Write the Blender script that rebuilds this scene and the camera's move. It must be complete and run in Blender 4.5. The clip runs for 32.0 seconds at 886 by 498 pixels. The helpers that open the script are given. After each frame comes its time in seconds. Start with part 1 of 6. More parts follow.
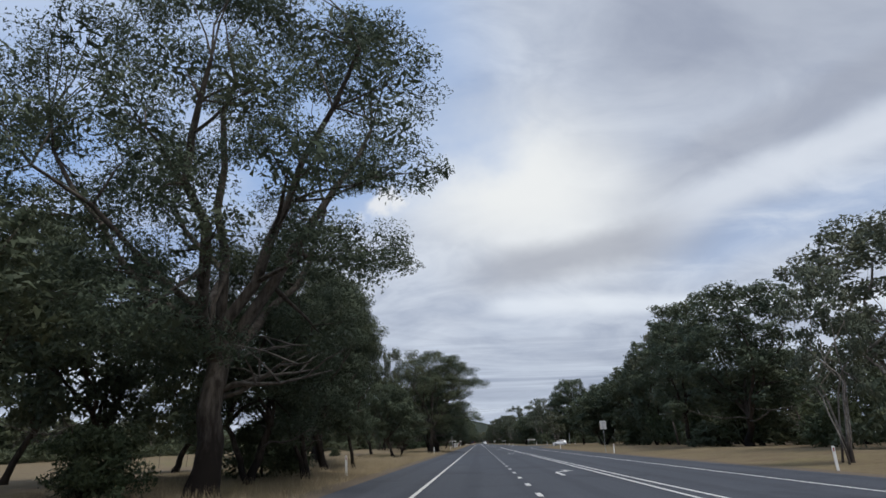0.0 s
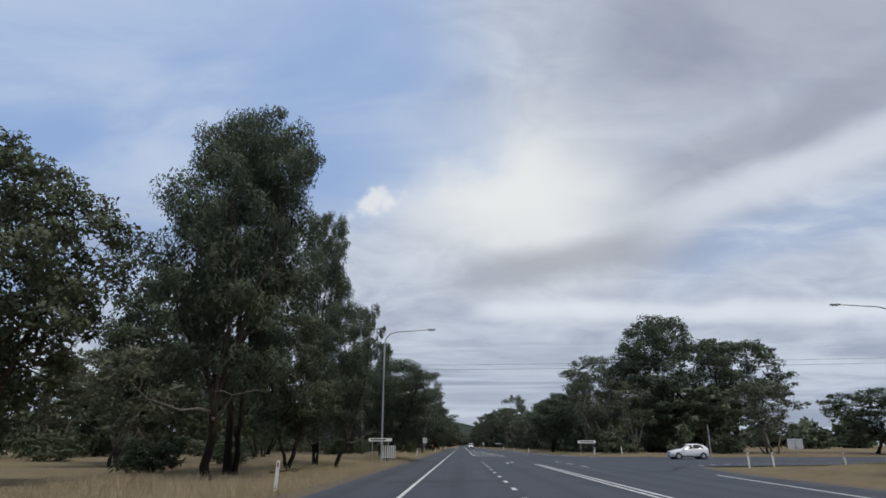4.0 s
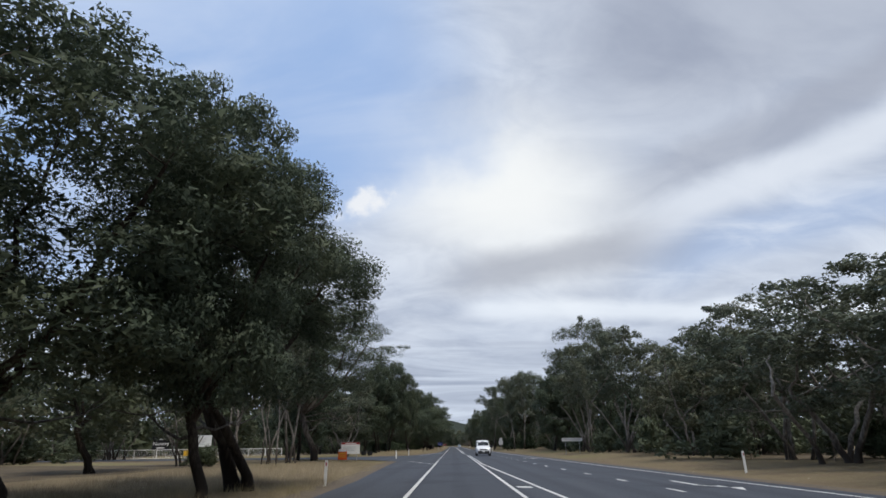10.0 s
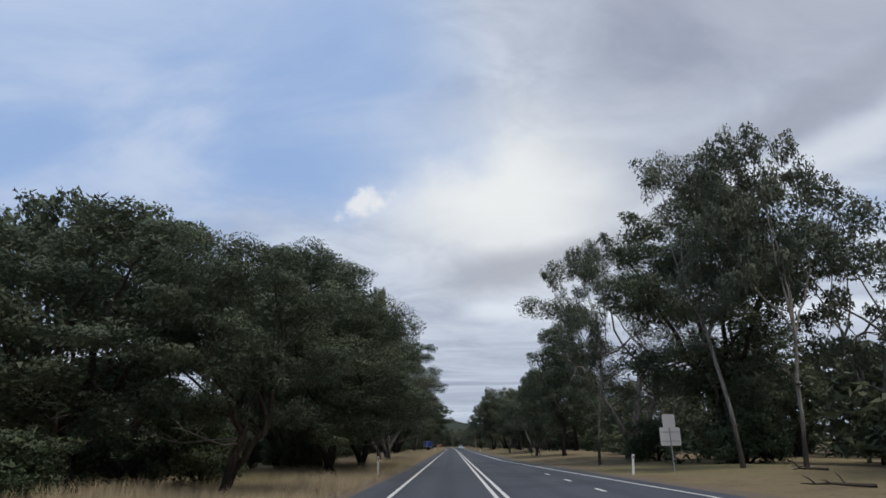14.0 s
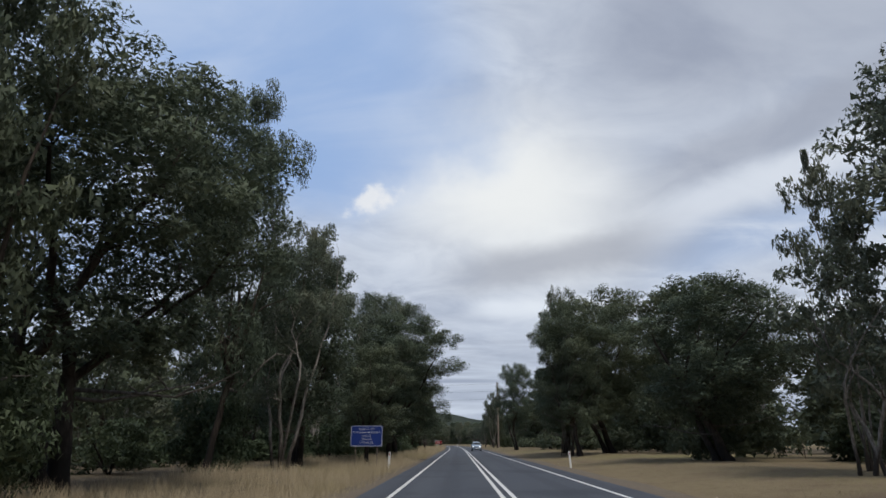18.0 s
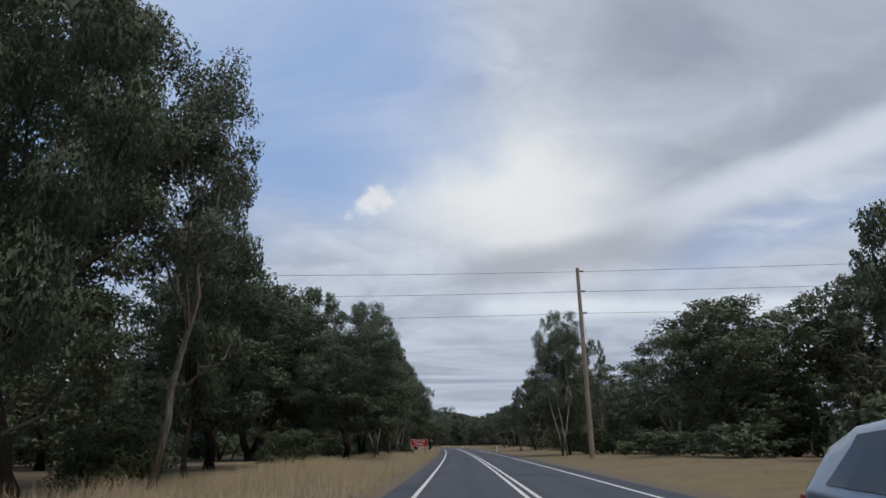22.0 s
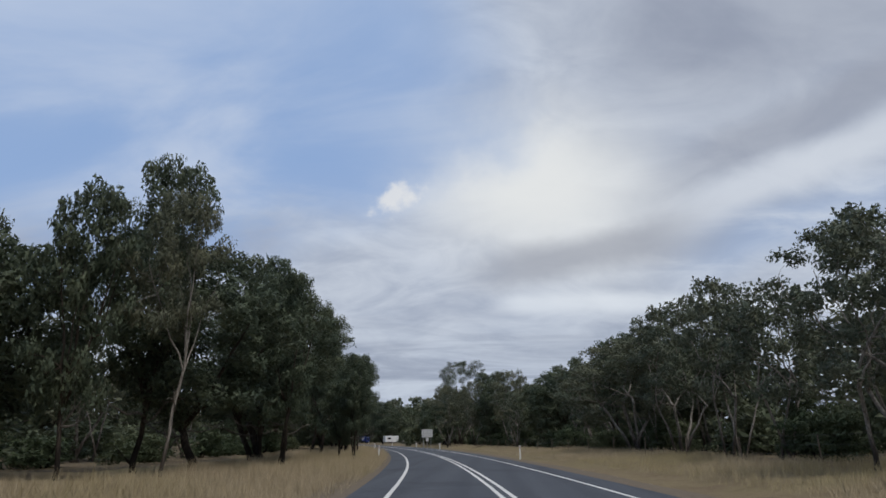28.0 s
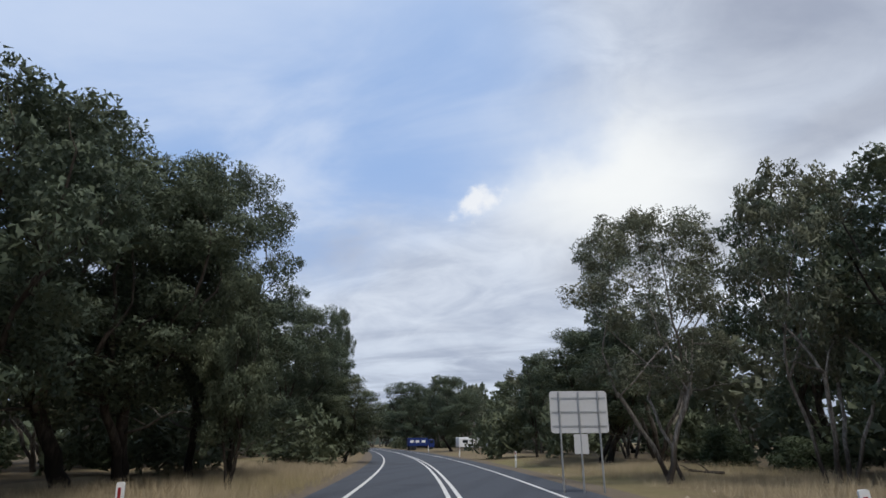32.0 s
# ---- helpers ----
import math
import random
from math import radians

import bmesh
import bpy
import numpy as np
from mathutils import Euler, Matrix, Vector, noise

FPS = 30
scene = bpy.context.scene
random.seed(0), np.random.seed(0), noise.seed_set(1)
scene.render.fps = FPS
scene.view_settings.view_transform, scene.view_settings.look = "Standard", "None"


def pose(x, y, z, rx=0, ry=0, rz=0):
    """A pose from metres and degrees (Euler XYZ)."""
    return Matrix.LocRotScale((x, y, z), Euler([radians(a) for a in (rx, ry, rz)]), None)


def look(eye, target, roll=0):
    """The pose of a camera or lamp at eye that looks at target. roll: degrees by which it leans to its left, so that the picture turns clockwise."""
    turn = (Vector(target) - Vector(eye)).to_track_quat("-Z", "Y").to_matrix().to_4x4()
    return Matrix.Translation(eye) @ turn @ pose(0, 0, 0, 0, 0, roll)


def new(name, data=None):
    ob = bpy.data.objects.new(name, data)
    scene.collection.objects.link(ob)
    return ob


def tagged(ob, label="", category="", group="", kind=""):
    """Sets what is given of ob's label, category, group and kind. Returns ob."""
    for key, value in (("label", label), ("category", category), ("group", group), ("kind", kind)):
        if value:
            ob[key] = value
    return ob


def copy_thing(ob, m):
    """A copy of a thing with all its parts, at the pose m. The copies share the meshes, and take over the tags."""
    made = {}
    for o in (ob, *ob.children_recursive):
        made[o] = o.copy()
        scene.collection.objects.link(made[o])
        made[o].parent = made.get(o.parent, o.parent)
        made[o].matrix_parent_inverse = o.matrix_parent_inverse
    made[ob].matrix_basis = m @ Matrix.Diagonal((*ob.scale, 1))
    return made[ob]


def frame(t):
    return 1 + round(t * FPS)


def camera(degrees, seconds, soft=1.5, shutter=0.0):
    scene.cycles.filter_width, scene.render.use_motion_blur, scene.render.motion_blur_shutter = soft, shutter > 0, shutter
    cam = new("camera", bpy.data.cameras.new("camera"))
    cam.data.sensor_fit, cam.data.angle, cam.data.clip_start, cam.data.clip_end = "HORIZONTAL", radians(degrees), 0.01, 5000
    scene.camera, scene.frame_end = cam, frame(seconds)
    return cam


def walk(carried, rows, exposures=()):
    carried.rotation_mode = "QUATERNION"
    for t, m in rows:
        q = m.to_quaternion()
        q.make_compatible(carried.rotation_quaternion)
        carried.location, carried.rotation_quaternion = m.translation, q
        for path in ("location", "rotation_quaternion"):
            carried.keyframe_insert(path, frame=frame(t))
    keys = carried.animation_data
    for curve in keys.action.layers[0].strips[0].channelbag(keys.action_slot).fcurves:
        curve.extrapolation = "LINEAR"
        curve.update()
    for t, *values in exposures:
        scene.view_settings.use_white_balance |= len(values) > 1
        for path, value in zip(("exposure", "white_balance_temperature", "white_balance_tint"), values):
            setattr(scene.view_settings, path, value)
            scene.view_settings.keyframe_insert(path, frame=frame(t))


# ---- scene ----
cam = camera(72.0, 32.0, soft=1.6)
PATH = [
    (0.0, pose(-1.28, -0.78, 1.40, 107.68, 1.47, 3.24)),
    (0.5, pose(-1.32, 13.98, 1.40, 107.67, 1.29, 2.83)),
    (1.0, pose(-1.35, 28.73, 1.40, 107.67, 1.10, 2.47)),
    (1.5, pose(-1.37, 43.47, 1.40, 107.65, 0.88, 2.15)),
    (2.0, pose(-1.39, 58.22, 1.40, 107.66, 0.65, 1.93)),
    (2.5, pose(-1.41, 72.95, 1.40, 107.71, 0.42, 1.82)),
    (3.0, pose(-1.43, 87.69, 1.40, 107.77, 0.23, 1.80)),
    (3.5, pose(-1.43, 102.40, 1.40, 107.82, 0.11, 1.77)),
    (4.0, pose(-1.42, 117.10, 1.40, 107.82, 0.05, 1.71)),
    (4.5, pose(-1.40, 131.77, 1.40, 107.82, 0.06, 1.65)),
    (5.0, pose(-1.38, 146.44, 1.40, 107.81, 0.09, 1.64)),
    (5.5, pose(-1.37, 161.10, 1.40, 107.79, 0.13, 1.67)),
    (6.0, pose(-1.36, 175.76, 1.40, 107.76, 0.17, 1.73)),
    (6.5, pose(-1.37, 190.42, 1.40, 107.73, 0.24, 1.80)),
    (7.0, pose(-1.40, 205.07, 1.40, 107.70, 0.31, 1.86)),
    (7.5, pose(-1.45, 219.71, 1.40, 107.70, 0.42, 1.89)),
    (8.0, pose(-1.53, 234.34, 1.40, 107.72, 0.52, 1.84)),
    (8.5, pose(-1.62, 248.97, 1.40, 107.77, 0.61, 1.68)),
    (9.0, pose(-1.70, 263.61, 1.40, 107.81, 0.67, 1.44)),
    (9.5, pose(-1.78, 278.24, 1.40, 107.82, 0.68, 1.12)),
    (10.0, pose(-1.84, 292.88, 1.40, 107.82, 0.64, 0.86)),
    (10.5, pose(-1.88, 307.52, 1.40, 107.83, 0.57, 0.76)),
    (11.0, pose(-1.89, 322.17, 1.40, 107.84, 0.48, 0.78)),
    (11.5, pose(-1.86, 336.84, 1.40, 107.84, 0.38, 0.84)),
    (12.0, pose(-1.80, 351.50, 1.40, 107.85, 0.31, 0.89)),
    (12.5, pose(-1.70, 366.13, 1.40, 107.85, 0.31, 0.84)),
    (13.0, pose(-1.59, 380.72, 1.40, 107.89, 0.38, 0.76)),
    (13.5, pose(-1.48, 395.26, 1.40, 107.89, 0.50, 0.76)),
    (14.0, pose(-1.38, 409.72, 1.40, 107.87, 0.60, 0.80)),
    (14.5, pose(-1.30, 424.10, 1.40, 107.85, 0.60, 0.84)),
    (15.0, pose(-1.25, 438.43, 1.40, 107.82, 0.53, 0.91)),
    (15.5, pose(-1.22, 452.71, 1.40, 107.77, 0.43, 1.00)),
    (16.0, pose(-1.21, 466.93, 1.40, 107.72, 0.30, 1.09)),
    (16.5, pose(-1.22, 481.08, 1.40, 107.66, 0.19, 1.18)),
    (17.0, pose(-1.24, 495.16, 1.40, 107.62, 0.09, 1.26)),
    (17.5, pose(-1.28, 509.16, 1.40, 107.58, 0.04, 1.34)),
    (18.0, pose(-1.33, 523.09, 1.40, 107.62, 0.02, 1.39)),
    (18.5, pose(-1.41, 536.95, 1.40, 107.72, 0.04, 1.49)),
    (19.0, pose(-1.49, 550.72, 1.40, 107.74, 0.09, 1.66)),
    (19.5, pose(-1.58, 564.40, 1.40, 107.74, 0.15, 1.83)),
    (20.0, pose(-1.67, 577.97, 1.40, 107.66, 0.24, 1.92)),
    (20.5, pose(-1.73, 591.43, 1.40, 107.64, 0.33, 1.97)),
    (21.0, pose(-1.79, 604.77, 1.40, 107.64, 0.42, 1.94)),
    (21.5, pose(-1.83, 618.00, 1.40, 107.68, 0.53, 1.87)),
    (22.0, pose(-1.86, 631.12, 1.40, 107.67, 0.65, 1.77)),
    (22.5, pose(-1.90, 644.10, 1.40, 107.62, 0.78, 1.69)),
    (23.0, pose(-1.93, 656.99, 1.40, 107.55, 0.90, 1.67)),
    (23.5, pose(-2.00, 669.72, 1.40, 107.51, 0.99, 1.78)),
    (24.0, pose(-2.08, 682.28, 1.40, 107.56, 1.05, 1.92)),
    (24.5, pose(-2.21, 694.67, 1.40, 107.64, 1.04, 2.11)),
    (25.0, pose(-2.37, 706.89, 1.40, 107.69, 0.98, 2.30)),
    (25.5, pose(-2.57, 718.94, 1.40, 107.70, 0.87, 2.50)),
    (26.0, pose(-2.80, 730.81, 1.40, 107.66, 0.74, 2.66)),
    (26.5, pose(-3.08, 742.51, 1.40, 107.58, 0.60, 2.81)),
    (27.0, pose(-3.41, 754.01, 1.40, 107.48, 0.49, 2.99)),
    (27.5, pose(-3.81, 765.32, 1.40, 107.39, 0.41, 3.31)),
    (28.0, pose(-4.31, 776.42, 1.40, 107.31, 0.37, 3.94)),
    (28.5, pose(-4.94, 787.31, 1.40, 107.30, 0.40, 4.73)),
    (29.0, pose(-5.72, 797.97, 1.40, 107.29, 0.47, 5.65)),
    (29.5, pose(-6.65, 808.42, 1.40, 107.32, 0.54, 6.61)),
    (30.0, pose(-7.76, 818.66, 1.40, 107.38, 0.59, 7.69)),
    (30.5, pose(-9.05, 828.68, 1.40, 107.43, 0.63, 8.75)),
    (31.0, pose(-10.51, 838.49, 1.40, 107.52, 0.61, 9.85)),
    (31.5, pose(-12.10, 848.11, 1.40, 107.55, 0.49, 10.95)),
    (32.0, pose(-13.79, 857.60, 1.40, 107.65, 0.31, 12.05)),
]
# the camera lightens and darkens its picture by a little on the way
STOPS = ((0, 0.05), (1, 0.05), (2, -0.12), (3, -0.05), (7, -0.03), (8, -0.05), (9, 0.03), (10, 0.17), (11, 0.1), (13, 0.08), (14, 0.03), (17, 0.05), (19, 0.06), (20, 0.19), (21, 0.06), (23, -0.08), (24, 0.05), (25, 0.05), (28, -0.1), (29, -0.03), (30, 0.03), (31, 0.12), (32, 0.17))
walk(cam, PATH, STOPS)
world = bpy.data.worlds.new("sky")
scene.world = world
world.use_nodes = True
sun = new("sun", bpy.data.lights.new("sun", "SUN"))
sun.data.energy, sun.data.angle, sun.data.color = 2.2, radians(18), (1.0, 0.95, 0.88)
sun.matrix_world = look((45, -30, 150), (0, 30, 0))
tagged(sun, kind="structure")


class Nodes:
    """Short hand for building a node tree."""

    def __init__(self, tree):
        self.tree = tree

    def add(self, kind, **given):
        n = self.tree.nodes.new(kind)
        for key, value in given.items():
            if key in n.inputs:
                n.inputs[key].default_value = value
        return n

    def link(self, a, b):
        self.tree.links.new(a, b)

    def put(self, socket, value):
        if isinstance(value, bpy.types.NodeSocket):
            self.link(value, socket)
        else:
            socket.default_value = value

    def math(self, op, a, b=0.0, clamp=False):
        n = self.tree.nodes.new("ShaderNodeMath")
        n.operation, n.use_clamp = op, clamp
        self.put(n.inputs[0], a)
        self.put(n.inputs[1], b)
        return n.outputs[0]

    def smooth(self, value, low, high):
        n = self.tree.nodes.new("ShaderNodeMapRange")
        n.interpolation_type = "SMOOTHSTEP"
        self.put(n.inputs["Value"], value)
        n.inputs["From Min"].default_value, n.inputs["From Max"].default_value = low, high
        return n.outputs["Result"]

    def mix(self, factor, a, b):
        n = self.tree.nodes.new("ShaderNodeMix")
        n.data_type = "RGBA"
        self.put(n.inputs[0], factor)
        for socket, value in ((n.inputs[6], a), (n.inputs[7], b)):
            if isinstance(value, bpy.types.NodeSocket):
                self.link(value, socket)
            else:
                socket.default_value = (*value, 1)
        return n.outputs[2]

    def noise(self, vector, scale, detail=4.0, rough=0.55, distortion=0.0):
        n = self.tree.nodes.new("ShaderNodeTexNoise")
        if vector is not None:
            self.link(vector, n.inputs["Vector"])
        n.inputs["Scale"].default_value, n.inputs["Detail"].default_value = scale, detail
        n.inputs["Roughness"].default_value, n.inputs["Distortion"].default_value = rough, distortion
        return n.outputs["Fac"]


def build_sky():
    k = Nodes(world.node_tree)
    world.node_tree.nodes.clear()
    out = k.add("ShaderNodeOutputWorld")
    way = k.add("ShaderNodeTexCoord").outputs["Generated"]
    split = k.add("ShaderNodeSeparateXYZ")
    k.link(way, split.inputs[0])
    x, y, z = split.outputs
    ahead = k.math("MAXIMUM", k.math("ABSOLUTE", y), 0.08)
    u, v = k.math("DIVIDE", x, ahead), k.math("DIVIDE", z, ahead)
    plane = k.add("ShaderNodeCombineXYZ")
    k.link(u, plane.inputs[0])
    k.link(v, plane.inputs[1])
    p = plane.outputs[0]
    # a layer of cloud seen from below, stretched along its drift
    deck = k.add("ShaderNodeCombineXYZ")
    high = k.math("ADD", k.math("ABSOLUTE", z), 0.32)
    k.link(k.math("DIVIDE", x, high), deck.inputs[0])
    k.link(k.math("DIVIDE", y, high), deck.inputs[1])
    turned = k.add("ShaderNodeMapping")
    turned.inputs["Rotation"].default_value = (0, 0, radians(35))
    turned.inputs["Scale"].default_value = (1.0, 1.5, 1.0)
    k.link(deck.outputs[0], turned.inputs["Vector"])
    soft = k.noise(turned.outputs[0], 1.6, 6.0, 0.55, 0.5)
    fine = k.noise(turned.outputs[0], 4.2, 7.0, 0.58, 0.6)
    wob = k.math("MULTIPLY", k.math("SUBTRACT", k.noise(p, 3.0, 5.0), 0.5), 0.30)
    # distance above the long diagonal edge of the cloud bank
    edge = k.math("ADD", k.math("SUBTRACT", v, k.math("MULTIPLY", u, 0.38)), wob)
    blue = k.math("MULTIPLY", k.smooth(edge, 0.40, 0.54), k.smooth(k.math("SUBTRACT", k.math("SUBTRACT", k.math("MULTIPLY", wob, 1.6), u), k.math("MULTIPLY", k.math("SUBTRACT", v, 0.55), 0.35)), -0.24, 0.16))
    blue = k.math("MULTIPLY", blue, k.smooth(soft, 0.72, 0.40))
    blue = k.math("MULTIPLY", blue, k.smooth(v, 1.0, 0.66))
    def streak(middle, slope, half, soft_wob, start, stop):
        """A soft band of cloud along v = middle + slope * u."""
        off = k.math("SUBTRACT", k.math("ADD", v, k.math("MULTIPLY", wob, soft_wob)), k.math("ADD", middle, k.math("MULTIPLY", u, slope)))
        return k.math("MULTIPLY", k.smooth(k.math("ABSOLUTE", off), half, half * 0.15), k.smooth(u, start, stop))

    gap = k.math("MULTIPLY", streak(0.195, 0.27, 0.075, 0.25, 0.26, 0.46), k.smooth(fine, 0.85, 0.4))
    blue = k.math("MAXIMUM", blue, k.math("MULTIPLY", gap, 0.5))
    # bright heart of the bank, its grey underside and upper part
    du, dv = k.math("SUBTRACT", u, 0.09), k.math("SUBTRACT", v, 0.43)
    heart = k.math("ADD", k.math("POWER", k.math("MULTIPLY", k.math("SUBTRACT", du, k.math("MULTIPLY", dv, -0.45)), 3.7), 2.0), k.math("POWER", k.math("MULTIPLY", dv, 4.6), 2.0))
    heart = k.smooth(k.math("ADD", k.math("SQRT", heart), k.math("MULTIPLY", wob, 2.4)), 1.20, 0.15)
    dark = k.math("MULTIPLY", streak(0.266, 0.19, 0.055, 0.35, -0.10, 0.10), k.smooth(u, 0.52, 0.30))
    rim = streak(0.213, -0.01, 0.028, 0.18, 0.0, 0.07)
    ray = streak(0.20, 0.443, 0.060, 0.25, 0.26, 0.44)
    upper = k.math("MULTIPLY", k.smooth(k.math("SUBTRACT", v, k.math("MULTIPLY", u, 0.25)), 0.30, 0.60), k.smooth(k.math("ADD", u, wob), 0.05, 0.42))
    veil = k.mix(k.smooth(soft, 0.28, 0.72), (0.37, 0.50, 0.75), (0.52, 0.62, 0.81))
    grey = k.mix(k.smooth(fine, 0.25, 0.75), (0.42, 0.48, 0.60), (0.64, 0.70, 0.80))
    cloud = k.mix(k.math("MULTIPLY", k.smooth(k.math("ADD", u, wob), 0.12, -0.2), k.smooth(v, 0.30, 0.5)), grey, veil)
    cloud = k.mix(k.math("MULTIPLY", upper, 0.85), cloud, k.mix(k.smooth(soft, 0.35, 0.65), (0.30, 0.34, 0.44), (0.43, 0.475, 0.57)))
    low = k.smooth(v, 0.25, 0.06)
    lay = k.add("ShaderNodeMapping")
    lay.inputs["Scale"].default_value = (1.6, 15.0, 1.0)
    k.link(p, lay.inputs["Vector"])
    bands = k.noise(lay.outputs[0], 1.7, 6.0, 0.58, 0.8)
    cloud = k.mix(k.math("MULTIPLY", low, 0.9), cloud, k.mix(k.smooth(bands, 0.38, 0.64), (0.31, 0.36, 0.47), (0.60, 0.67, 0.78)))
    cloud = k.mix(k.math("MULTIPLY", rim, 0.75), cloud, (0.78, 0.84, 0.92))
    cloud = k.mix(k.math("MULTIPLY", heart, 0.92), cloud, (0.87, 0.89, 0.89))
    over = streak(0.245, 0.51, 0.075, 0.35, 0.20, 0.46)
    cloud = k.mix(k.math("MULTIPLY", over, 0.6), cloud, (0.33, 0.36, 0.44))
    cloud = k.mix(k.math("MULTIPLY", dark, 0.72), cloud, (0.36, 0.385, 0.45))
    cloud = k.mix(k.math("MULTIPLY", ray, 0.75), cloud, (0.70, 0.75, 0.83))
    smudge = k.math("MULTIPLY", streak(0.352, 0.03, 0.050, 0.45, -0.30, -0.40), k.smooth(fine, 0.25, 0.6))
    cloud = k.mix(k.math("MULTIPLY", smudge, 0.7), cloud, (0.36, 0.39, 0.48))
    pu, pv = k.math("ADD", u, 0.148), k.math("SUBTRACT", v, 0.410)
    puff = k.math("SQRT", k.math("ADD", k.math("POWER", k.math("MULTIPLY", k.math("SUBTRACT", pu, k.math("MULTIPLY", pv, 0.6)), 25.0), 2.0), k.math("POWER", k.math("MULTIPLY", pv, 30.0), 2.0)))
    puff = k.smooth(k.math("ADD", puff, k.math("MULTIPLY", k.math("SUBTRACT", k.noise(p, 30.0, 4.0), 0.5), 2.2)), 1.2, 0.3)
    heaven = k.add("ShaderNodeTexSky")
    heaven.sky_type, heaven.sun_disc = "NISHITA", False
    heaven.sun_elevation, heaven.sun_rotation = radians(62), radians(143)
    air = k.add("ShaderNodeVectorMath")
    air.operation = "SCALE"
    k.link(heaven.outputs[0], air.inputs[0])
    air.inputs[3].default_value = 0.13
    clear = k.mix(0.75, air.outputs[0], (0.29, 0.46, 0.80))
    colour = k.mix(k.math("MULTIPLY", blue, 0.66), cloud, clear)
    colour = k.mix(k.math("MULTIPLY", puff, 0.8), colour, (0.86, 0.87, 0.88))
    back = k.add("ShaderNodeBackground")
    k.link(colour, back.inputs["Color"])
    back.inputs["Strength"].default_value = SKY
    k.link(back.outputs[0], out.inputs[0])


SKY = 0.96
build_sky()

# ---- materials ----


def material(name, rough=0.8, spec=0.3):
    m = bpy.data.materials.new(name)
    m.use_nodes = True
    b = m.node_tree.nodes["Principled BSDF"]
    b.inputs["Roughness"].default_value = rough
    b.inputs["Specular IOR Level"].default_value = spec
    return m, Nodes(m.node_tree), b


def plain(name, colour, rough=0.6, metal=0.0, grain=0.12, scale=9.0, spec=0.4):
    m, k, b = material(name, rough, spec)
    b.inputs["Metallic"].default_value = metal
    place = k.add("ShaderNodeTexCoord").outputs["Object"]
    n = k.noise(place, scale, 5.0)
    n2 = k.noise(place, scale * 0.13, 3.0)
    fac = k.math("ADD", k.math("MULTIPLY", n, 0.6), k.math("MULTIPLY", n2, 0.4))
    dark = tuple(c * (1 - 2.2 * grain) for c in colour)
    light = tuple(min(1, c * (1 + 1.4 * grain)) for c in colour)
    k.link(k.mix(fac, dark, light), b.inputs["Base Color"])
    bump = k.add("ShaderNodeBump")
    bump.inputs["Strength"].default_value = 0.25
    k.link(n, bump.inputs["Height"])
    k.link(bump.outputs[0], b.inputs["Normal"])
    return m


def leaf_material(name, low, high, warm):
    m, k, b = material(name, 0.62, 0.25)
    own = k.add("ShaderNodeObjectInfo").outputs["Random"]
    leaf = k.add("ShaderNodeNewGeometry").outputs["Random Per Island"]
    tone = k.mix(k.math("ADD", k.math("MULTIPLY", leaf, 0.6), 0.15), low, high)
    place = k.add("ShaderNodeTexCoord").outputs["Object"]
    spray = k.smooth(k.noise(place, 0.42, 3.0, 0.6), 0.42, 0.68)
    tone = k.mix(k.math("MULTIPLY", k.math("ADD", k.math("MULTIPLY", k.math("POWER", own, 3.0), 0.45), k.math("MULTIPLY", spray, 0.40)), 0.85), tone, warm)
    k.link(tone, b.inputs["Base Color"])
    glow = k.add("ShaderNodeBsdfTranslucent")
    k.link(tone, glow.inputs["Color"])
    both = k.add("ShaderNodeMixShader")
    both.inputs[0].default_value = 0.24
    k.link(b.outputs[0], both.inputs[1])
    k.link(glow.outputs[0], both.inputs[2])
    k.link(both.outputs[0], m.node_tree.nodes["Material Output"].inputs["Surface"])
    return m


def bark_material(name, dark, light, base):
    m, k, b = material(name, 0.9, 0.1)
    place = k.add("ShaderNodeTexCoord").outputs["Object"]
    run = k.add("ShaderNodeMapping")
    run.inputs["Scale"].default_value = (5.0, 5.0, 0.8)
    k.link(place, run.inputs["Vector"])
    n = k.noise(run.outputs[0], 2.0, 7.0, 0.65)
    tone = k.mix(k.smooth(n, 0.3, 0.7), dark, light)
    split = k.add("ShaderNodeSeparateXYZ")
    k.link(place, split.inputs[0])
    # rough old bark clings to the foot of the stem
    foot = k.smooth(k.math("ADD", split.outputs[2], k.math("MULTIPLY", n, 2.0)), 3.6, 1.8)
    k.link(k.mix(foot, tone, base), b.inputs["Base Color"])
    bump = k.add("ShaderNodeBump")
    bump.inputs["Strength"].default_value, bump.inputs["Distance"].default_value = 0.6, 0.05
    k.link(n, bump.inputs["Height"])
    k.link(bump.outputs[0], b.inputs["Normal"])
    return m


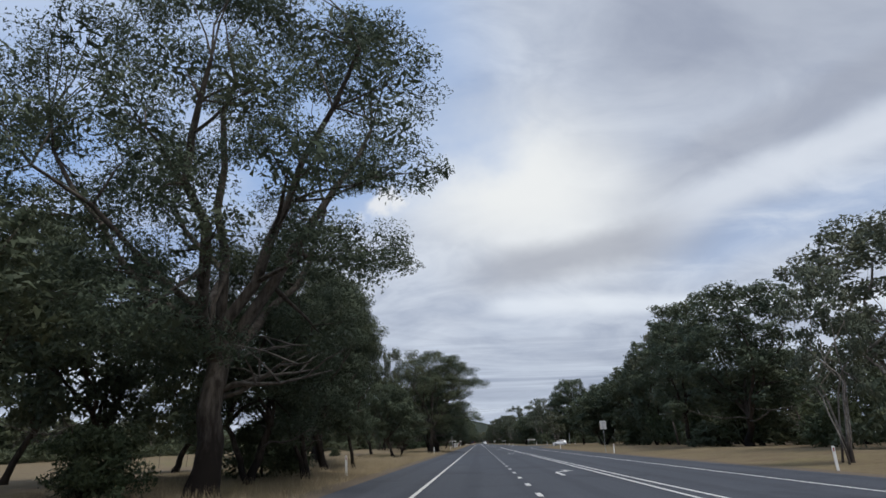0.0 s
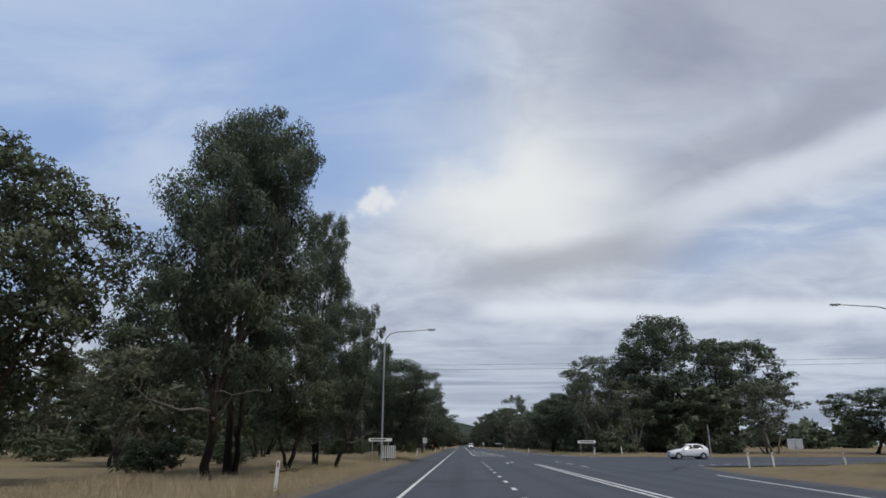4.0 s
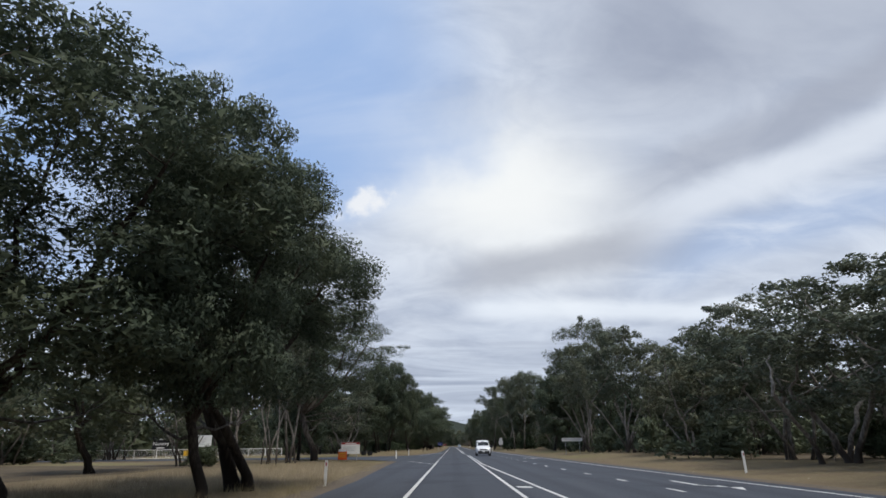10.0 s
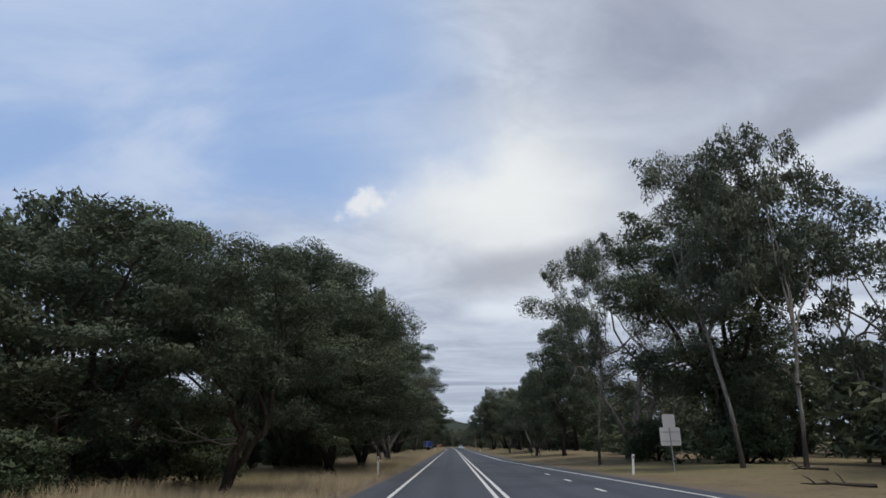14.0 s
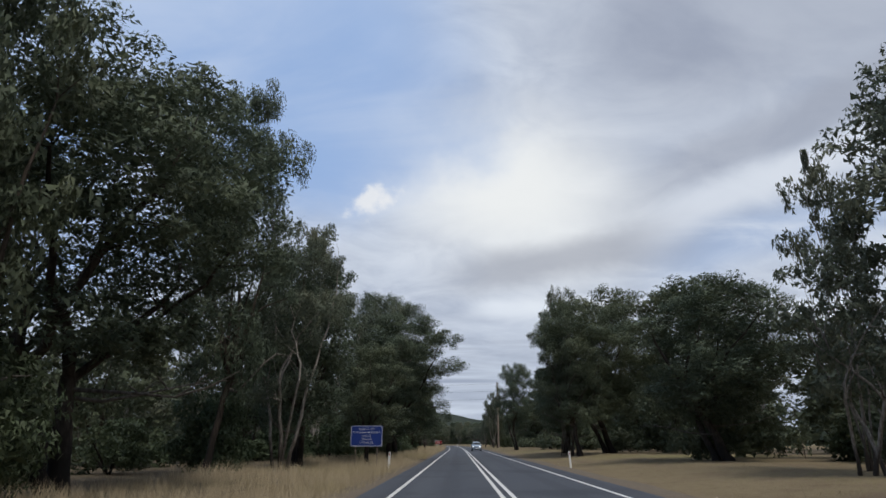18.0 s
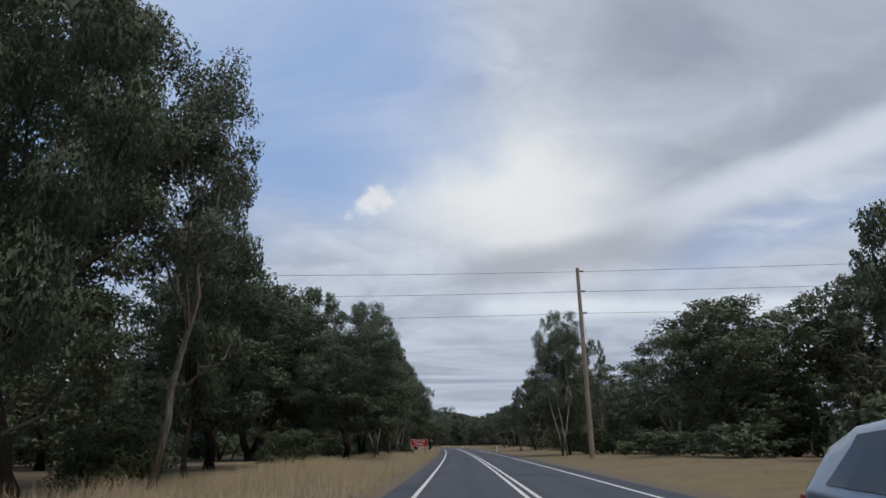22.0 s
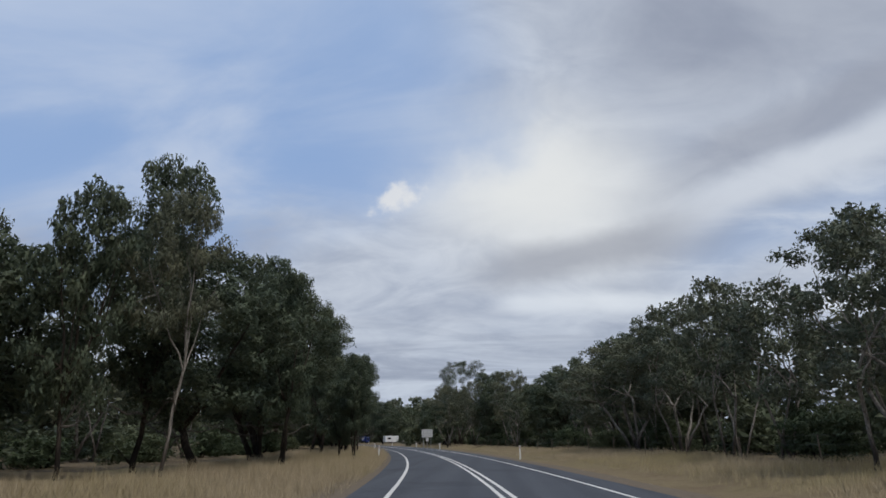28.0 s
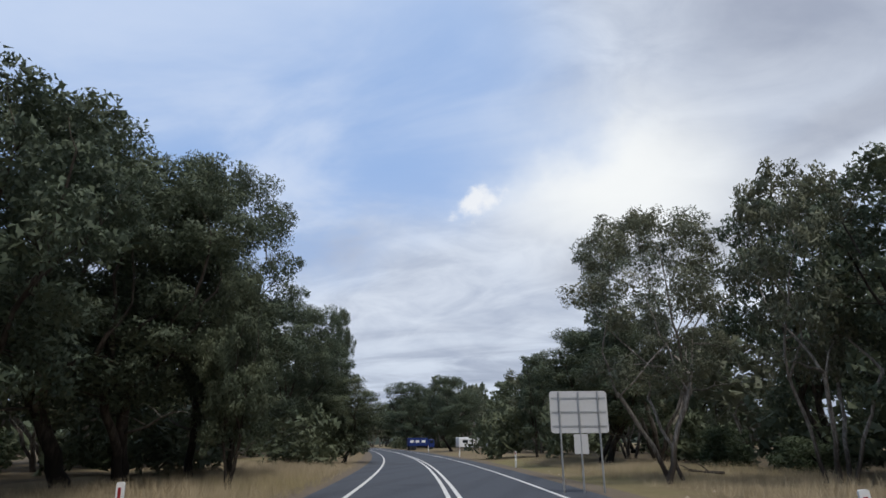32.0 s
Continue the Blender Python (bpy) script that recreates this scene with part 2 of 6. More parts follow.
def asphalt_material():
    m, k, b = material("asphalt", 0.86, 0.3)
    place = k.add("ShaderNodeTexCoord").outputs["Object"]
    stretch = k.add("ShaderNodeMapping")
    stretch.inputs["Scale"].default_value = (1.0, 0.05, 1.0)
    k.link(place, stretch.inputs["Vector"])
    grit = k.noise(place, 60.0, 4.0, 0.7)
    patch = k.noise(place, 0.22, 5.0, 0.6)
    track = k.noise(stretch.outputs[0], 0.9, 4.0, 0.5)
    tone = k.mix(grit, (0.030, 0.035, 0.045), (0.088, 0.097, 0.116))
    tone = k.mix(k.math("MULTIPLY", k.smooth(track, 0.5, 0.72), 0.40), tone, (0.084, 0.091, 0.106))
    tone = k.mix(k.math("MULTIPLY", k.smooth(patch, 0.52, 0.66), 0.45), tone, (0.027, 0.031, 0.039))
    # wheel paths polished darker, a pale seam between the lanes
    across = k.add("ShaderNodeSeparateXYZ")
    k.link(place, across.inputs[0])
    path = k.smooth(k.math("SINE", k.math("MULTIPLY", k.math("ADD", across.outputs[0], k.math("MULTIPLY", track, 0.5)), 3.55)), 0.1, 0.9)
    tone = k.mix(k.math("MULTIPLY", path, 0.28), tone, (0.030, 0.034, 0.043))
    k.link(tone, b.inputs["Base Color"])
    bump = k.add("ShaderNodeBump")
    bump.inputs["Strength"].default_value, bump.inputs["Distance"].default_value = 0.4, 0.01
    k.link(grit, bump.inputs["Height"])
    k.link(bump.outputs[0], b.inputs["Normal"])
    return m


def ground_material():
    m, k, b = material("dry_ground", 0.95, 0.1)
    place = k.add("ShaderNodeTexCoord").outputs["Object"]
    wide = k.noise(place, 0.035, 5.0, 0.6)
    mid = k.noise(place, 0.35, 6.0, 0.65)
    fine = k.noise(place, 6.0, 6.0, 0.7)
    straw = k.mix(fine, (0.122, 0.094, 0.056), (0.250, 0.200, 0.122))
    soil = k.mix(fine, (0.10, 0.074, 0.050), (0.20, 0.148, 0.100))
    green = k.mix(fine, (0.120, 0.120, 0.050), (0.24, 0.215, 0.100))
    tone = k.mix(k.math("MULTIPLY", k.smooth(mid, 0.46, 0.66), 0.8), straw, soil)
    tone = k.mix(k.math("MULTIPLY", k.smooth(k.noise(place, 1.6, 6.0, 0.7), 0.50, 0.68), 0.55), tone, (0.105, 0.080, 0.050))
    tone = k.mix(k.math("MULTIPLY", k.smooth(wide, 0.52, 0.66), 0.6), tone, green)
    k.link(tone, b.inputs["Base Color"])
    bump = k.add("ShaderNodeBump")
    bump.inputs["Strength"].default_value, bump.inputs["Distance"].default_value = 0.7, 0.08
    k.link(fine, bump.inputs["Height"])
    k.link(bump.outputs[0], b.inputs["Normal"])
    return m


# leaf litter of the wood floor, its dark tone also standing for canopy shade
def litter_shade_material():
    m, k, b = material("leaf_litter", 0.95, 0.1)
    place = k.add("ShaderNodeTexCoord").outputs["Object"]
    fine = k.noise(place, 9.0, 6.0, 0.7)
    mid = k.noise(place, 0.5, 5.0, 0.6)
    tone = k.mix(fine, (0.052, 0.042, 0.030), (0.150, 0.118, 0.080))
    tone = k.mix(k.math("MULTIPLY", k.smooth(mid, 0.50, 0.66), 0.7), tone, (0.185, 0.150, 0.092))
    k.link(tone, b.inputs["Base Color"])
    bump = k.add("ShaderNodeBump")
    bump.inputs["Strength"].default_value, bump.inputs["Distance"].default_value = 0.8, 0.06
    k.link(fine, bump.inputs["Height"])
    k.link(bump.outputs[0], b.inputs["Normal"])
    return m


def grass_material(name, low, high):
    m, k, b = material(name, 0.85, 0.1)
    leaf = k.add("ShaderNodeNewGeometry").outputs["Random Per Island"]
    place = k.add("ShaderNodeTexCoord").outputs["Object"]
    tone = k.mix(leaf, low, high)
    tone = k.mix(k.math("MULTIPLY", k.smooth(k.noise(place, 0.12, 4.0), 0.48, 0.66), 0.5), tone, (0.22, 0.19, 0.085))
    k.link(tone, b.inputs["Base Color"])
    return m


def glass_material(name, tint):
    m, k, b = material(name, 0.06, 0.6)
    b.inputs["Base Color"].default_value = (*tint, 1)
    b.inputs["Metallic"].default_value = 0.0
    return m


ASPHALT = asphalt_material()
GROUND = ground_material()
LITTER_SHADE = litter_shade_material()
GRAVEL = plain("gravel", (0.165, 0.135, 0.102), 0.95, grain=0.35, scale=25.0, spec=0.1)
PAINT = plain("road_paint", (0.62, 0.62, 0.60), 0.75, grain=0.16, scale=4.0)
WHITE = plain("white_paint", (0.74, 0.74, 0.72), 0.5, grain=0.07)
SIGNBACK = plain("bare_aluminium", (0.54, 0.54, 0.54), 0.6, metal=0.2, grain=0.06)
GALV = plain("galvanised_steel", (0.42, 0.43, 0.44), 0.5, metal=0.6, grain=0.12)
BLUE = plain("blue_sheeting", (0.010, 0.035, 0.20), 0.45, grain=0.08)
RED = plain("red_sheeting", (0.28, 0.022, 0.024), 0.45, grain=0.08)
ORANGE = plain("orange_sheeting", (0.62, 0.10, 0.02), 0.5, grain=0.08)
YELLOW = plain("yellow_sheeting", (0.65, 0.38, 0.03), 0.5, grain=0.08)
BLACK = plain("black_paint", (0.018, 0.018, 0.020), 0.5, grain=0.1)
RUBBER = plain("rubber", (0.022, 0.022, 0.024), 0.85, grain=0.15)
CARWHITE = plain("white_car_paint", (0.72, 0.73, 0.74), 0.22, grain=0.02, spec=0.6)
CARSILVER = plain("silver_car_paint", (0.30, 0.36, 0.42), 0.25, metal=0.4, grain=0.03, spec=0.6)
CARBLUE = plain("blue_truck_paint", (0.008, 0.026, 0.14), 0.35, grain=0.06)
BUMPER = plain("grey_plastic", (0.035, 0.036, 0.038), 0.7, grain=0.1)
GLASS = glass_material("car_glass", (0.018, 0.022, 0.026))
HEADLIGHT = plain("lit_headlight", (0.8, 0.8, 0.78), 0.2, grain=0.02)
HEADLIGHT.node_tree.nodes["Principled BSDF"].inputs["Emission Color"].default_value = (1.0, 0.95, 0.85, 1)
HEADLIGHT.node_tree.nodes["Principled BSDF"].inputs["Emission Strength"].default_value = 0.7
LAMP = plain("lamp_lens", (0.75, 0.75, 0.74), 0.15, grain=0.03, spec=0.7)
TAIL = plain("tail_lens", (0.30, 0.012, 0.012), 0.2, grain=0.03)
TIMBER = plain("weathered_timber", (0.17, 0.135, 0.105), 0.9, grain=0.3, scale=6.0)
POLEWOOD = plain("pole_timber", (0.25, 0.195, 0.15), 0.9, grain=0.25, scale=3.0)
WIRE = plain("wire", (0.06, 0.06, 0.065), 0.6, metal=0.5)
HILL = plain("wooded_hill", (0.050, 0.060, 0.050), 1.0, grain=0.35, scale=0.05, spec=0.0)
STONE = plain("pale_rubble", (0.40, 0.34, 0.27), 0.95, grain=0.25, scale=4.0)
LEAF_DARK = leaf_material("gum_leaves_dark", (0.048, 0.068, 0.049), (0.120, 0.152, 0.096), (0.132, 0.142, 0.076))
LEAF_PALE = leaf_material("gum_leaves_grey", (0.064, 0.082, 0.062), (0.152, 0.176, 0.118), (0.168, 0.160, 0.096))
LEAF_BUSH = leaf_material("wattle_leaves", (0.034, 0.054, 0.032), (0.092, 0.122, 0.062), (0.108, 0.112, 0.056))
BARK_DARK = bark_material("rough_bark", (0.032, 0.026, 0.021), (0.088, 0.072, 0.058), (0.020, 0.017, 0.015))
BARK_PALE = bark_material("smooth_bark", (0.115, 0.100, 0.085), (0.34, 0.31, 0.275), (0.060, 0.050, 0.042))
BARK_GREY = bark_material("bare_grey_wood", (0.075, 0.068, 0.06), (0.20, 0.18, 0.16), (0.06, 0.052, 0.045))
BARK_MID = bark_material("grey_brown_bark", (0.045, 0.038, 0.032), (0.15, 0.13, 0.11), (0.026, 0.021, 0.018))
STRAW = grass_material("straw", (0.190, 0.152, 0.098), (0.330, 0.272, 0.182))
MOWN = grass_material("mown_grass", (0.150, 0.126, 0.074), (0.235, 0.200, 0.122))

# ---- building blocks ----


def mesh_from(name, verts, faces, mat):
    me = bpy.data.meshes.new(name)
    me.from_pydata([tuple(v) for v in verts], [], [tuple(f) for f in faces])
    me.materials.append(mat)
    return me


def part(name, bm, mat, parent, label=""):
    """Links a bmesh as one mesh object under a thing or a part."""
    me = bpy.data.meshes.new(name)
    bm.to_mesh(me)
    bm.free()
    me.materials.append(mat)
    ob = new(name, me)
    ob.parent = parent
    if label:
        ob["label"] = label
    return ob


def child(name, me, parent, m=None, label=""):
    ob = new(name, me)
    ob.parent = parent
    if m is not None:
        ob.matrix_basis = m
    if label:
        ob["label"] = label
    return ob


def thing(name, x, y, z, turn, label, category, group="", kind=""):
    ob = new(name)
    ob.empty_display_size = 0.2
    ob.matrix_basis = pose(x, y, z, 0, 0, turn)
    return tagged(ob, label, category, group, kind)


def box(bm, x0, x1, y0, y1, z0, z1, bevel=0.0):
    r = bmesh.ops.create_cube(bm, size=1.0, matrix=Matrix.Translation(((x0 + x1) / 2, (y0 + y1) / 2, (z0 + z1) / 2)) @ Matrix.Diagonal((x1 - x0, y1 - y0, z1 - z0, 1)))
    if bevel:
        edges = list({e for v in r["verts"] for e in v.link_edges})
        bmesh.ops.bevel(bm, geom=edges, offset=bevel, segments=2, affect="EDGES", profile=0.5)
    return bm


def tube(bm, points, radii, sides=8):
    """A tapered tube along a line of points, closed at both ends."""
    rings = []
    pts = [Vector(p) for p in points]
    for i, p in enumerate(pts):
        d = (pts[min(i + 1, len(pts) - 1)] - pts[max(i - 1, 0)]).normalized()
        q = d.to_track_quat("Z", "Y")
        rings.append([bm.verts.new(p + q @ Vector((math.cos(a) * radii[i], math.sin(a) * radii[i], 0))) for a in (2 * math.pi * j / sides for j in range(sides))])
    for a, b in zip(rings, rings[1:]):
        for j in range(sides):
            bm.faces.new((a[j], a[(j + 1) % sides], b[(j + 1) % sides], b[j]))
    bm.faces.new(rings[0][::-1])
    bm.faces.new(rings[-1])
    return bm


def rounded(bm, w, h, depth, r, z, y=0.0):
    """A rounded plate, upright, its face towards -y, its middle at height z."""
    pts = []
    for cx, cz, a0 in ((w / 2 - r, h / 2 - r, 0), (-w / 2 + r, h / 2 - r, 90), (-w / 2 + r, -h / 2 + r, 180), (w / 2 - r, -h / 2 + r, 270)):
        for i in range(5):
            a = radians(a0 + 22.5 * i)
            pts.append((cx + r * math.cos(a), cz + r * math.sin(a)))
    front = [bm.verts.new((px, y - depth / 2, z + pz)) for px, pz in pts]
    rear = [bm.verts.new((px, y + depth / 2, z + pz)) for px, pz in pts]
    bm.faces.new(front)
    bm.faces.new(rear[::-1])
    n = len(pts)
    for i in range(n):
        bm.faces.new((front[i], rear[i], rear[(i + 1) % n], front[(i + 1) % n]))
    bmesh.ops.recalc_face_normals(bm, faces=bm.faces)
    return bm


def lettering(text, size, mat, parent, x, y, z, stretch=1.0, weight=0.012, gap=1.0):
    curve = bpy.data.curves.new("lettering", "FONT")
    curve.body, curve.size, curve.align_x, curve.align_y, curve.extrude = text, size, "CENTER", "CENTER", 0.002
    curve.offset, curve.space_character = weight * size, gap
    ob = bpy.data.objects.new("lettering", curve)
    me = bpy.data.meshes.new_from_object(ob)
    bpy.data.objects.remove(ob)
    me.materials.clear()
    me.materials.append(mat)
    return child("lettering", me, parent, pose(x, y, z, 90, 0, 0) @ Matrix.Diagonal((stretch, 1, 1, 1)))


# ---- the line of the road ----
BEND = ((0, 0), (636, 0), (660, 0.4), (682, 0.75), (707, 1.2), (731, 1.5), (754, 1.9), (777, 2.5), (799, 5.5), (820, 7.75), (840, 9.9), (860, 12.0), (880, 14.4), (920, 17.9), (960, 19.7), (1010, 21.8), (1060, 23.8), (1200, 24))
START, END = -80.0, 1104.0
_s = np.arange(0, 1300, 1.0)
_h = np.radians(np.interp(_s, [b[0] for b in BEND], [b[1] for b in BEND]))
_x, _y = -np.concatenate([[0], np.cumsum(np.sin(_h))])[:-1], np.concatenate([[0], np.cumsum(np.cos(_h))])[:-1]


def along(s, lat, z=0.0):
    """The place s metres along the road and lat metres to its right."""
    if s < 0:
        return Vector((lat, s, z))
    h = np.interp(s, _s, _h)
    return Vector((np.interp(s, _s, _x) + lat * math.cos(h), np.interp(s, _s, _y) + lat * math.sin(h), z))


def heading(s):
    return math.degrees(np.interp(max(s, 0), _s, _h))


def centre_x(y):
    return float(np.interp(y, _y, _x))


def span(points):
    """A width that changes linearly between (s, lat) points."""
    return lambda s: float(np.interp(s, [p[0] for p in points], [p[1] for p in points]))


def ribbon(name, s0, s1, left, right, z, mat, parent=None, step=4.0, crown=0.0):
    n = max(1, math.ceil((s1 - s0) / step))
    verts, faces = [], []
    for i in range(n + 1):
        s = s0 + (s1 - s0) * i / n
        a, b = left(s), right(s)
        for q in (0, 0.5, 1):
            verts.append(along(s, a + (b - a) * q, z))
    for i in range(n):
        for j in range(2):
            o = 3 * i + j
            faces.append((o, o + 1, o + 4, o + 3))
    ob = new(name, mesh_from(name, verts, faces, mat))
    if parent is not None:
        ob.parent = parent
    return ob


def flat(v):
    return lambda s: v


SEAL_LEFT = span([(-80, -6.0), (320, -5.9), (338, -6.6), (352, -7.0), (378, -7.4), (395, -6.6), (418, -4.5), (450, -4.1), (1160, -4.1)])
SEAL_RIGHT = span([(-80, 11.6), (130, 11.5), (150, 12.4), (160, 14.0), (180, 15.0), (196, 13.0), (215, 11.9), (277, 10.6), (337, 8.6), (428, 6.5), (470, 4.2), (1160, 4.1)])

# ---- the large structure ----
HALF = 2600.0


def ground_height(x, y):
    c = centre_x(y)
    l = x - c
    a, b = SEAL_LEFT(y) - 1.5, SEAL_RIGHT(y) + 1.5
    off = max(a - l, l - b, 0.0)
    if (157 < y < 199 and 0 < l < 480) or (355 < y < 391 and -330 < l < 0):
        off = 0.0
    rise = 0.30 * min(off / 6.0, 1.0) * (1.0 if l > 0 else 0.55)
    rough = 0.16 * noise.noise(Vector((x * 0.09, y * 0.09, 0))) + 0.35 * noise.noise(Vector((x * 0.013, y * 0.013, 3)))
    return -0.06 + (rise + rough * min(off / 5.0, 1.0))


def build_ground():
    ys = np.concatenate([[-HALF, -900, -300], np.arange(-80, 1000, 6.0), [1030, 1080, 1160, 1300, 1600, HALF]])
    lats = np.array([-HALF, -900, -300, -220, -140, -105, -90, -76, -66, -58, -51, -45, -39, -34, -30, -26, -20, -16, -13, -11, -9.5, -8, -6, -3, 0, 3, 6, 9, 12, 14, 16, 18, 21, 25, 30, 33, 37, 41, 46, 52, 60, 70, 82, 96, 140, 220, 300, 900, HALF])
    verts = [(centre_x(y) + l, y, ground_height(centre_x(y) + l, y) if abs(l) < 200 and -90 < y < 1100 else -0.06) for y in ys for l in lats]
    n = len(lats)
    faces = [(i * n + j, i * n + j + 1, (i + 1) * n + j + 1, (i + 1) * n + j) for i in range(len(ys) - 1) for j in range(n - 1)]
    me = mesh_from("ground", verts, faces, GROUND)
    me.materials.append(LITTER_SHADE)
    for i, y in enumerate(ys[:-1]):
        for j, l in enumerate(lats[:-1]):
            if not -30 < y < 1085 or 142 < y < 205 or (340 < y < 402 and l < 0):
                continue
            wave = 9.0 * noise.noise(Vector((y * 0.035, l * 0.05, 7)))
            # litter tone comes nearer the road where tree shade is painted on the grass
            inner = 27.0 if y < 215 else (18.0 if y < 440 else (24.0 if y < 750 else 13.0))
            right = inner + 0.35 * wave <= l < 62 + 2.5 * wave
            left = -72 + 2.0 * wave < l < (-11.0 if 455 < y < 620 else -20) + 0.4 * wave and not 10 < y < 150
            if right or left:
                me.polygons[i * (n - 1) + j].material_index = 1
    me.polygons.foreach_set("use_smooth", [True] * len(me.polygons))
    return tagged(new("ground", me), "flat dry grassland with straw, bare soil, leaf litter and painted tree shade", "ground", kind="structure")


ground = build_ground()
road = ribbon("road", START, END, SEAL_LEFT, SEAL_RIGHT, 0.0, ASPHALT)
tagged(road, "dark grey asphalt country highway with painted lines", "road", kind="structure")
for side, edge, out in (("verge", SEAL_LEFT, -1.3), ("verge", SEAL_RIGHT, 1.3)):
    lo, hi = (lambda s, e=edge: e(s) - 1.0 + 0.35 * noise.noise(Vector((s * 0.16, 0, 1))) + 0.25 * noise.noise(Vector((s * 0.9, 0, 2)))), (lambda s, e=edge: e(s) + 0.10)
    if out > 0:
        lo, hi = (lambda s, e=edge: e(s) - 0.10), (lambda s, e=edge: e(s) + 1.0 + 0.4 * noise.noise(Vector((s * 0.16, 0, 5))))
    tagged(ribbon("gravel_verge", START, END, lo, hi, -0.012, GRAVEL, step=2.0), "strip of brown gravel beside the asphalt", "verge", kind="structure")

# side roads
side_road = new("side_road", mesh_from("side_road", [along(s, l, -0.006) for s, l in ((156, 11), (205, 11), (198, 15), (194.5, 24), (194.5, 420), (164.5, 420), (164.5, 24), (161, 15))], [(0, 1, 2, 7), (7, 2, 3, 6), (6, 3, 4, 5)], ASPHALT))
tagged(side_road, "asphalt side road meeting the highway", "road", kind="structure")
drive = new("side_road", mesh_from("side_road", [along(s, l, -0.006) for s, l in ((352, -6.5), (388, -6.5), (382, -12), (379, -20), (386, -300), (376, -300), (368, -20), (362, -12))], [(0, 7, 2, 1), (7, 6, 3, 2), (6, 5, 4, 3)], ASPHALT))
tagged(drive, "asphalt side road leading off beside a white fence", "road", kind="structure")

# ---- road paint ----
LINE_Z = 0.004


def line(name, s0, s1, lat, width=0.13, step=4.0):
    f = lat if callable(lat) else flat(lat)
    return ribbon(name, s0, s1, lambda s: f(s) - width / 2, lambda s: f(s) + width / 2, LINE_Z, PAINT, road, step)


def dashes(s0, s1, lat, length, period, width=0.13):
    s = s0
    while s < s1:
        line("lane_dash", s, s + length, lat, width, 2.0)
        s += period


line("edge_line", START, 352, -3.2)
line("edge_line", 384, 418, span([(384, -6.4), (395, -5.6), (418, -3.3)]))
dashes(350, 416, -3.2, 1.0, 2.2, 0.16)
line("edge_line", 418, 1100, span([(418, -3.2), (770, -3.2), (810, -2.95), (1120, -2.95)]))
line("stop_line", 343, 352, span([(343, -3.3), (352, -5.8)]), 0.14)
dashes(START, 172, 0.30, 1.2, 4.2, 0.16)
line("centre_line", START, 166, span([(-80, 3.6), (0, 3.9), (166, 4.05)]))
line("centre_line", START, 166, span([(-80, 5.6), (0, 4.7), (26, 4.35), (166, 4.35)]))
line("edge_line", START, 149, span([(-80, 8.5), (110, 8.65), (130, 9.25), (149, 10.9)]))
for s, l0, l1 in ((167.2, 19.0, 62.0), (181.0, 28.0, 58.0)):
    ob = new("side_line", mesh_from("side_line", [along(q, l, 0.0) for q, l in ((s, l0), (s + 0.12, l0), (s + 0.12, l1), (s, l1))], [(0, 3, 2, 1)], PAINT))
    ob.parent = side_road
for i in range(7):
    q = i / 7
    a, l = 167.2 - 13.0 * q, 19.0 - 7.6 * math.sin(q * 1.57)
    ob = new("side_line", mesh_from("side_line", [along(s, k, 0.0) for s, k in ((a, l), (a - 1.1, l - 0.75), (a - 1.0, l - 0.88), (a + 0.1, l - 0.12))], [(0, 1, 2, 3)], PAINT))
    ob.parent = side_road
dashes(160, 176, 6.9, 3.0, 6.0)
ISLAND = span([(196, 3.9), (222, 3.6), (277, 2.4), (305, 1.35), (335, 0.55), (345, 0.32)])
line("island_line", 196, 336, span([(196, 0.9), (204, 0.15), (336, 0.15)]))
line("island_line", 196, 345, ISLAND)
s = 203.0
while s < 322:
    a, b = 0.35, ISLAND(s) - 0.25
    if b - a > 0.4:
        bar = new("island_bar", mesh_from("island_bar", [along(q, l, LINE_Z) for q, l in ((s, a), (s - 0.9 * (b - a) * 0.6, b), (s - 0.9 * (b - a) * 0.6 + 0.75, b), (s + 0.75, a))], [(0, 1, 2, 3)], PAINT))
        bar.parent = road
    s += 7.0
line("centre_line", 336, 384, -0.10 + 0.25)
line("centre_line", 345, 384, 0.42)
line("centre_line", 397, 1100, -0.15)
line("centre_line", 397, 1100, 0.15)
MERGE = span([(205, 7.6), (222, 7.4), (275, 6.2), (335, 4.3), (428, 3.35), (448, 3.3)])
dashes(206, 446, MERGE, 1.4, 5.6, 0.14)
line("edge_line", 192, 1100, span([(192, 14.0), (198, 12.2), (208, 11.2), (222, 11.0), (277, 9.8), (337, 7.8), (428, 5.65), (470, 3.2), (770, 3.2), (810, 2.95), (1120, 2.95)]))


def arrow(s, lat, toward, hook):
    """A painted arrow: a long shaft with a barbed head bent to one side."""
    d = toward
    shape = [(0, -0.09), (0, 0.09), (3.2, 0.09), (4.0, 0.09 + hook * 0.55), (4.0, 0.09 + hook * 0.95), (5.3, hook * 0.55), (3.0, hook * 1.0 - 0.35 * hook), (3.3, hook * 0.42), (2.6, -0.09)]
    verts = [along(s + d * a, lat + b, LINE_Z) for a, b in shape]
    ob = new("painted_arrow", mesh_from("painted_arrow", verts, [(0, 1, 2, 8), (8, 2, 3, 7), (7, 3, 4, 5, 6)], PAINT))
    ob.parent = road


for s, lat in ((26.5, 2.2), (76, 2.3), (119, 2.2), (168, 2.2)):
    arrow(s, lat, 1, 0.9)
for s, lat in ((230, 9.2), (272, 8.2), (318, 6.5), (362, 5.7)):
    arrow(s, lat, -1, 0.9)

# ---- far country ----


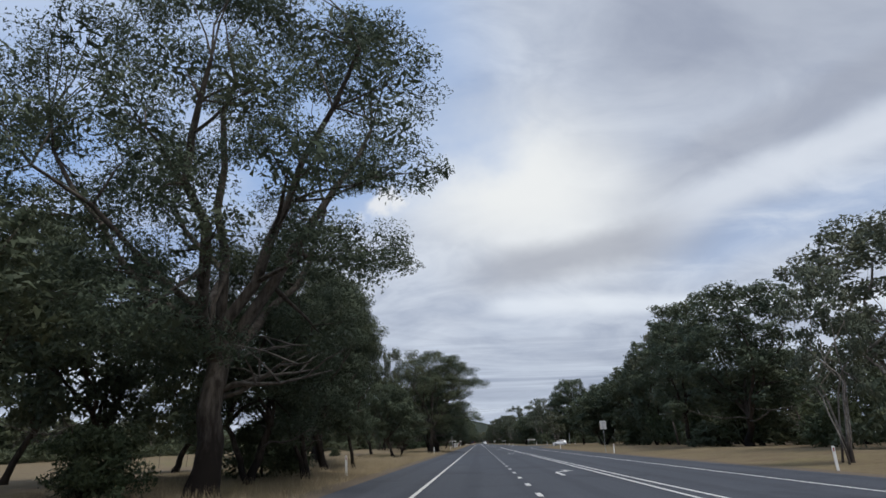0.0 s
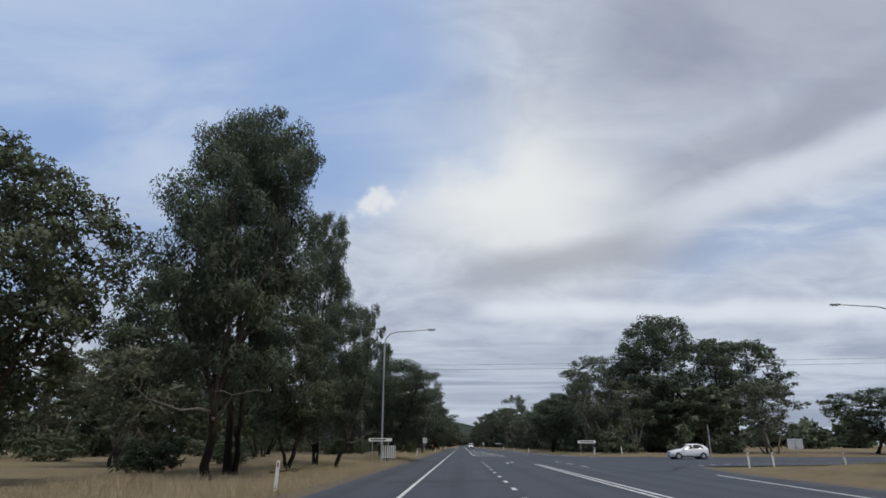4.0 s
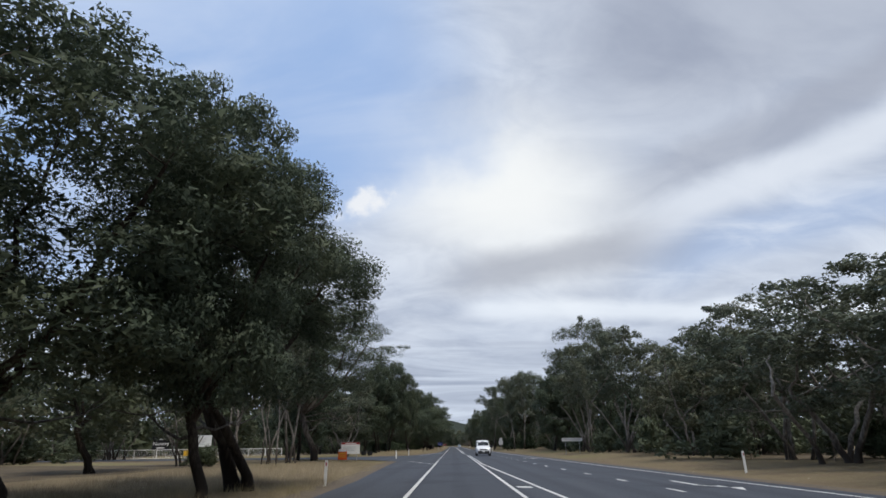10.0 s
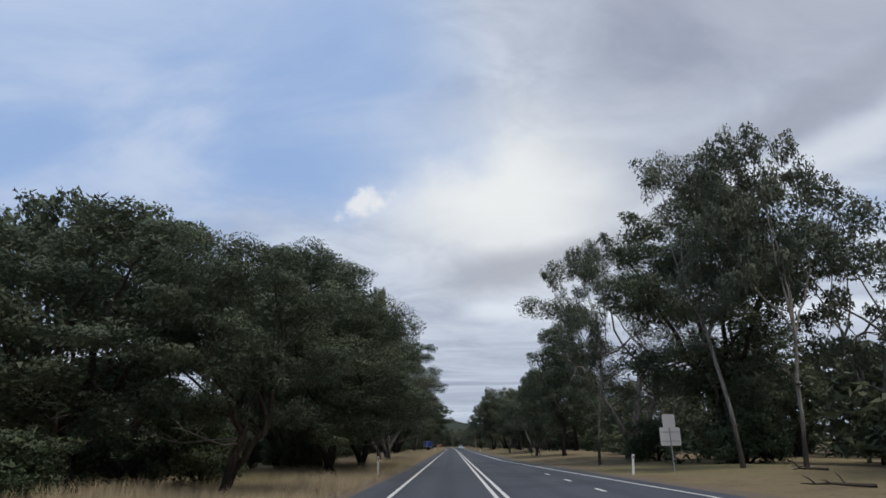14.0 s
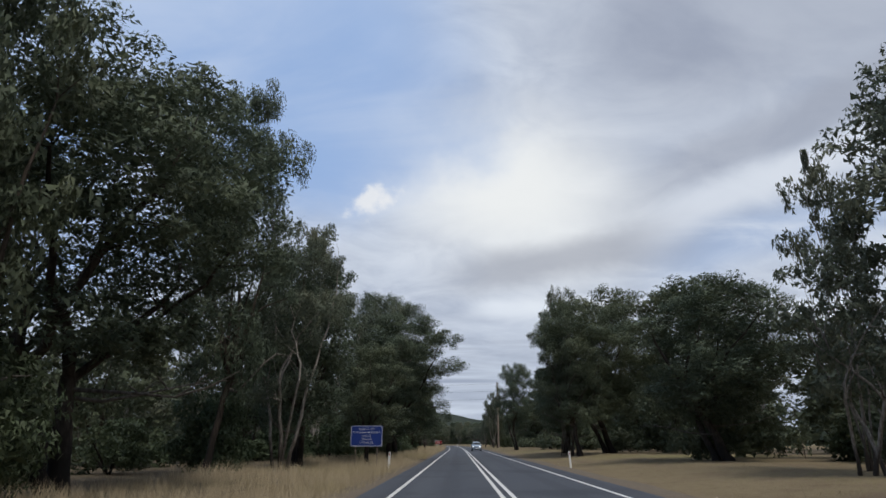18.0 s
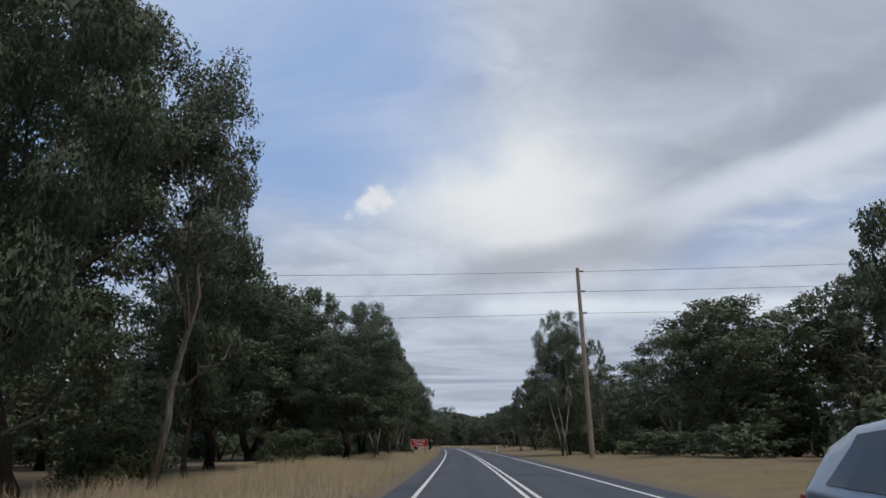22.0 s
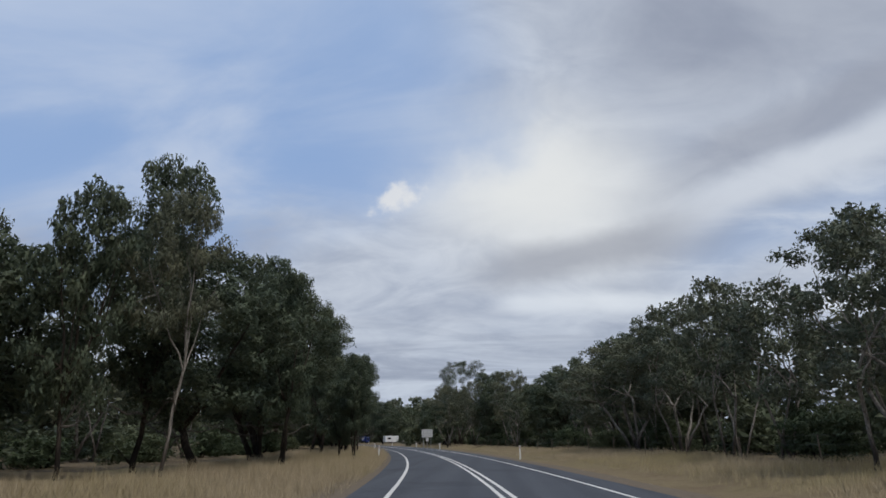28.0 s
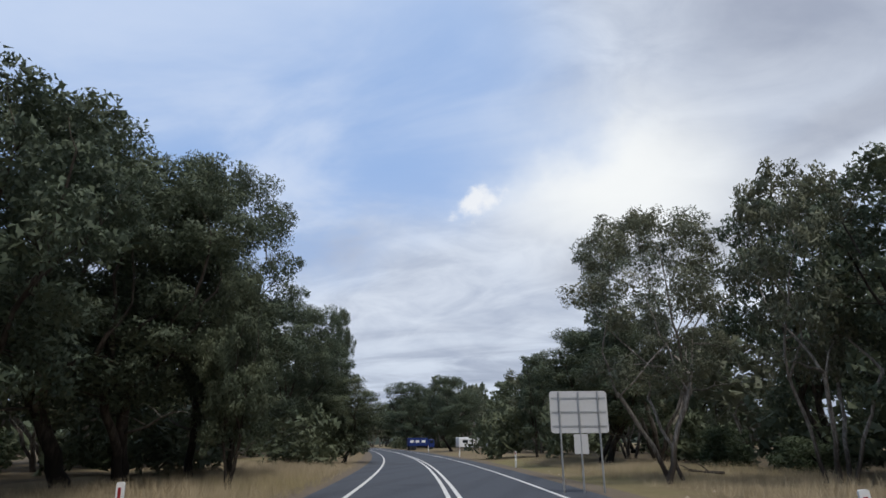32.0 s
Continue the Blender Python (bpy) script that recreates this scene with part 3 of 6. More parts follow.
def ridge(name, y, height, width, x, seed, label):
    n = 60
    verts, faces = [], []
    for i in range(n + 1):
        q = i / n * 2 - 1
        top = height * max(0.04, (1 - q * q) ** 1.3) * (1 + 0.25 * noise.noise(Vector((q * 5, seed, 0)))) + 2.0 * noise.noise(Vector((q * 60, seed, 4)))
        for j in range(5):
            verts.append((x + q * width, y + j * 90 + 30 * noise.noise(Vector((q * 4, seed, j))), -1 + (top + 1) * math.sin(j / 4 * math.pi / 2)))
    for i in range(n):
        for j in range(4):
            o = i * 5 + j
            faces.append((o, o + 5, o + 6, o + 1))
    me = mesh_from(name, verts, faces, HILL)
    me.polygons.foreach_set("use_smooth", [True] * len(me.polygons))
    tagged(new(name, me), label, "hill", kind="structure")


ridge("hill", 1750, 62, 700, -90, 1.3, "low wooded hill beyond the end of the road")
ridge("hill", 1500, 46, 520, -560, 6.1, "low wooded ridge beyond the bend")

# ---- trees ----
BASE_H, BASE_W = 15.0, 10.0


def tube_arrays(points, radii, sides, verts, faces):
    o = len(verts)
    pts = [Vector(p) for p in points]
    for i, p in enumerate(pts):
        d = (pts[min(i + 1, len(pts) - 1)] - pts[max(i - 1, 0)]).normalized()
        e = d.cross(Vector((0.31, 0.95, 0.05))).normalized()
        g = d.cross(e)
        for j in range(sides):
            a = 2 * math.pi * j / sides
            verts.append(p + (e * math.cos(a) + g * math.sin(a)) * radii[i])
    for i in range(len(pts) - 1):
        for j in range(sides):
            a, b = o + i * sides + j, o + i * sides + (j + 1) % sides
            faces.append((a, b, b + sides, a + sides))


def foliage(heads, size, rng, cover=1.0, tufts=11):
    """Corners of drooping leaves gathered in tufts over each head of a crown, and the dim twigs in its heart."""
    heads = np.array(heads)
    h = np.repeat(np.arange(len(heads)), tufts)
    d = rng.normal(size=(len(h), 3)) * np.array([1.0, 1.0, 0.85]) + np.array([0, 0, 0.22])
    d /= np.linalg.norm(d, axis=1)[:, None]
    hr = heads[h, 3]
    tc = heads[h, :3] + d * (hr * (0.56 + 0.32 * rng.random(len(h))))[:, None] * np.array([1.0, 1.0, 0.82])
    tr = hr * (0.28 + 0.18 * rng.random(len(h)))
    idx = np.repeat(np.arange(len(h)), np.maximum(3, (9.6 * cover * tr ** 2 / size ** 2)).astype(int))
    n = len(idx)
    d = rng.normal(size=(n, 3))
    d /= np.linalg.norm(d, axis=1)[:, None]
    p = tc[idx] + d * (tr[idx] * rng.random(n) ** 0.42 * 1.08)[:, None] * np.array([1.0, 1.0, 0.80])
    p[:, 2] -= 0.40 * tr[idx] * rng.random(n) ** 2 * (d[:, 2] < 0.1)
    away = p - heads[h[idx], :3]
    away /= np.linalg.norm(away, axis=1)[:, None] + 1e-9
    free = np.ones(n, dtype=bool)
    for c in heads:
        free &= np.sum(((p - c[:3]) / (c[3] * np.array([1.0, 1.0, 0.8]))) ** 2, axis=1) > 0.46 ** 2
    p, d, away = p[free], d[free], away[free]
    n = len(p)
    axis = rng.normal(size=(n, 3)) * 0.55 + d * 0.30 + np.array([0, 0, -0.75])
    axis /= np.linalg.norm(axis, axis=1)[:, None]
    side = np.cross(axis, rng.normal(size=(n, 3)))
    side /= np.linalg.norm(side, axis=1)[:, None] + 1e-9
    length = size * (0.65 + 0.8 * rng.random(n))
    width = length * ((0.36 if size < 0.2 else 0.46 if size < 0.4 else 0.62) + 0.16 * rng.random(n))
    a, b = axis * (length / 2)[:, None], side * (width / 2)[:, None]
    leaves = np.stack([p - a - b, p - a * 0.5 + b, p + a], 1)
    out = d * 0.6 + away * 0.5
    # twigs and shaded leaves in the heart of each head
    small = min(max(1.5 * size, 0.16), 0.75 if size > 0.35 else 0.42)
    m = np.repeat(np.arange(len(heads)), np.maximum(4, (4.2 * cover * heads[:, 3] ** 2 / small ** 2)).astype(int))
    e = rng.normal(size=(len(m), 3))
    e /= np.linalg.norm(e, axis=1)[:, None]
    p = heads[m, :3] + e * (heads[m, 3] * 0.66 * rng.random(len(m)) ** 0.4)[:, None] * np.array([1.0, 1.0, 0.8])
    a, b = (rng.uniform(-0.5, 0.5, size=(len(m), 3)) * small * 1.5 for _ in range(2))
    inner = np.stack([p - a, p + b * 0.7, p + a], 1)
    tris, out = np.concatenate([leaves, inner]), np.concatenate([out, e])
    face = np.cross(tris[:, 1] - tris[:, 0], tris[:, 2] - tris[:, 0])
    face /= np.linalg.norm(face, axis=1)[:, None] + 1e-9
    turned = np.sum(face * out, axis=1) < 0
    tris[turned] = tris[turned][:, ::-1]
    face[turned] *= -1
    soft = face * 0.5 + out * 0.75
    soft /= np.linalg.norm(soft, axis=1)[:, None] + 1e-9
    return tris, soft


def triangles(name, verts, mats, slots=None, normals=None):
    """A mesh of loose triangles from an array of corners."""
    if isinstance(verts, tuple):
        verts, normals = verts
    n = len(verts)
    me = bpy.data.meshes.new(name)
    me.vertices.add(3 * n)
    me.loops.add(3 * n)
    me.polygons.add(n)
    me.vertices.foreach_set("co", verts.ravel())
    me.loops.foreach_set("vertex_index", np.arange(3 * n))
    me.polygons.foreach_set("loop_start", np.arange(n) * 3)
    me.polygons.foreach_set("loop_total", np.full(n, 3))
    for m in mats:
        me.materials.append(m)
    if slots is not None:
        me.polygons.foreach_set("material_index", slots)
    me.update()
    if normals is not None:
        me.polygons.foreach_set("use_smooth", np.ones(n, dtype=bool))
        me.normals_split_custom_set_from_vertices(np.repeat(normals, 3, axis=0))
    return me


# how each kind of gum grows: fork, girth, crown floor, heads, their sizes, hollow middle, gap between heads, stems, bare limbs
HABITS = {
    "dark": (3.2, 0.20, 2.9, 46, (1.0, 1.65), 0.28, 0.55, (1, 2), 2),
    "pale": (5.2, 0.125, 4.2, 30, (0.85, 1.50), 0.36, 0.64, (3, 5), 1),
    "slim": (5.6, 0.13, 6.6, 22, (0.95, 1.55), 0.20, 0.56, (1, 1), 1),
    "fan": (6.6, 0.105, 6.4, 32, (0.85, 1.45), 0.30, 0.60, (6, 7), 1),
    "high": (5.0, 0.17, 6.0, 50, (0.75, 1.30), 0.36, 0.62, (1, 1), 3),
    "broad": (2.7, 0.22, 3.4, 72, (0.70, 1.25), 0.38, 0.62, (1, 1), 4),
}


def make_tree(seed, style, far=0, sizes=()):
    """Stem, limbs and crown of a gum tree 15 m high and 10 m wide."""
    rng = np.random.default_rng(seed)
    R = random.Random(seed)
    fork, girth, floor, many, (small, large), hollow, gap, stems, bare = HABITS[style]
    bark, leaf = {"dark": (BARK_DARK, LEAF_DARK), "broad": (BARK_MID, LEAF_DARK), "high": (BARK_MID, LEAF_DARK)}.get(style, (BARK_PALE, LEAF_PALE))
    fork += R.uniform(-0.6, 0.9)
    floor += R.uniform(-0.7, 0.7)
    top, mid = 14.9, R.uniform(0.42, 0.60)
    lobes = [(R.choice((1, 2, 3)), R.uniform(0, 6.28), R.uniform(0.06, 0.16)) for _ in range(3)]

    def limit(az, z):
        """Half the width of the crown at one height and bearing."""
        q = min(max((z - floor) / (top - floor), 0.0), 1.0)
        f = math.sqrt(max(0.03, 1 - ((q - mid) / (1.04 - mid)) ** 2)) if q > mid else 0.58 + 0.42 * (q / mid) ** 0.8
        return 5.3 * f * (1 + sum(c * math.sin(k * az + p + 0.12 * z) for k, p, c in lobes) - 0.10)

    heads = []
    for _ in range(4000):
        if len(heads) >= many:
            break
        r = R.uniform(small, large)
        z = floor + (top - floor) * R.random() ** 0.85
        z = min(max(z, floor + 0.5 * r), top - 0.9 * r)
        az = R.uniform(0, 6.283)
        room = max(0.15, limit(az, z + 0.25 * r) - 0.95 * r)
        rad = room * (hollow + (1 - hollow) * R.random() ** 0.6) if z < 11.5 else room * R.random() ** 0.5
        c = Vector((math.cos(az) * rad, math.sin(az) * rad, z))
        if all((c - Vector(o[:3])).length > gap * (r + o[3]) for o in heads):
            heads.append((*c, r))
    # loose sprigs past the outline
    for _ in range(0 if far else 14):
        c = R.choice(heads)
        o = Vector((c[0], c[1], (c[2] - 8.0) * 0.7)).normalized() * c[3] * R.uniform(0.9, 1.15)
        if c[2] + o.z < 14.6:
            heads.append((c[0] + o.x, c[1] + o.y, c[2] + o.z * 0.8, R.uniform(0.32, 0.55)))
    # stems, then limbs that part to carry the heads
    sides = 5 if far else 9
    stem_v, stem_f, limbs = [], [], []
    tops = []
    for s in range(R.randint(*stems)):
        lean = Vector((R.uniform(-1.0, 1.0), R.uniform(-0.9, 0.9), 0)) * (1.0 + 0.5 * s)
        if style == "pale":
            a = 2.4 * s + R.uniform(-0.5, 0.5)
            lean = Vector((math.cos(a), math.sin(a), 0)) * R.uniform(1.0, 2.2)
        elif style == "fan":
            lean = Vector((-2.9 + 0.95 * s + R.uniform(-0.3, 0.3), R.uniform(-1.2, 1.2), 0))
        foot = Vector((0.45 * s * R.uniform(-1, 1), 0.45 * s * R.uniform(-1, 1), 0)) * (0.3 if style == "fan" else 1.0)
        g = girth * (1.0 - {"pale": 0.10, "fan": 0.05}.get(style, 0.25) * s)
        pts = [foot + Vector((0, 0, -0.5)), foot + Vector((0, 0, 0.22))] + [foot + lean * (k / 5) ** 1.3 + Vector((R.uniform(-0.09, 0.09), R.uniform(-0.09, 0.09), fork * k / 5)) for k in range(1, 6)]
        tube_arrays(pts, [g * q for q in (1.7, 1.28, 1.02, 0.96, 0.9, 0.86, 0.8)], sides, stem_v, stem_f)
        tops.append(pts[-1])
    count = {"dark": 8, "pale": 7, "fan": 7, "high": 8, "slim": 5, "broad": 8}[style]
    bearing = [math.atan2(c[1], c[0]) if math.hypot(c[0], c[1]) > 1.2 else 9.0 for c in heads]
    for i in range(count):
        lo, hi = -math.pi + 2 * math.pi * i / (count - 1), -math.pi + 2 * math.pi * (i + 1) / (count - 1)
        own = [c for c, b in zip(heads, bearing) if (b > 8 if i == count - 1 else lo <= b < hi)]
        if not own:
            continue
        limb_v, limb_f = [], []
        base = tops[i % len(tops)]
        goal = sum((Vector(c[:3]) for c in own), Vector()) / len(own)
        goal.z = max(goal.z, base.z + 1.5)
        reach = goal - base
        bow = Vector((R.uniform(-0.6, 0.6), R.uniform(-0.6, 0.6), R.uniform(-0.5, 0.2)))
        g = girth * R.uniform(0.46, 0.66)
        run = [base - Vector((0, 0, R.uniform(0.15, 0.3)))]
        for k in range(1, 8):
            q = k / 7
            run.append(base + reach * q * 1.12 + bow * math.sin(q * 3.14) + Vector((R.uniform(-0.16, 0.16), R.uniform(-0.16, 0.16), R.uniform(-0.12, 0.12))))
        tube_arrays(run, [g * (1 - 0.105 * k) for k in range(8)], max(4, sides - 2), limb_v, limb_f)
        for c in own:
            end = Vector(c[:3])
            k = min(range(2, 8), key=lambda j: (run[j] - end).length + 0.35 * j)
            at, w = run[k], end - run[k]
            e = [at + w * q + Vector((R.uniform(-0.13, 0.13), R.uniform(-0.13, 0.13), R.uniform(-0.05, 0.22))) * w.length * 0.35 for q in (0.3, 0.65)]
            t = min(g * (1 - 0.105 * k) * 0.6, 0.02 + 0.035 * c[3])
            tube_arrays([at, *e, end], [t, t * 0.8, t * 0.55, t * 0.2], 4 if far else 5, limb_v, limb_f)
            if not far and c[3] > 0.6:
                for _ in range(3):
                    v = Vector((R.uniform(-1, 1), R.uniform(-1, 1), R.uniform(-0.2, 0.9))).normalized() * c[3] * 0.75
                    tube_arrays([e[1].lerp(end, 0.5), end + v * 0.5 + Vector((0, 0, 0.06)), end + v], [t * 0.35, t * 0.22, 0.006], 3, limb_v, limb_f)
        limbs.append((limb_v, limb_f))
    if far:
        leaves = foliage([(c[0], c[1], c[2], c[3] * 1.12) for c in heads], *((0.38, rng, 0.85, 7) if far == 1 else (1.0, rng, 1.0, 5)))
        wood = []
        for v, f in [(stem_v, stem_f)] + limbs[:4]:
            for q in f:
                wood += [(v[q[0]], v[q[1]], v[q[2]]), (v[q[0]], v[q[2]], v[q[3]])]
        wood = np.array([[tuple(c) for c in t] for t in wood])
        face = np.cross(wood[:, 1] - wood[:, 0], wood[:, 2] - wood[:, 0])
        return (wood, face / (np.linalg.norm(face, axis=1)[:, None] + 1e-9)), leaves, style
    # old bare limbs under the crown
    dead = []
    for _ in range(bare):
        v, f = [], []
        z = R.uniform(0.55, 1.0) * fork
        a, far_out = R.uniform(0, 6.28), R.uniform(1.4, 2.3) if style == "broad" else R.uniform(2.0, 3.8)
        at = tops[0] * (z / fork)
        run = [at]
        for k in range(1, 6):
            a += R.uniform(-0.28, 0.28)
            run.append(run[-1] + Vector((math.cos(a), math.sin(a), R.uniform(-0.15, 0.75))) * far_out / 5)
        tube_arrays(run, [0.075, 0.06, 0.048, 0.036, 0.025, 0.010], 6, v, f)
        for k in (2, 3, 4):
            tip = run[k] + Vector((R.uniform(-1, 1), R.uniform(-1, 1), R.uniform(0.0, 1.0))) * 0.9
            tube_arrays([run[k], run[k].lerp(tip, 0.5) + Vector((0, 0, 0.08)), tip], [0.026, 0.017, 0.006], 4, v, f)
        dead.append(mesh_from("bare_limb", v, f, BARK_GREY))
    cover = {"dark": 1.05, "pale": 0.90, "fan": 0.95, "high": 0.78, "slim": 1.0, "broad": 0.70}[style]
    crowns = [triangles("crown", foliage(heads, size, rng, cover), [leaf]) for size in (sizes or LEAF_SIZES)]
    stem = mesh_from("trunk", stem_v, stem_f, bark)
    limbs = [mesh_from("limb", v, f, bark) for v, f in limbs]
    for me in (stem, *limbs, *dead):
        me.polygons.foreach_set("use_smooth", [True] * len(me.polygons))
    return stem, limbs + dead, crowns


def make_bush(seed, far=False):
    rng, R = np.random.default_rng(seed), random.Random(seed)
    stems, heads = [], []
    for i in range(9):
        v, f = [], []
        a, r = R.uniform(0, 6.28), R.uniform(0.2, 1.05)
        tip = Vector((math.cos(a) * r, math.sin(a) * r, R.uniform(1.0, 2.4) * (1.15 - 0.35 * r)))
        tube_arrays([Vector((0, 0, -0.1)), tip * 0.5, tip], [0.06, 0.04, 0.015], 5, v, f)
        stems.append((v, f))
        heads.append((*tip, R.uniform(0.45, 0.75)))
        heads.append((tip.x * 1.15, tip.y * 1.15, tip.z * 0.42, R.uniform(0.45, 0.7)))
    if far:
        return foliage([(c[0], c[1], c[2], c[3] * 1.1) for c in heads], *((0.22, rng, 0.95, 5) if far == 1 else (0.50, rng, 1.2, 4)))
    return [mesh_from("stem", v, f, BARK_DARK) for v, f in stems[:4]], [triangles("crown", foliage(heads, size, rng, 1.1), [LEAF_BUSH]) for size in (0.10, 0.17)]


LEAF_SIZES = (0.105, 0.15, 0.22, 0.33)
MODELS = {(style, i): make_tree(11 * i + n * 101 + 5, style) for n, (style, many) in enumerate((("dark", 6), ("pale", 5), ("slim", 3))) for i in range(many)}
MODELS.update({("fan", i): make_tree(700 + 7 * i, "fan") for i in range(2)})
MODELS[("high", 0)] = make_tree(811, "high", 0, (0.085,))
MODELS.update({("broad", i): make_tree(900 + 7 * i, "broad", 0, (0.075,)) for i in range(2)})
BUSHES = [make_bush(40 + i) for i in range(4)]
TREE_LABELS = {
    "dark": "tall dark green gum tree with rough dark bark",
    "pale": "gum tree with pale smooth forked limbs and grey-green leaves",
    "fan": "gum tree with many pale bare stems fanning from one foot",
    "high": "tall gum tree with long dark limbs under a high open crown",
    "slim": "slender gum tree with a long bare stem and high crown",
    "broad": "great spreading gum tree with twisting grey limbs over the verge",
}
tree_rng = random.Random(9)


def gum(style, x, y, height, width, model, turn):
    """A gum tree grown from one model, turned by some degrees."""
    stem, limbs, crowns = MODELS[(style, model)]
    lat = x - centre_x(y)
    scale = (width / BASE_W + height / BASE_H) / 2
    wanted = 0.0125 * min(max(7.0, abs(lat)), 30.0) / scale
    crown = crowns[min(range(len(crowns)), key=lambda i: abs(math.log(LEAF_SIZES[i] / wanted)))]
    t = thing("gum_tree", x, y, ground_height(x, y) - 0.05, turn, TREE_LABELS[style], "tree", "gum trees along the highway")
    sx = width / BASE_W
    t.scale = (sx, sx, height / BASE_H)
    child("trunk", stem, t)
    for me in limbs:
        child(me.name.split(".")[0], me, t)
    child("crown", crown, t)
    return t


def bush(x, y, height, width):
    t = thing("bush", x, y, ground_height(x, y) - 0.04, tree_rng.uniform(0, 360), "dark green leafy bush in dry grass", "bush", "bushes along the road")
    t.scale = (width / 3.2, width / 3.2, height / 3.0)
    stems, crowns = BUSHES[tree_rng.randrange(4)]
    for me in stems:
        child("stem", me, t)
    child("crown", crowns[0 if -15 < x - centre_x(y) < 16 else 1], t)
gum("dark", -14.5, 13.0, 8.2, 7.5, 5, 186)
gum("broad", -9.8, 18.7, 20.4, 19.4, 1, 182)
gum("dark", -10.4, 24.5, 10.0, 8.5, 3, 40)
gum("dark", -9.2, 28.5, 9.0, 7.0, 0, 140)
gum("dark", -10.4, 36.6, 12.6, 10.0, 1, 265)
gum("dark", -9.0, 38.4, 11.3, 5.3, 1, 252)
gum("dark", -23.2, 28.0, 13.8, 8.0, 4, 75)
gum("pale", 27.1, 40.9, 16.0, 17.5, 0, 276)
gum("dark", -13.3, 48.1, 15.1, 10.9, 0, 43)
gum("dark", 25.1, 63.3, 16.5, 17.5, 4, 292)
gum("dark", -20.5, 72.4, 18.2, 17.2, 5, 148)
gum("dark", 24.2, 78.0, 18.3, 13.0, 5, 308)
gum("dark", -24.9, 92.7, 21.1, 11.3, 5, 187)
gum("pale", 27.8, 91.3, 18.2, 13.3, 3, 292)
gum("broad", -8.2, 104.2, 16.7, 21.9, 0, 102)
gum("broad", -8.9, 98.3, 16.1, 14.0, 0, 191)
gum("dark", 26.2, 99.8, 16.6, 8.6, 3, 2)
gum("slim", -15.6, 102.1, 17.3, 5.3, 1, 180)
gum("slim", -33.2, 102.2, 20.0, 7.2, 0, 139)
gum("dark", -18.9, 102.9, 15.3, 9.9, 2, 244)
gum("dark", -9.6, 106.4, 12.6, 7.5, 0, 121)
gum("dark", 26.2, 104.9, 14.4, 12.4, 5, 51)
gum("dark", -8.8, 113.0, 8.5, 9.0, 5, 186)
gum("dark", 22.9, 126.4, 10.6, 10.4, 1, 206)
gum("dark", 28.5, 121.7, 14.5, 14.4, 5, 46)
gum("dark", 23.9, 127.5, 12.1, 12.2, 4, 24)
gum("dark", -17.2, 135.8, 11.7, 9.7, 3, 264)
gum("dark", 21.6, 141.0, 10.1, 6.2, 1, 302)
gum("dark", -11.7, 142.8, 16.4, 8.9, 4, 326)
gum("dark", -12.3, 146.8, 19.0, 8.6, 2, 356)
gum("pale", 29.0, 152.3, 12.4, 11.5, 4, 262)
gum("dark", -11.2, 153.2, 9.2, 6.3, 3, 48)
gum("dark", -9.7, 159.3, 11.4, 6.6, 4, 24)
gum("dark", -12.1, 163.2, 19.7, 5.4, 2, 334)
gum("dark", -8.7, 179.3, 10.0, 11.9, 1, 107)
gum("dark", -11.2, 192.6, 13.9, 4.0, 3, 146)
gum("dark", 52.2, 201.7, 8.4, 10.9, 1, 338)
gum("pale", 39.7, 203.8, 9.7, 11.3, 3, 101)
gum("slim", -14.4, 200.2, 20.2, 6.1, 0, 169)
gum("dark", 30.2, 218.4, 21.8, 17.5, 2, 57)
gum("pale", 20.5, 219.9, 15.7, 15.7, 4, 220)
gum("dark", 44.4, 224.6, 19.2, 20.4, 0, 328)
gum("dark", -18.5, 215.3, 16.0, 8.9, 2, 177)
gum("dark", -18.8, 230.1, 13.4, 9.2, 2, 150)
gum("slim", -8.5, 230.6, 14.5, 9.6, 1, 71)
gum("pale", 21.0, 231.5, 14.5, 7.4, 3, 339)
gum("slim", 20.1, 240.7, 12.3, 3.4, 0, 46)
gum("dark", 21.1, 239.0, 13.5, 4.6, 2, 40)
gum("slim", -24.8, 244.4, 18.9, 4.2, 2, 358)
gum("dark", 16.8, 246.5, 10.7, 13.8, 1, 113)
gum("pale", -21.7, 249.4, 14.6, 13.4, 0, 241)
gum("pale", -23.7, 251.3, 16.2, 14.6, 3, 123)
gum("pale", 32.2, 252.6, 18.9, 12.8, 2, 94)
gum("dark", -18.1, 253.2, 12.9, 10.5, 0, 22)
gum("dark", 20.3, 259.6, 12.2, 13.1, 5, 29)
gum("dark", -17.0, 261.0, 14.5, 6.1, 1, 43)
gum("dark", -10.8, 264.8, 10.1, 11.9, 5, 198)
gum("dark", -17.0, 270.0, 15.5, 7.0, 2, 10)
gum("dark", 21.8, 269.2, 13.7, 11.1, 1, 151)
gum("pale", -16.6, 277.5, 13.5, 14.0, 0, 326)
gum("dark", 20.9, 276.4, 12.2, 5.5, 1, 1)
gum("dark", -8.9, 280.1, 8.7, 10.6, 3, 151)
gum("slim", -15.0, 281.8, 15.2, 5.6, 0, 23)
gum("dark", -19.2, 287.7, 20.0, 6.7, 3, 245)
gum("pale", 20.8, 288.0, 11.5, 9.1, 0, 207)
gum("dark", -8.6, 286.7, 12.3, 14.0, 3, 273)
gum("pale", 21.7, 298.9, 12.0, 11.8, 2, 238)
gum("dark", -10.3, 293.9, 17.2, 11.4, 4, 14)
gum("pale", 20.0, 310.4, 10.5, 13.6, 2, 261)
gum("dark", -11.8, 306.8, 12.3, 13.3, 4, 185)
gum("dark", -8.4, 309.8, 12.2, 7.5, 4, 176)
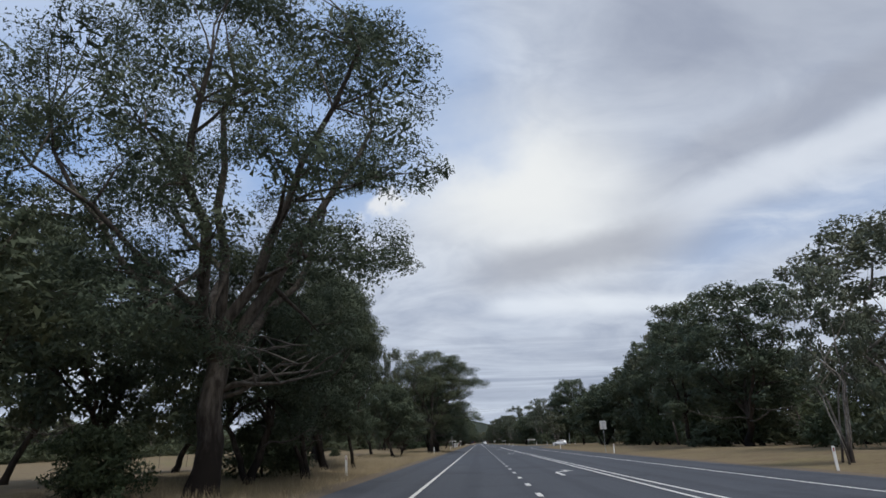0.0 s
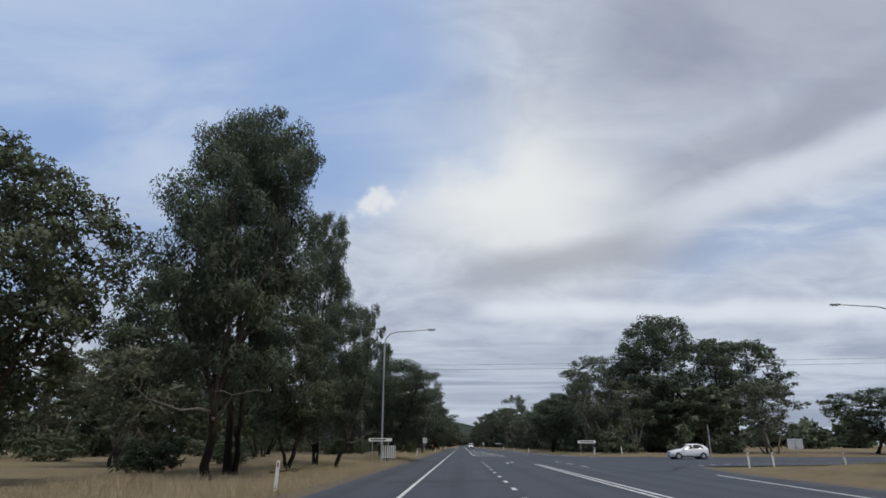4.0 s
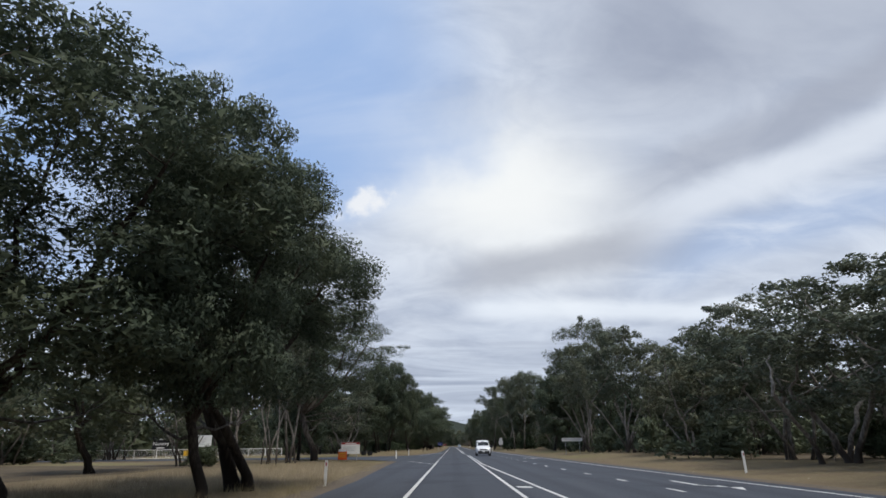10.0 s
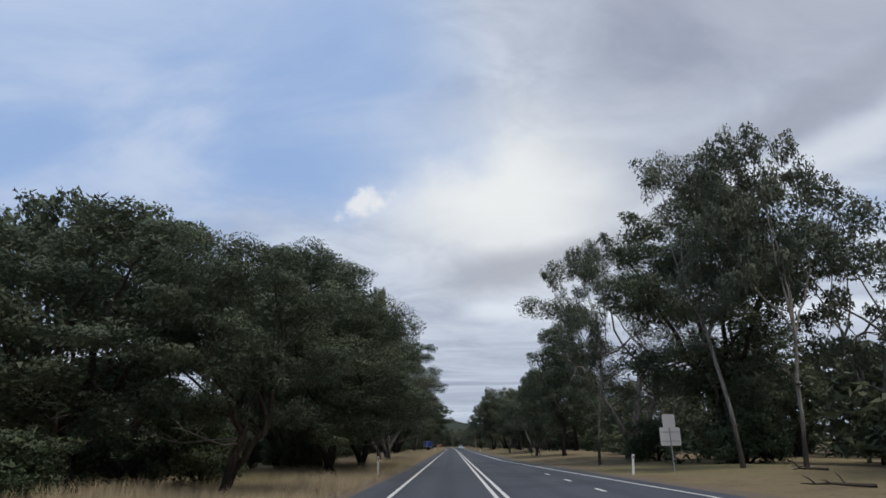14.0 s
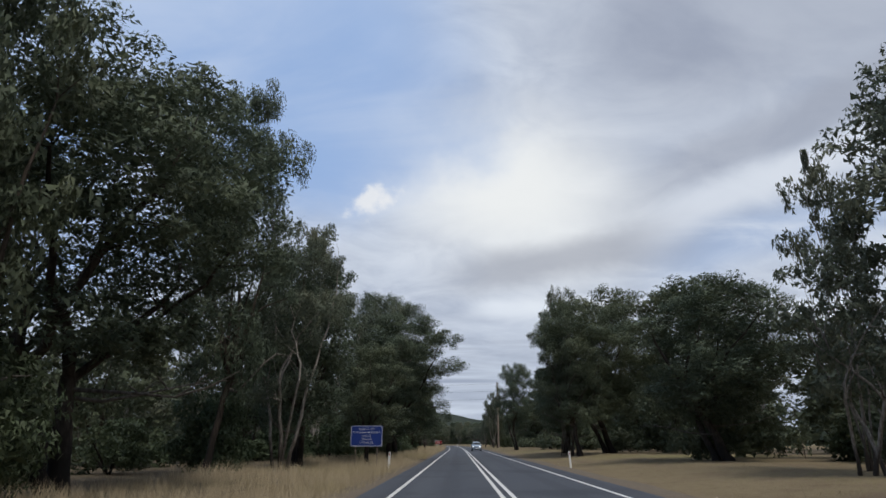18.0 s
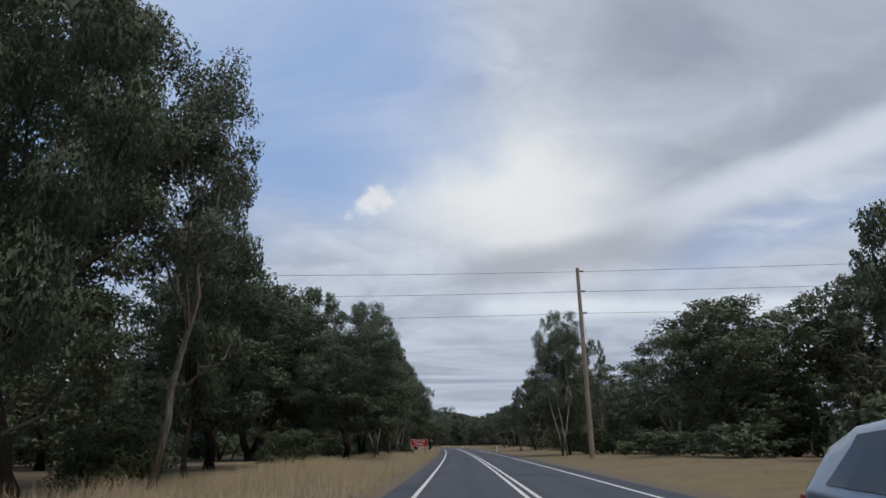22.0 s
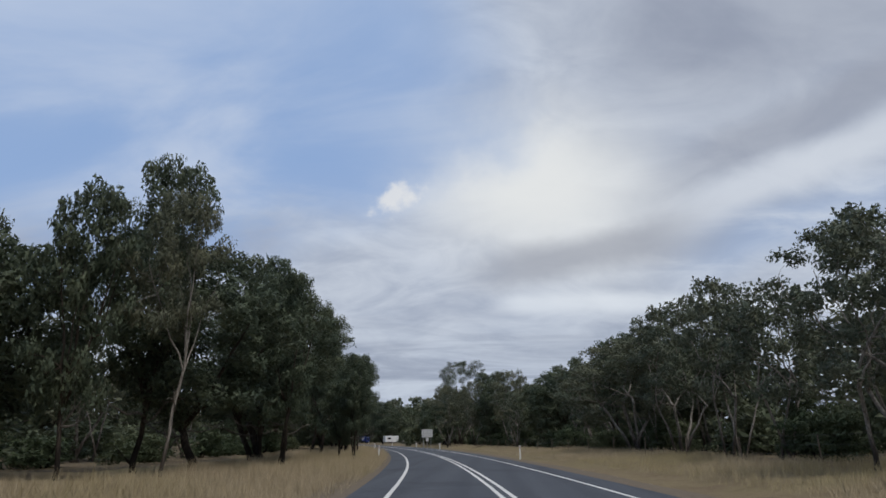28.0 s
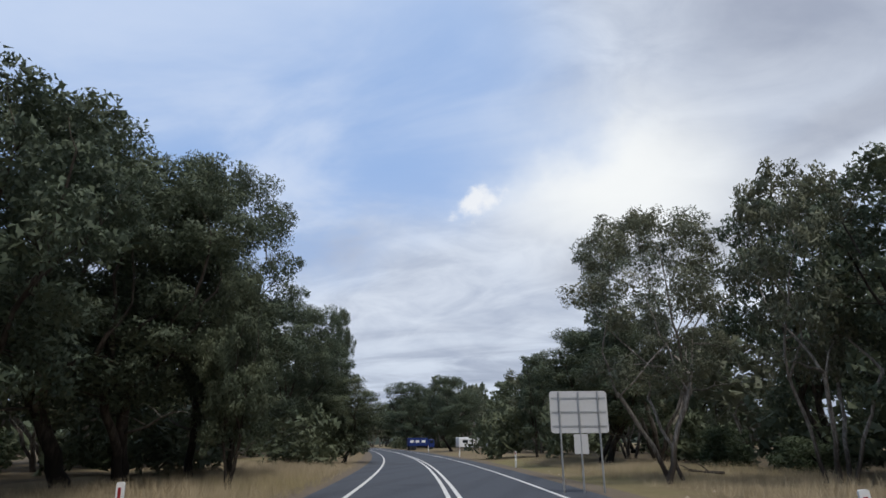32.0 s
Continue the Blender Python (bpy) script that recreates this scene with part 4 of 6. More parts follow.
gum("dark", -9.4, 315.2, 11.8, 12.6, 2, 304)
gum("pale", 19.4, 320.9, 9.9, 13.0, 3, 316)
gum("pale", 19.1, 327.3, 10.8, 14.3, 1, 141)
gum("slim", -13.9, 328.8, 14.0, 5.3, 1, 292)
gum("slim", -13.8, 336.3, 10.1, 4.8, 0, 109)
gum("pale", 20.6, 336.3, 11.7, 12.5, 2, 253)
gum("pale", -16.1, 342.6, 13.7, 5.3, 3, 239)
gum("pale", -15.2, 344.5, 15.0, 8.3, 4, 297)
gum("high", -14.3, 350.7, 14.2, 16.8, 0, 307)
gum("pale", -21.8, 348.9, 17.4, 10.9, 1, 202)
gum("dark", 22.6, 350.9, 11.5, 9.6, 2, 164)
gum("pale", 19.6, 349.5, 9.7, 10.1, 1, 61)
gum("dark", -17.4, 357.4, 17.9, 7.9, 1, 334)
gum("dark", -17.3, 363.5, 10.7, 5.6, 1, 261)
gum("pale", 21.9, 365.9, 12.7, 7.4, 4, 220)
gum("fan", 19.2, 370.0, 15.1, 12.6, 1, 174)
gum("dark", -22.8, 375.3, 10.1, 10.5, 3, 227)
gum("dark", -19.8, 377.6, 9.6, 3.2, 3, 117)
gum("pale", -16.9, 382.9, 11.5, 10.5, 3, 95)
gum("slim", 17.2, 382.8, 13.4, 4.6, 0, 328)
gum("pale", 23.2, 404.9, 23.4, 17.5, 2, 16)
gum("pale", -23.9, 396.2, 20.7, 8.6, 3, 285)
gum("dark", -19.4, 401.8, 12.8, 16.7, 5, 143)
gum("dark", -15.6, 409.5, 15.9, 9.0, 2, 321)
gum("dark", -13.7, 411.9, 17.0, 10.4, 2, 136)
gum("dark", -10.1, 410.8, 14.9, 6.0, 3, 255)
gum("pale", 20.7, 413.9, 15.3, 11.8, 0, 91)
gum("pale", 19.6, 420.1, 12.0, 6.9, 3, 43)
gum("dark", -8.2, 429.1, 8.1, 7.5, 2, 56)
gum("pale", 19.7, 431.6, 11.5, 13.5, 2, 37)
gum("dark", -14.1, 431.2, 10.5, 13.5, 5, 44)
gum("slim", 14.5, 438.9, 17.1, 7.0, 1, 23)
gum("slim", 12.5, 440.8, 16.9, 8.1, 2, 343)
gum("dark", -22.1, 439.6, 14.4, 8.7, 2, 6)
gum("dark", -7.9, 443.2, 9.8, 12.2, 3, 102)
gum("pale", 20.7, 443.0, 16.2, 9.5, 4, 321)
gum("dark", -20.9, 446.9, 16.5, 12.6, 2, 97)
gum("dark", 16.0, 449.1, 19.1, 16.4, 5, 354)
gum("dark", -10.7, 451.8, 13.8, 16.0, 2, 298)
gum("dark", -12.7, 451.9, 15.1, 15.3, 4, 278)
gum("slim", 8.6, 453.6, 15.9, 6.1, 2, 217)
gum("pale", -7.5, 470.4, 10.9, 14.4, 2, 242)
gum("pale", 12.7, 461.3, 17.6, 17.1, 2, 21)
gum("dark", -7.5, 452.6, 10.7, 11.8, 3, 83)
gum("dark", -7.7, 463.8, 15.7, 3.2, 4, 74)
gum("dark", 8.5, 484.5, 9.8, 3.9, 1, 17)
gum("pale", 8.7, 485.8, 10.2, 5.0, 3, 185)
gum("dark", -10.5, 489.4, 10.4, 9.7, 2, 258)
gum("pale", 10.4, 504.3, 9.8, 10.1, 4, 152)
gum("dark", -9.5, 501.5, 11.1, 12.8, 0, 308)
gum("broad", -10.2, 516.5, 18.4, 18.6, 1, 53)
gum("dark", -11.8, 523.5, 14.5, 11.0, 4, 96)
gum("dark", -16.5, 516.0, 13.0, 10.0, 5, 148)
gum("dark", 18.3, 511.1, 16.2, 13.3, 5, 112)
gum("dark", 11.6, 516.0, 9.5, 11.1, 1, 284)
gum("pale", 15.1, 518.3, 14.3, 7.9, 2, 243)
gum("pale", 8.5, 519.8, 8.7, 5.8, 4, 189)
gum("pale", 16.5, 531.9, 15.2, 11.7, 2, 140)
gum("dark", -11.8, 534.8, 14.6, 5.9, 0, 261)
gum("dark", -11.9, 540.0, 13.5, 13.3, 2, 220)
gum("dark", -40.8, 540.3, 17.1, 12.7, 1, 280)
gum("pale", 17.7, 543.5, 16.6, 11.9, 4, 337)
gum("dark", -11.9, 549.8, 18.9, 7.0, 1, 51)
gum("pale", 15.1, 549.5, 14.1, 4.1, 2, 4)
gum("pale", -9.9, 554.0, 13.2, 7.7, 1, 238)
gum("dark", -10.0, 558.0, 12.5, 9.7, 3, 319)
gum("dark", 14.9, 562.3, 11.3, 14.8, 0, 17)
gum("slim", -11.0, 562.2, 16.0, 4.1, 0, 30)
gum("dark", -7.3, 565.2, 8.2, 7.0, 5, 335)
gum("pale", -12.6, 573.6, 15.4, 10.5, 0, 101)
gum("dark", 21.8, 583.9, 16.6, 15.2, 0, 248)
gum("slim", -7.7, 580.5, 14.5, 9.4, 1, 176)
gum("dark", 9.8, 582.1, 15.0, 11.2, 1, 153)
gum("dark", -7.3, 578.0, 13.0, 12.1, 1, 125)
gum("pale", 9.6, 585.3, 16.8, 7.8, 1, 358)
gum("dark", 13.9, 587.1, 16.6, 15.5, 0, 72)
gum("pale", 9.1, 586.0, 17.2, 3.8, 0, 62)
gum("dark", -8.5, 597.6, 12.2, 11.5, 0, 16)
gum("dark", -9.9, 589.4, 17.7, 8.8, 0, 324)
gum("dark", 10.8, 597.4, 10.0, 9.4, 0, 201)
gum("pale", 15.2, 619.0, 11.2, 14.0, 3, 340)
gum("dark", -9.1, 624.9, 9.2, 7.0, 1, 36)
gum("dark", -17.5, 626.1, 11.8, 6.5, 2, 15)
gum("slim", -20.8, 626.6, 16.3, 4.1, 2, 39)
gum("pale", 15.2, 631.0, 9.4, 6.1, 0, 269)
gum("dark", 9.0, 635.7, 15.2, 9.0, 0, 85)
gum("dark", -7.3, 638.0, 10.1, 3.5, 4, 176)
gum("dark", 15.1, 638.9, 14.8, 7.3, 0, 254)
gum("dark", -10.4, 635.4, 13.2, 6.4, 5, 72)
gum("dark", -19.5, 642.7, 16.7, 5.4, 1, 5)
gum("slim", -11.4, 650.8, 14.5, 9.2, 1, 146)
gum("dark", -13.4, 647.3, 16.5, 11.6, 1, 270)
gum("pale", 22.6, 647.8, 16.2, 5.0, 4, 249)
gum("dark", -13.5, 657.8, 13.9, 5.7, 5, 336)
gum("dark", 20.3, 661.6, 13.1, 5.2, 5, 159)
gum("dark", -15.8, 666.2, 12.0, 13.2, 1, 323)
gum("dark", 17.4, 675.3, 11.3, 14.3, 1, 144)
gum("pale", 24.9, 673.1, 12.2, 10.1, 0, 165)
gum("dark", -10.9, 681.2, 10.5, 12.2, 4, 303)
gum("dark", -19.8, 684.5, 14.8, 15.3, 3, 205)
gum("dark", -20.7, 687.1, 16.1, 15.1, 4, 69)
gum("dark", -16.1, 687.9, 16.1, 6.9, 1, 143)
gum("pale", -10.3, 692.6, 13.9, 6.7, 3, 72)
gum("pale", 23.2, 690.7, 14.4, 10.8, 2, 244)
gum("pale", 20.1, 697.4, 12.4, 15.2, 2, 45)
gum("pale", 8.0, 694.9, 15.0, 7.0, 4, 217)
gum("dark", -10.6, 696.4, 12.5, 7.8, 4, 318)
gum("dark", -12.8, 699.3, 17.3, 8.2, 3, 187)
gum("dark", 9.3, 698.5, 13.6, 7.8, 5, 56)
gum("dark", 19.7, 703.5, 6.9, 6.1, 3, 339)
gum("dark", -10.6, 706.0, 8.2, 4.2, 1, 204)
gum("slim", -10.4, 705.3, 11.3, 3.9, 1, 139)
gum("pale", 14.8, 709.4, 14.1, 4.8, 3, 39)
gum("dark", -11.5, 714.4, 13.4, 5.5, 0, 21)
gum("pale", -10.1, 716.2, 11.1, 7.6, 0, 71)
gum("dark", -11.4, 724.3, 12.9, 8.0, 1, 73)
gum("dark", -9.2, 731.4, 11.1, 6.6, 4, 159)
gum("dark", -10.9, 730.6, 14.5, 3.9, 4, 52)
gum("pale", 18.6, 727.6, 12.7, 15.5, 1, 160)
gum("pale", -12.0, 733.2, 15.8, 6.0, 2, 66)
gum("pale", 7.8, 736.6, 10.7, 3.6, 2, 211)
gum("pale", 10.0, 737.2, 11.6, 7.6, 1, 277)
gum("pale", 18.3, 734.3, 10.9, 13.8, 0, 189)
gum("dark", 10.2, 739.4, 12.2, 6.5, 3, 215)
gum("dark", -11.8, 738.9, 15.0, 7.5, 0, 70)
gum("dark", -10.2, 747.1, 12.5, 4.7, 2, 267)
gum("dark", -8.1, 746.8, 5.5, 6.9, 2, 45)
gum("dark", 18.6, 747.6, 13.3, 10.8, 2, 29)
gum("slim", -9.1, 753.6, 12.3, 4.0, 2, 133)
gum("dark", 14.0, 763.5, 13.2, 5.7, 2, 335)
gum("pale", 8.4, 767.6, 9.0, 10.7, 3, 157)
gum("dark", 9.4, 774.5, 9.2, 9.8, 5, 163)
gum("dark", -19.3, 786.5, 13.8, 9.1, 2, 207)
gum("pale", 14.7, 788.0, 12.3, 12.9, 2, 274)
gum("dark", -22.1, 797.6, 8.7, 6.9, 0, 42)
gum("dark", -18.1, 796.3, 10.8, 3.8, 5, 90)
gum("pale", 7.6, 796.1, 7.9, 6.5, 3, 306)
gum("slim", -24.6, 798.0, 10.7, 3.6, 1, 259)
gum("slim", -15.5, 797.9, 10.5, 4.5, 1, 101)
gum("pale", 10.7, 800.0, 9.9, 6.2, 3, 277)
gum("dark", -18.6, 801.6, 14.2, 5.7, 4, 350)
gum("dark", -17.0, 803.4, 10.2, 9.4, 4, 182)
gum("pale", 9.1, 805.7, 8.3, 5.7, 4, 48)
gum("dark", -15.4, 810.3, 11.1, 5.2, 0, 208)
gum("pale", 8.6, 811.1, 9.9, 5.6, 3, 303)
gum("pale", 7.9, 817.6, 9.6, 7.6, 3, 267)
gum("dark", -13.8, 821.8, 7.8, 3.2, 2, 182)
gum("dark", -18.1, 814.8, 11.0, 11.9, 0, 77)
gum("dark", -18.0, 814.3, 13.0, 7.4, 3, 306)
gum("dark", -15.4, 823.8, 5.8, 4.1, 5, 157)
gum("pale", 7.6, 821.9, 9.1, 4.3, 1, 100)
gum("pale", 6.7, 824.3, 8.5, 10.9, 2, 223)
gum("pale", 12.6, 826.3, 11.8, 9.0, 3, 106)
gum("dark", -18.1, 828.8, 11.7, 4.5, 1, 349)
gum("dark", 6.9, 832.5, 9.8, 5.3, 2, 317)
gum("dark", -18.9, 832.3, 11.8, 3.2, 2, 115)
gum("dark", 10.5, 834.0, 10.9, 10.7, 5, 218)
gum("dark", -17.2, 837.5, 9.8, 4.7, 4, 330)
gum("dark", -21.3, 837.4, 15.0, 6.9, 1, 31)
gum("pale", 5.6, 842.9, 8.9, 8.4, 0, 194)
gum("slim", -18.9, 847.9, 10.3, 5.9, 2, 320)
gum("dark", -19.8, 845.6, 10.4, 9.0, 2, 166)
gum("dark", 3.5, 849.3, 8.8, 8.3, 2, 64)
gum("dark", -21.7, 854.1, 11.4, 5.8, 5, 182)
gum("dark", 7.4, 858.7, 11.6, 7.3, 1, 317)
gum("dark", 2.3, 858.4, 8.3, 5.9, 0, 271)
gum("dark", -22.3, 859.3, 4.5, 5.2, 1, 207)
gum("pale", -0.2, 864.7, 7.6, 5.6, 0, 285)
gum("dark", -26.8, 868.7, 10.7, 8.0, 5, 47)
gum("pale", -1.0, 869.7, 11.3, 7.6, 4, 233)
gum("dark", -30.3, 875.6, 13.1, 13.5, 1, 280)
gum("dark", -29.1, 876.9, 12.5, 10.8, 0, 181)
gum("dark", -3.4, 877.3, 10.2, 8.0, 5, 244)
gum("dark", -25.1, 877.0, 7.6, 3.2, 3, 37)
gum("pale", -6.3, 878.9, 10.6, 5.9, 3, 280)
gum("dark", -29.2, 880.9, 14.1, 7.9, 0, 12)
gum("dark", -27.6, 881.3, 7.6, 6.3, 5, 346)
gum("pale", -10.8, 881.5, 10.3, 7.5, 3, 57)
gum("dark", -3.3, 887.3, 13.0, 8.3, 0, 105)
gum("dark", -12.2, 896.1, 8.3, 10.3, 2, 111)
gum("dark", -31.5, 904.1, 6.7, 8.3, 4, 95)
gum("dark", -17.4, 913.0, 9.1, 4.8, 5, 313)
gum("dark", -34.2, 959.4, 12.2, 12.4, 4, 210)
gum("dark", -49.8, 992.4, 14.8, 17.5, 3, 263)
gum("pale", -38.7, 1000.4, 13.4, 12.0, 4, 215)
gum("dark", -17.5, 24.0, 10.0, 9.0, 2, 94)
gum("dark", -19.0, 36.0, 10.5, 9.0, 4, 99)
gum("dark", -15.0, 604.0, 10.0, 8.0, 0, 146)
gum("dark", -11.5, 83.5, 9.2, 4.4, 1, 253)
gum("dark", -34.4, 901.1, 12.3, 8.6, 2, 207)
gum("dark", -36.5, 910.6, 10.9, 8.6, 0, 71)
gum("dark", -40.7, 925.1, 17.3, 4.3, 2, 111)
gum("pale", -9.0, 898.3, 16.4, 12.7, 3, 259)
gum("dark", -23.5, 230.1, 17.0, 6.5, 2, 29)
gum("dark", -20.1, 579.6, 14.6, 12.0, 3, 166)
gum("dark", -10.5, 74.3, 5.9, 5.6, 2, 63)
gum("dark", -25.6, 163.5, 14.5, 10.6, 1, 150)
gum("dark", -12.5, 203.4, 11.2, 4.7, 4, 75)
gum("pale", 13.1, 545.9, 8.7, 6.1, 3, 307)
gum("dark", 19.3, 404.3, 15.8, 10.4, 0, 135)
gum("dark", 24.6, 379.0, 9.6, 11.0, 3, 60)
gum("dark", 26.0, 371.0, 9.0, 9.0, 5, 20)
gum("dark", -27.0, 612.0, 15.0, 11.0, 4, 40)
gum("dark", -31.3, 844.6, 13.0, 11.0, 3, 75)
gum("dark", -30.5, 853.0, 12.0, 10.0, 0, 200)
gum("dark", 20.8, 385.6, 11.8, 5.9, 5, 338)
gum("pale", 15.0, 28.6, 9.3, 5.1, 0, 275)
gum("dark", -38.4, 869.0, 9.7, 7.6, 0, 193)
gum("fan", 19.1, 392.0, 16.9, 13.6, 0, 8)
gum("dark", 10.4, 477.4, 14.4, 9.3, 5, 270)
gum("dark", -41.0, 869.5, 16.0, 11.0, 4, 27)
gum("dark", 15.8, 403.8, 13.0, 10.0, 5, 209)
gum("pale", -17.4, 729.9, 10.9, 7.5, 0, 61)
gum("pale", -13.5, 696.0, 12.4, 8.5, 4, 333)
gum("dark", -10.8, 69.3, 8.0, 6.8, 2, 255)
gum("pale", -14.3, 626.4, 9.1, 5.7, 4, 133)

# the wood behind: too many stems to count, one joined mesh
FAR = [[make_tree(700 + i, ("dark", "pale")[i % 2], far) for i in range(6)] for far in (1, 2)]
SCRUB = [[make_bush(80 + i, far) for i in range(4)] for far in (1, 2)]
wood = random.Random(21)
pieces, slots, turns = [], [], []


def place(tris, slot, x, y, turn, sx, sz):
    c, s = math.cos(turn), math.sin(turn)
    tris, out = tris
    turns.append(out @ np.array([[c, s, 0], [-s, c, 0], [0, 0, 1]]))
    q = tris @ np.array([[c * sx, s * sx, 0], [-s * sx, c * sx, 0], [0, 0, sz]]) + np.array([x, y, ground_height(x, y) - 0.05])
    pieces.append(q)
    slots.append(np.full(len(q), slot))


def far_tree(x, y, height, width, depth=0):
    bark, leaves, style = FAR[min(depth, 1)][wood.randrange(6)]
    turn = wood.uniform(0, 6.28)
    place(bark, 2 if style == "pale" else 0, x, y, turn, width / BASE_W, height / BASE_H)
    place(leaves, 3 if style == "pale" else 1, x, y, turn, width / BASE_W, height / BASE_H)


def scrub(x, y, height, width, depth=0):
    place(SCRUB[depth][wood.randrange(4)], 1, x, y, wood.uniform(0, 6.28), width / 3.2, height / 3.0)


def clearing(side, yy, lat):
    """Open ground: the side roads, the paddock and the yard with the white fence."""
    if side > 0 and 148 < yy < 203 and lat < 95:
        return True
    if side < 0 and 346 < yy < 400 and lat > -46:
        return True
    if side > 0 and 945 < yy < 1004 and lat < 27:
        return True
    return side < 0 and 20 < yy < 150 and lat > -74


y = -20.0
while y < 1060:
    c = centre_x(y)
    for side in (-1, 1):
        near = (44 if y < 880 else 17) if side < 0 else (33 if y < 200 else (27 if y < 430 else (25 if y < 900 else 17)))
        for row in range(2):
            if wood.random() < 0.12:
                continue
            l = side * (near + row * 11 + wood.uniform(-4, 5))
            yy = y + wood.uniform(-4, 4)
            if not clearing(side, yy, l):
                far_tree(c + l, yy, wood.uniform(8.5, 12.0), wood.uniform(8, 12), row if side > 0 else 1)
        if side < 0:
            for row in range(1):
                l = -(25 + wood.uniform(-3, 4))
                yy = y + wood.uniform(-4, 4)
                if not clearing(side, yy, l) and wood.random() < 0.95:
                    far_tree(c + l, yy, wood.uniform(7.5, 11.0), wood.uniform(7, 10), 0)
        for row in range(3):
            l = side * (near - 7 + row * 8 + wood.uniform(-3, 3))
            yy = y + wood.uniform(-4, 4)
            if not clearing(side, yy, l) and wood.random() < 0.85:
                scrub(c + l, yy, wood.uniform(2.6, 5.6), wood.uniform(4.5, 7.5))
    y += 8.0
# understory behind the paddock strip
for i in range(84):
    yy = 405 + i * 5.2 + wood.uniform(-1.5, 1.5)
    scrub(centre_x(yy) - 30 + wood.uniform(-3, 3), yy, wood.uniform(2.6, 4.2), wood.uniform(5, 7))
# low woods beyond the paddocks on both sides
for i in range(260):
    for side in (-1, 1):
        yy = -60 + i * 4.4 + wood.uniform(-2, 2)
        if 150 < yy < 200 or 362 < yy < 394:
            continue
        scrub(centre_x(yy) + side * (92 + 150 * wood.random() ** 2), yy, wood.uniform(7, 11), wood.uniform(12, 17), 1)
# dense thicket closing the view on the bend and beside the long straight
for i in range(150):
    yy = 400 + i * 4.2
    scrub(centre_x(yy) - 58 + wood.uniform(-4, 4), yy, wood.uniform(5.0, 7.5), wood.uniform(7, 9), 1)
# the line of trees beyond the paddock
for i in range(60):
    yy = 12 + i * 2.5
    far_tree(centre_x(yy) - 84 + wood.uniform(-5, 5), yy, wood.uniform(6.5, 9.5), wood.uniform(6, 9), 1)
    scrub(centre_x(yy) - 78 + wood.uniform(-3, 3), yy, wood.uniform(2.5, 4), wood.uniform(4.5, 6.5))
for i in range(60):
    a = wood.uniform(-1, 1)
    far_tree(-150 + a * 330, 1130 + 60 * abs(a) + wood.uniform(-20, 90), wood.uniform(11, 16), wood.uniform(9, 13), 1)
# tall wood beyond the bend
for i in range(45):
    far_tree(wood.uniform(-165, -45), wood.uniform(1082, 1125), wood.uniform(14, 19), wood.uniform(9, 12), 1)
for i in range(70):
    xx, yy = wood.uniform(-95, 40), wood.uniform(1008, 1085)
    if abs(xx - centre_x(yy)) > 13:
        far_tree(xx, yy, wood.uniform(12, 18), wood.uniform(8, 12), 1)
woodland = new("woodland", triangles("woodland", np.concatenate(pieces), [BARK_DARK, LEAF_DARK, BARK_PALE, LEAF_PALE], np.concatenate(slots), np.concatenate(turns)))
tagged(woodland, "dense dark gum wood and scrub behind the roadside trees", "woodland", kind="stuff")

# ---- grass ----


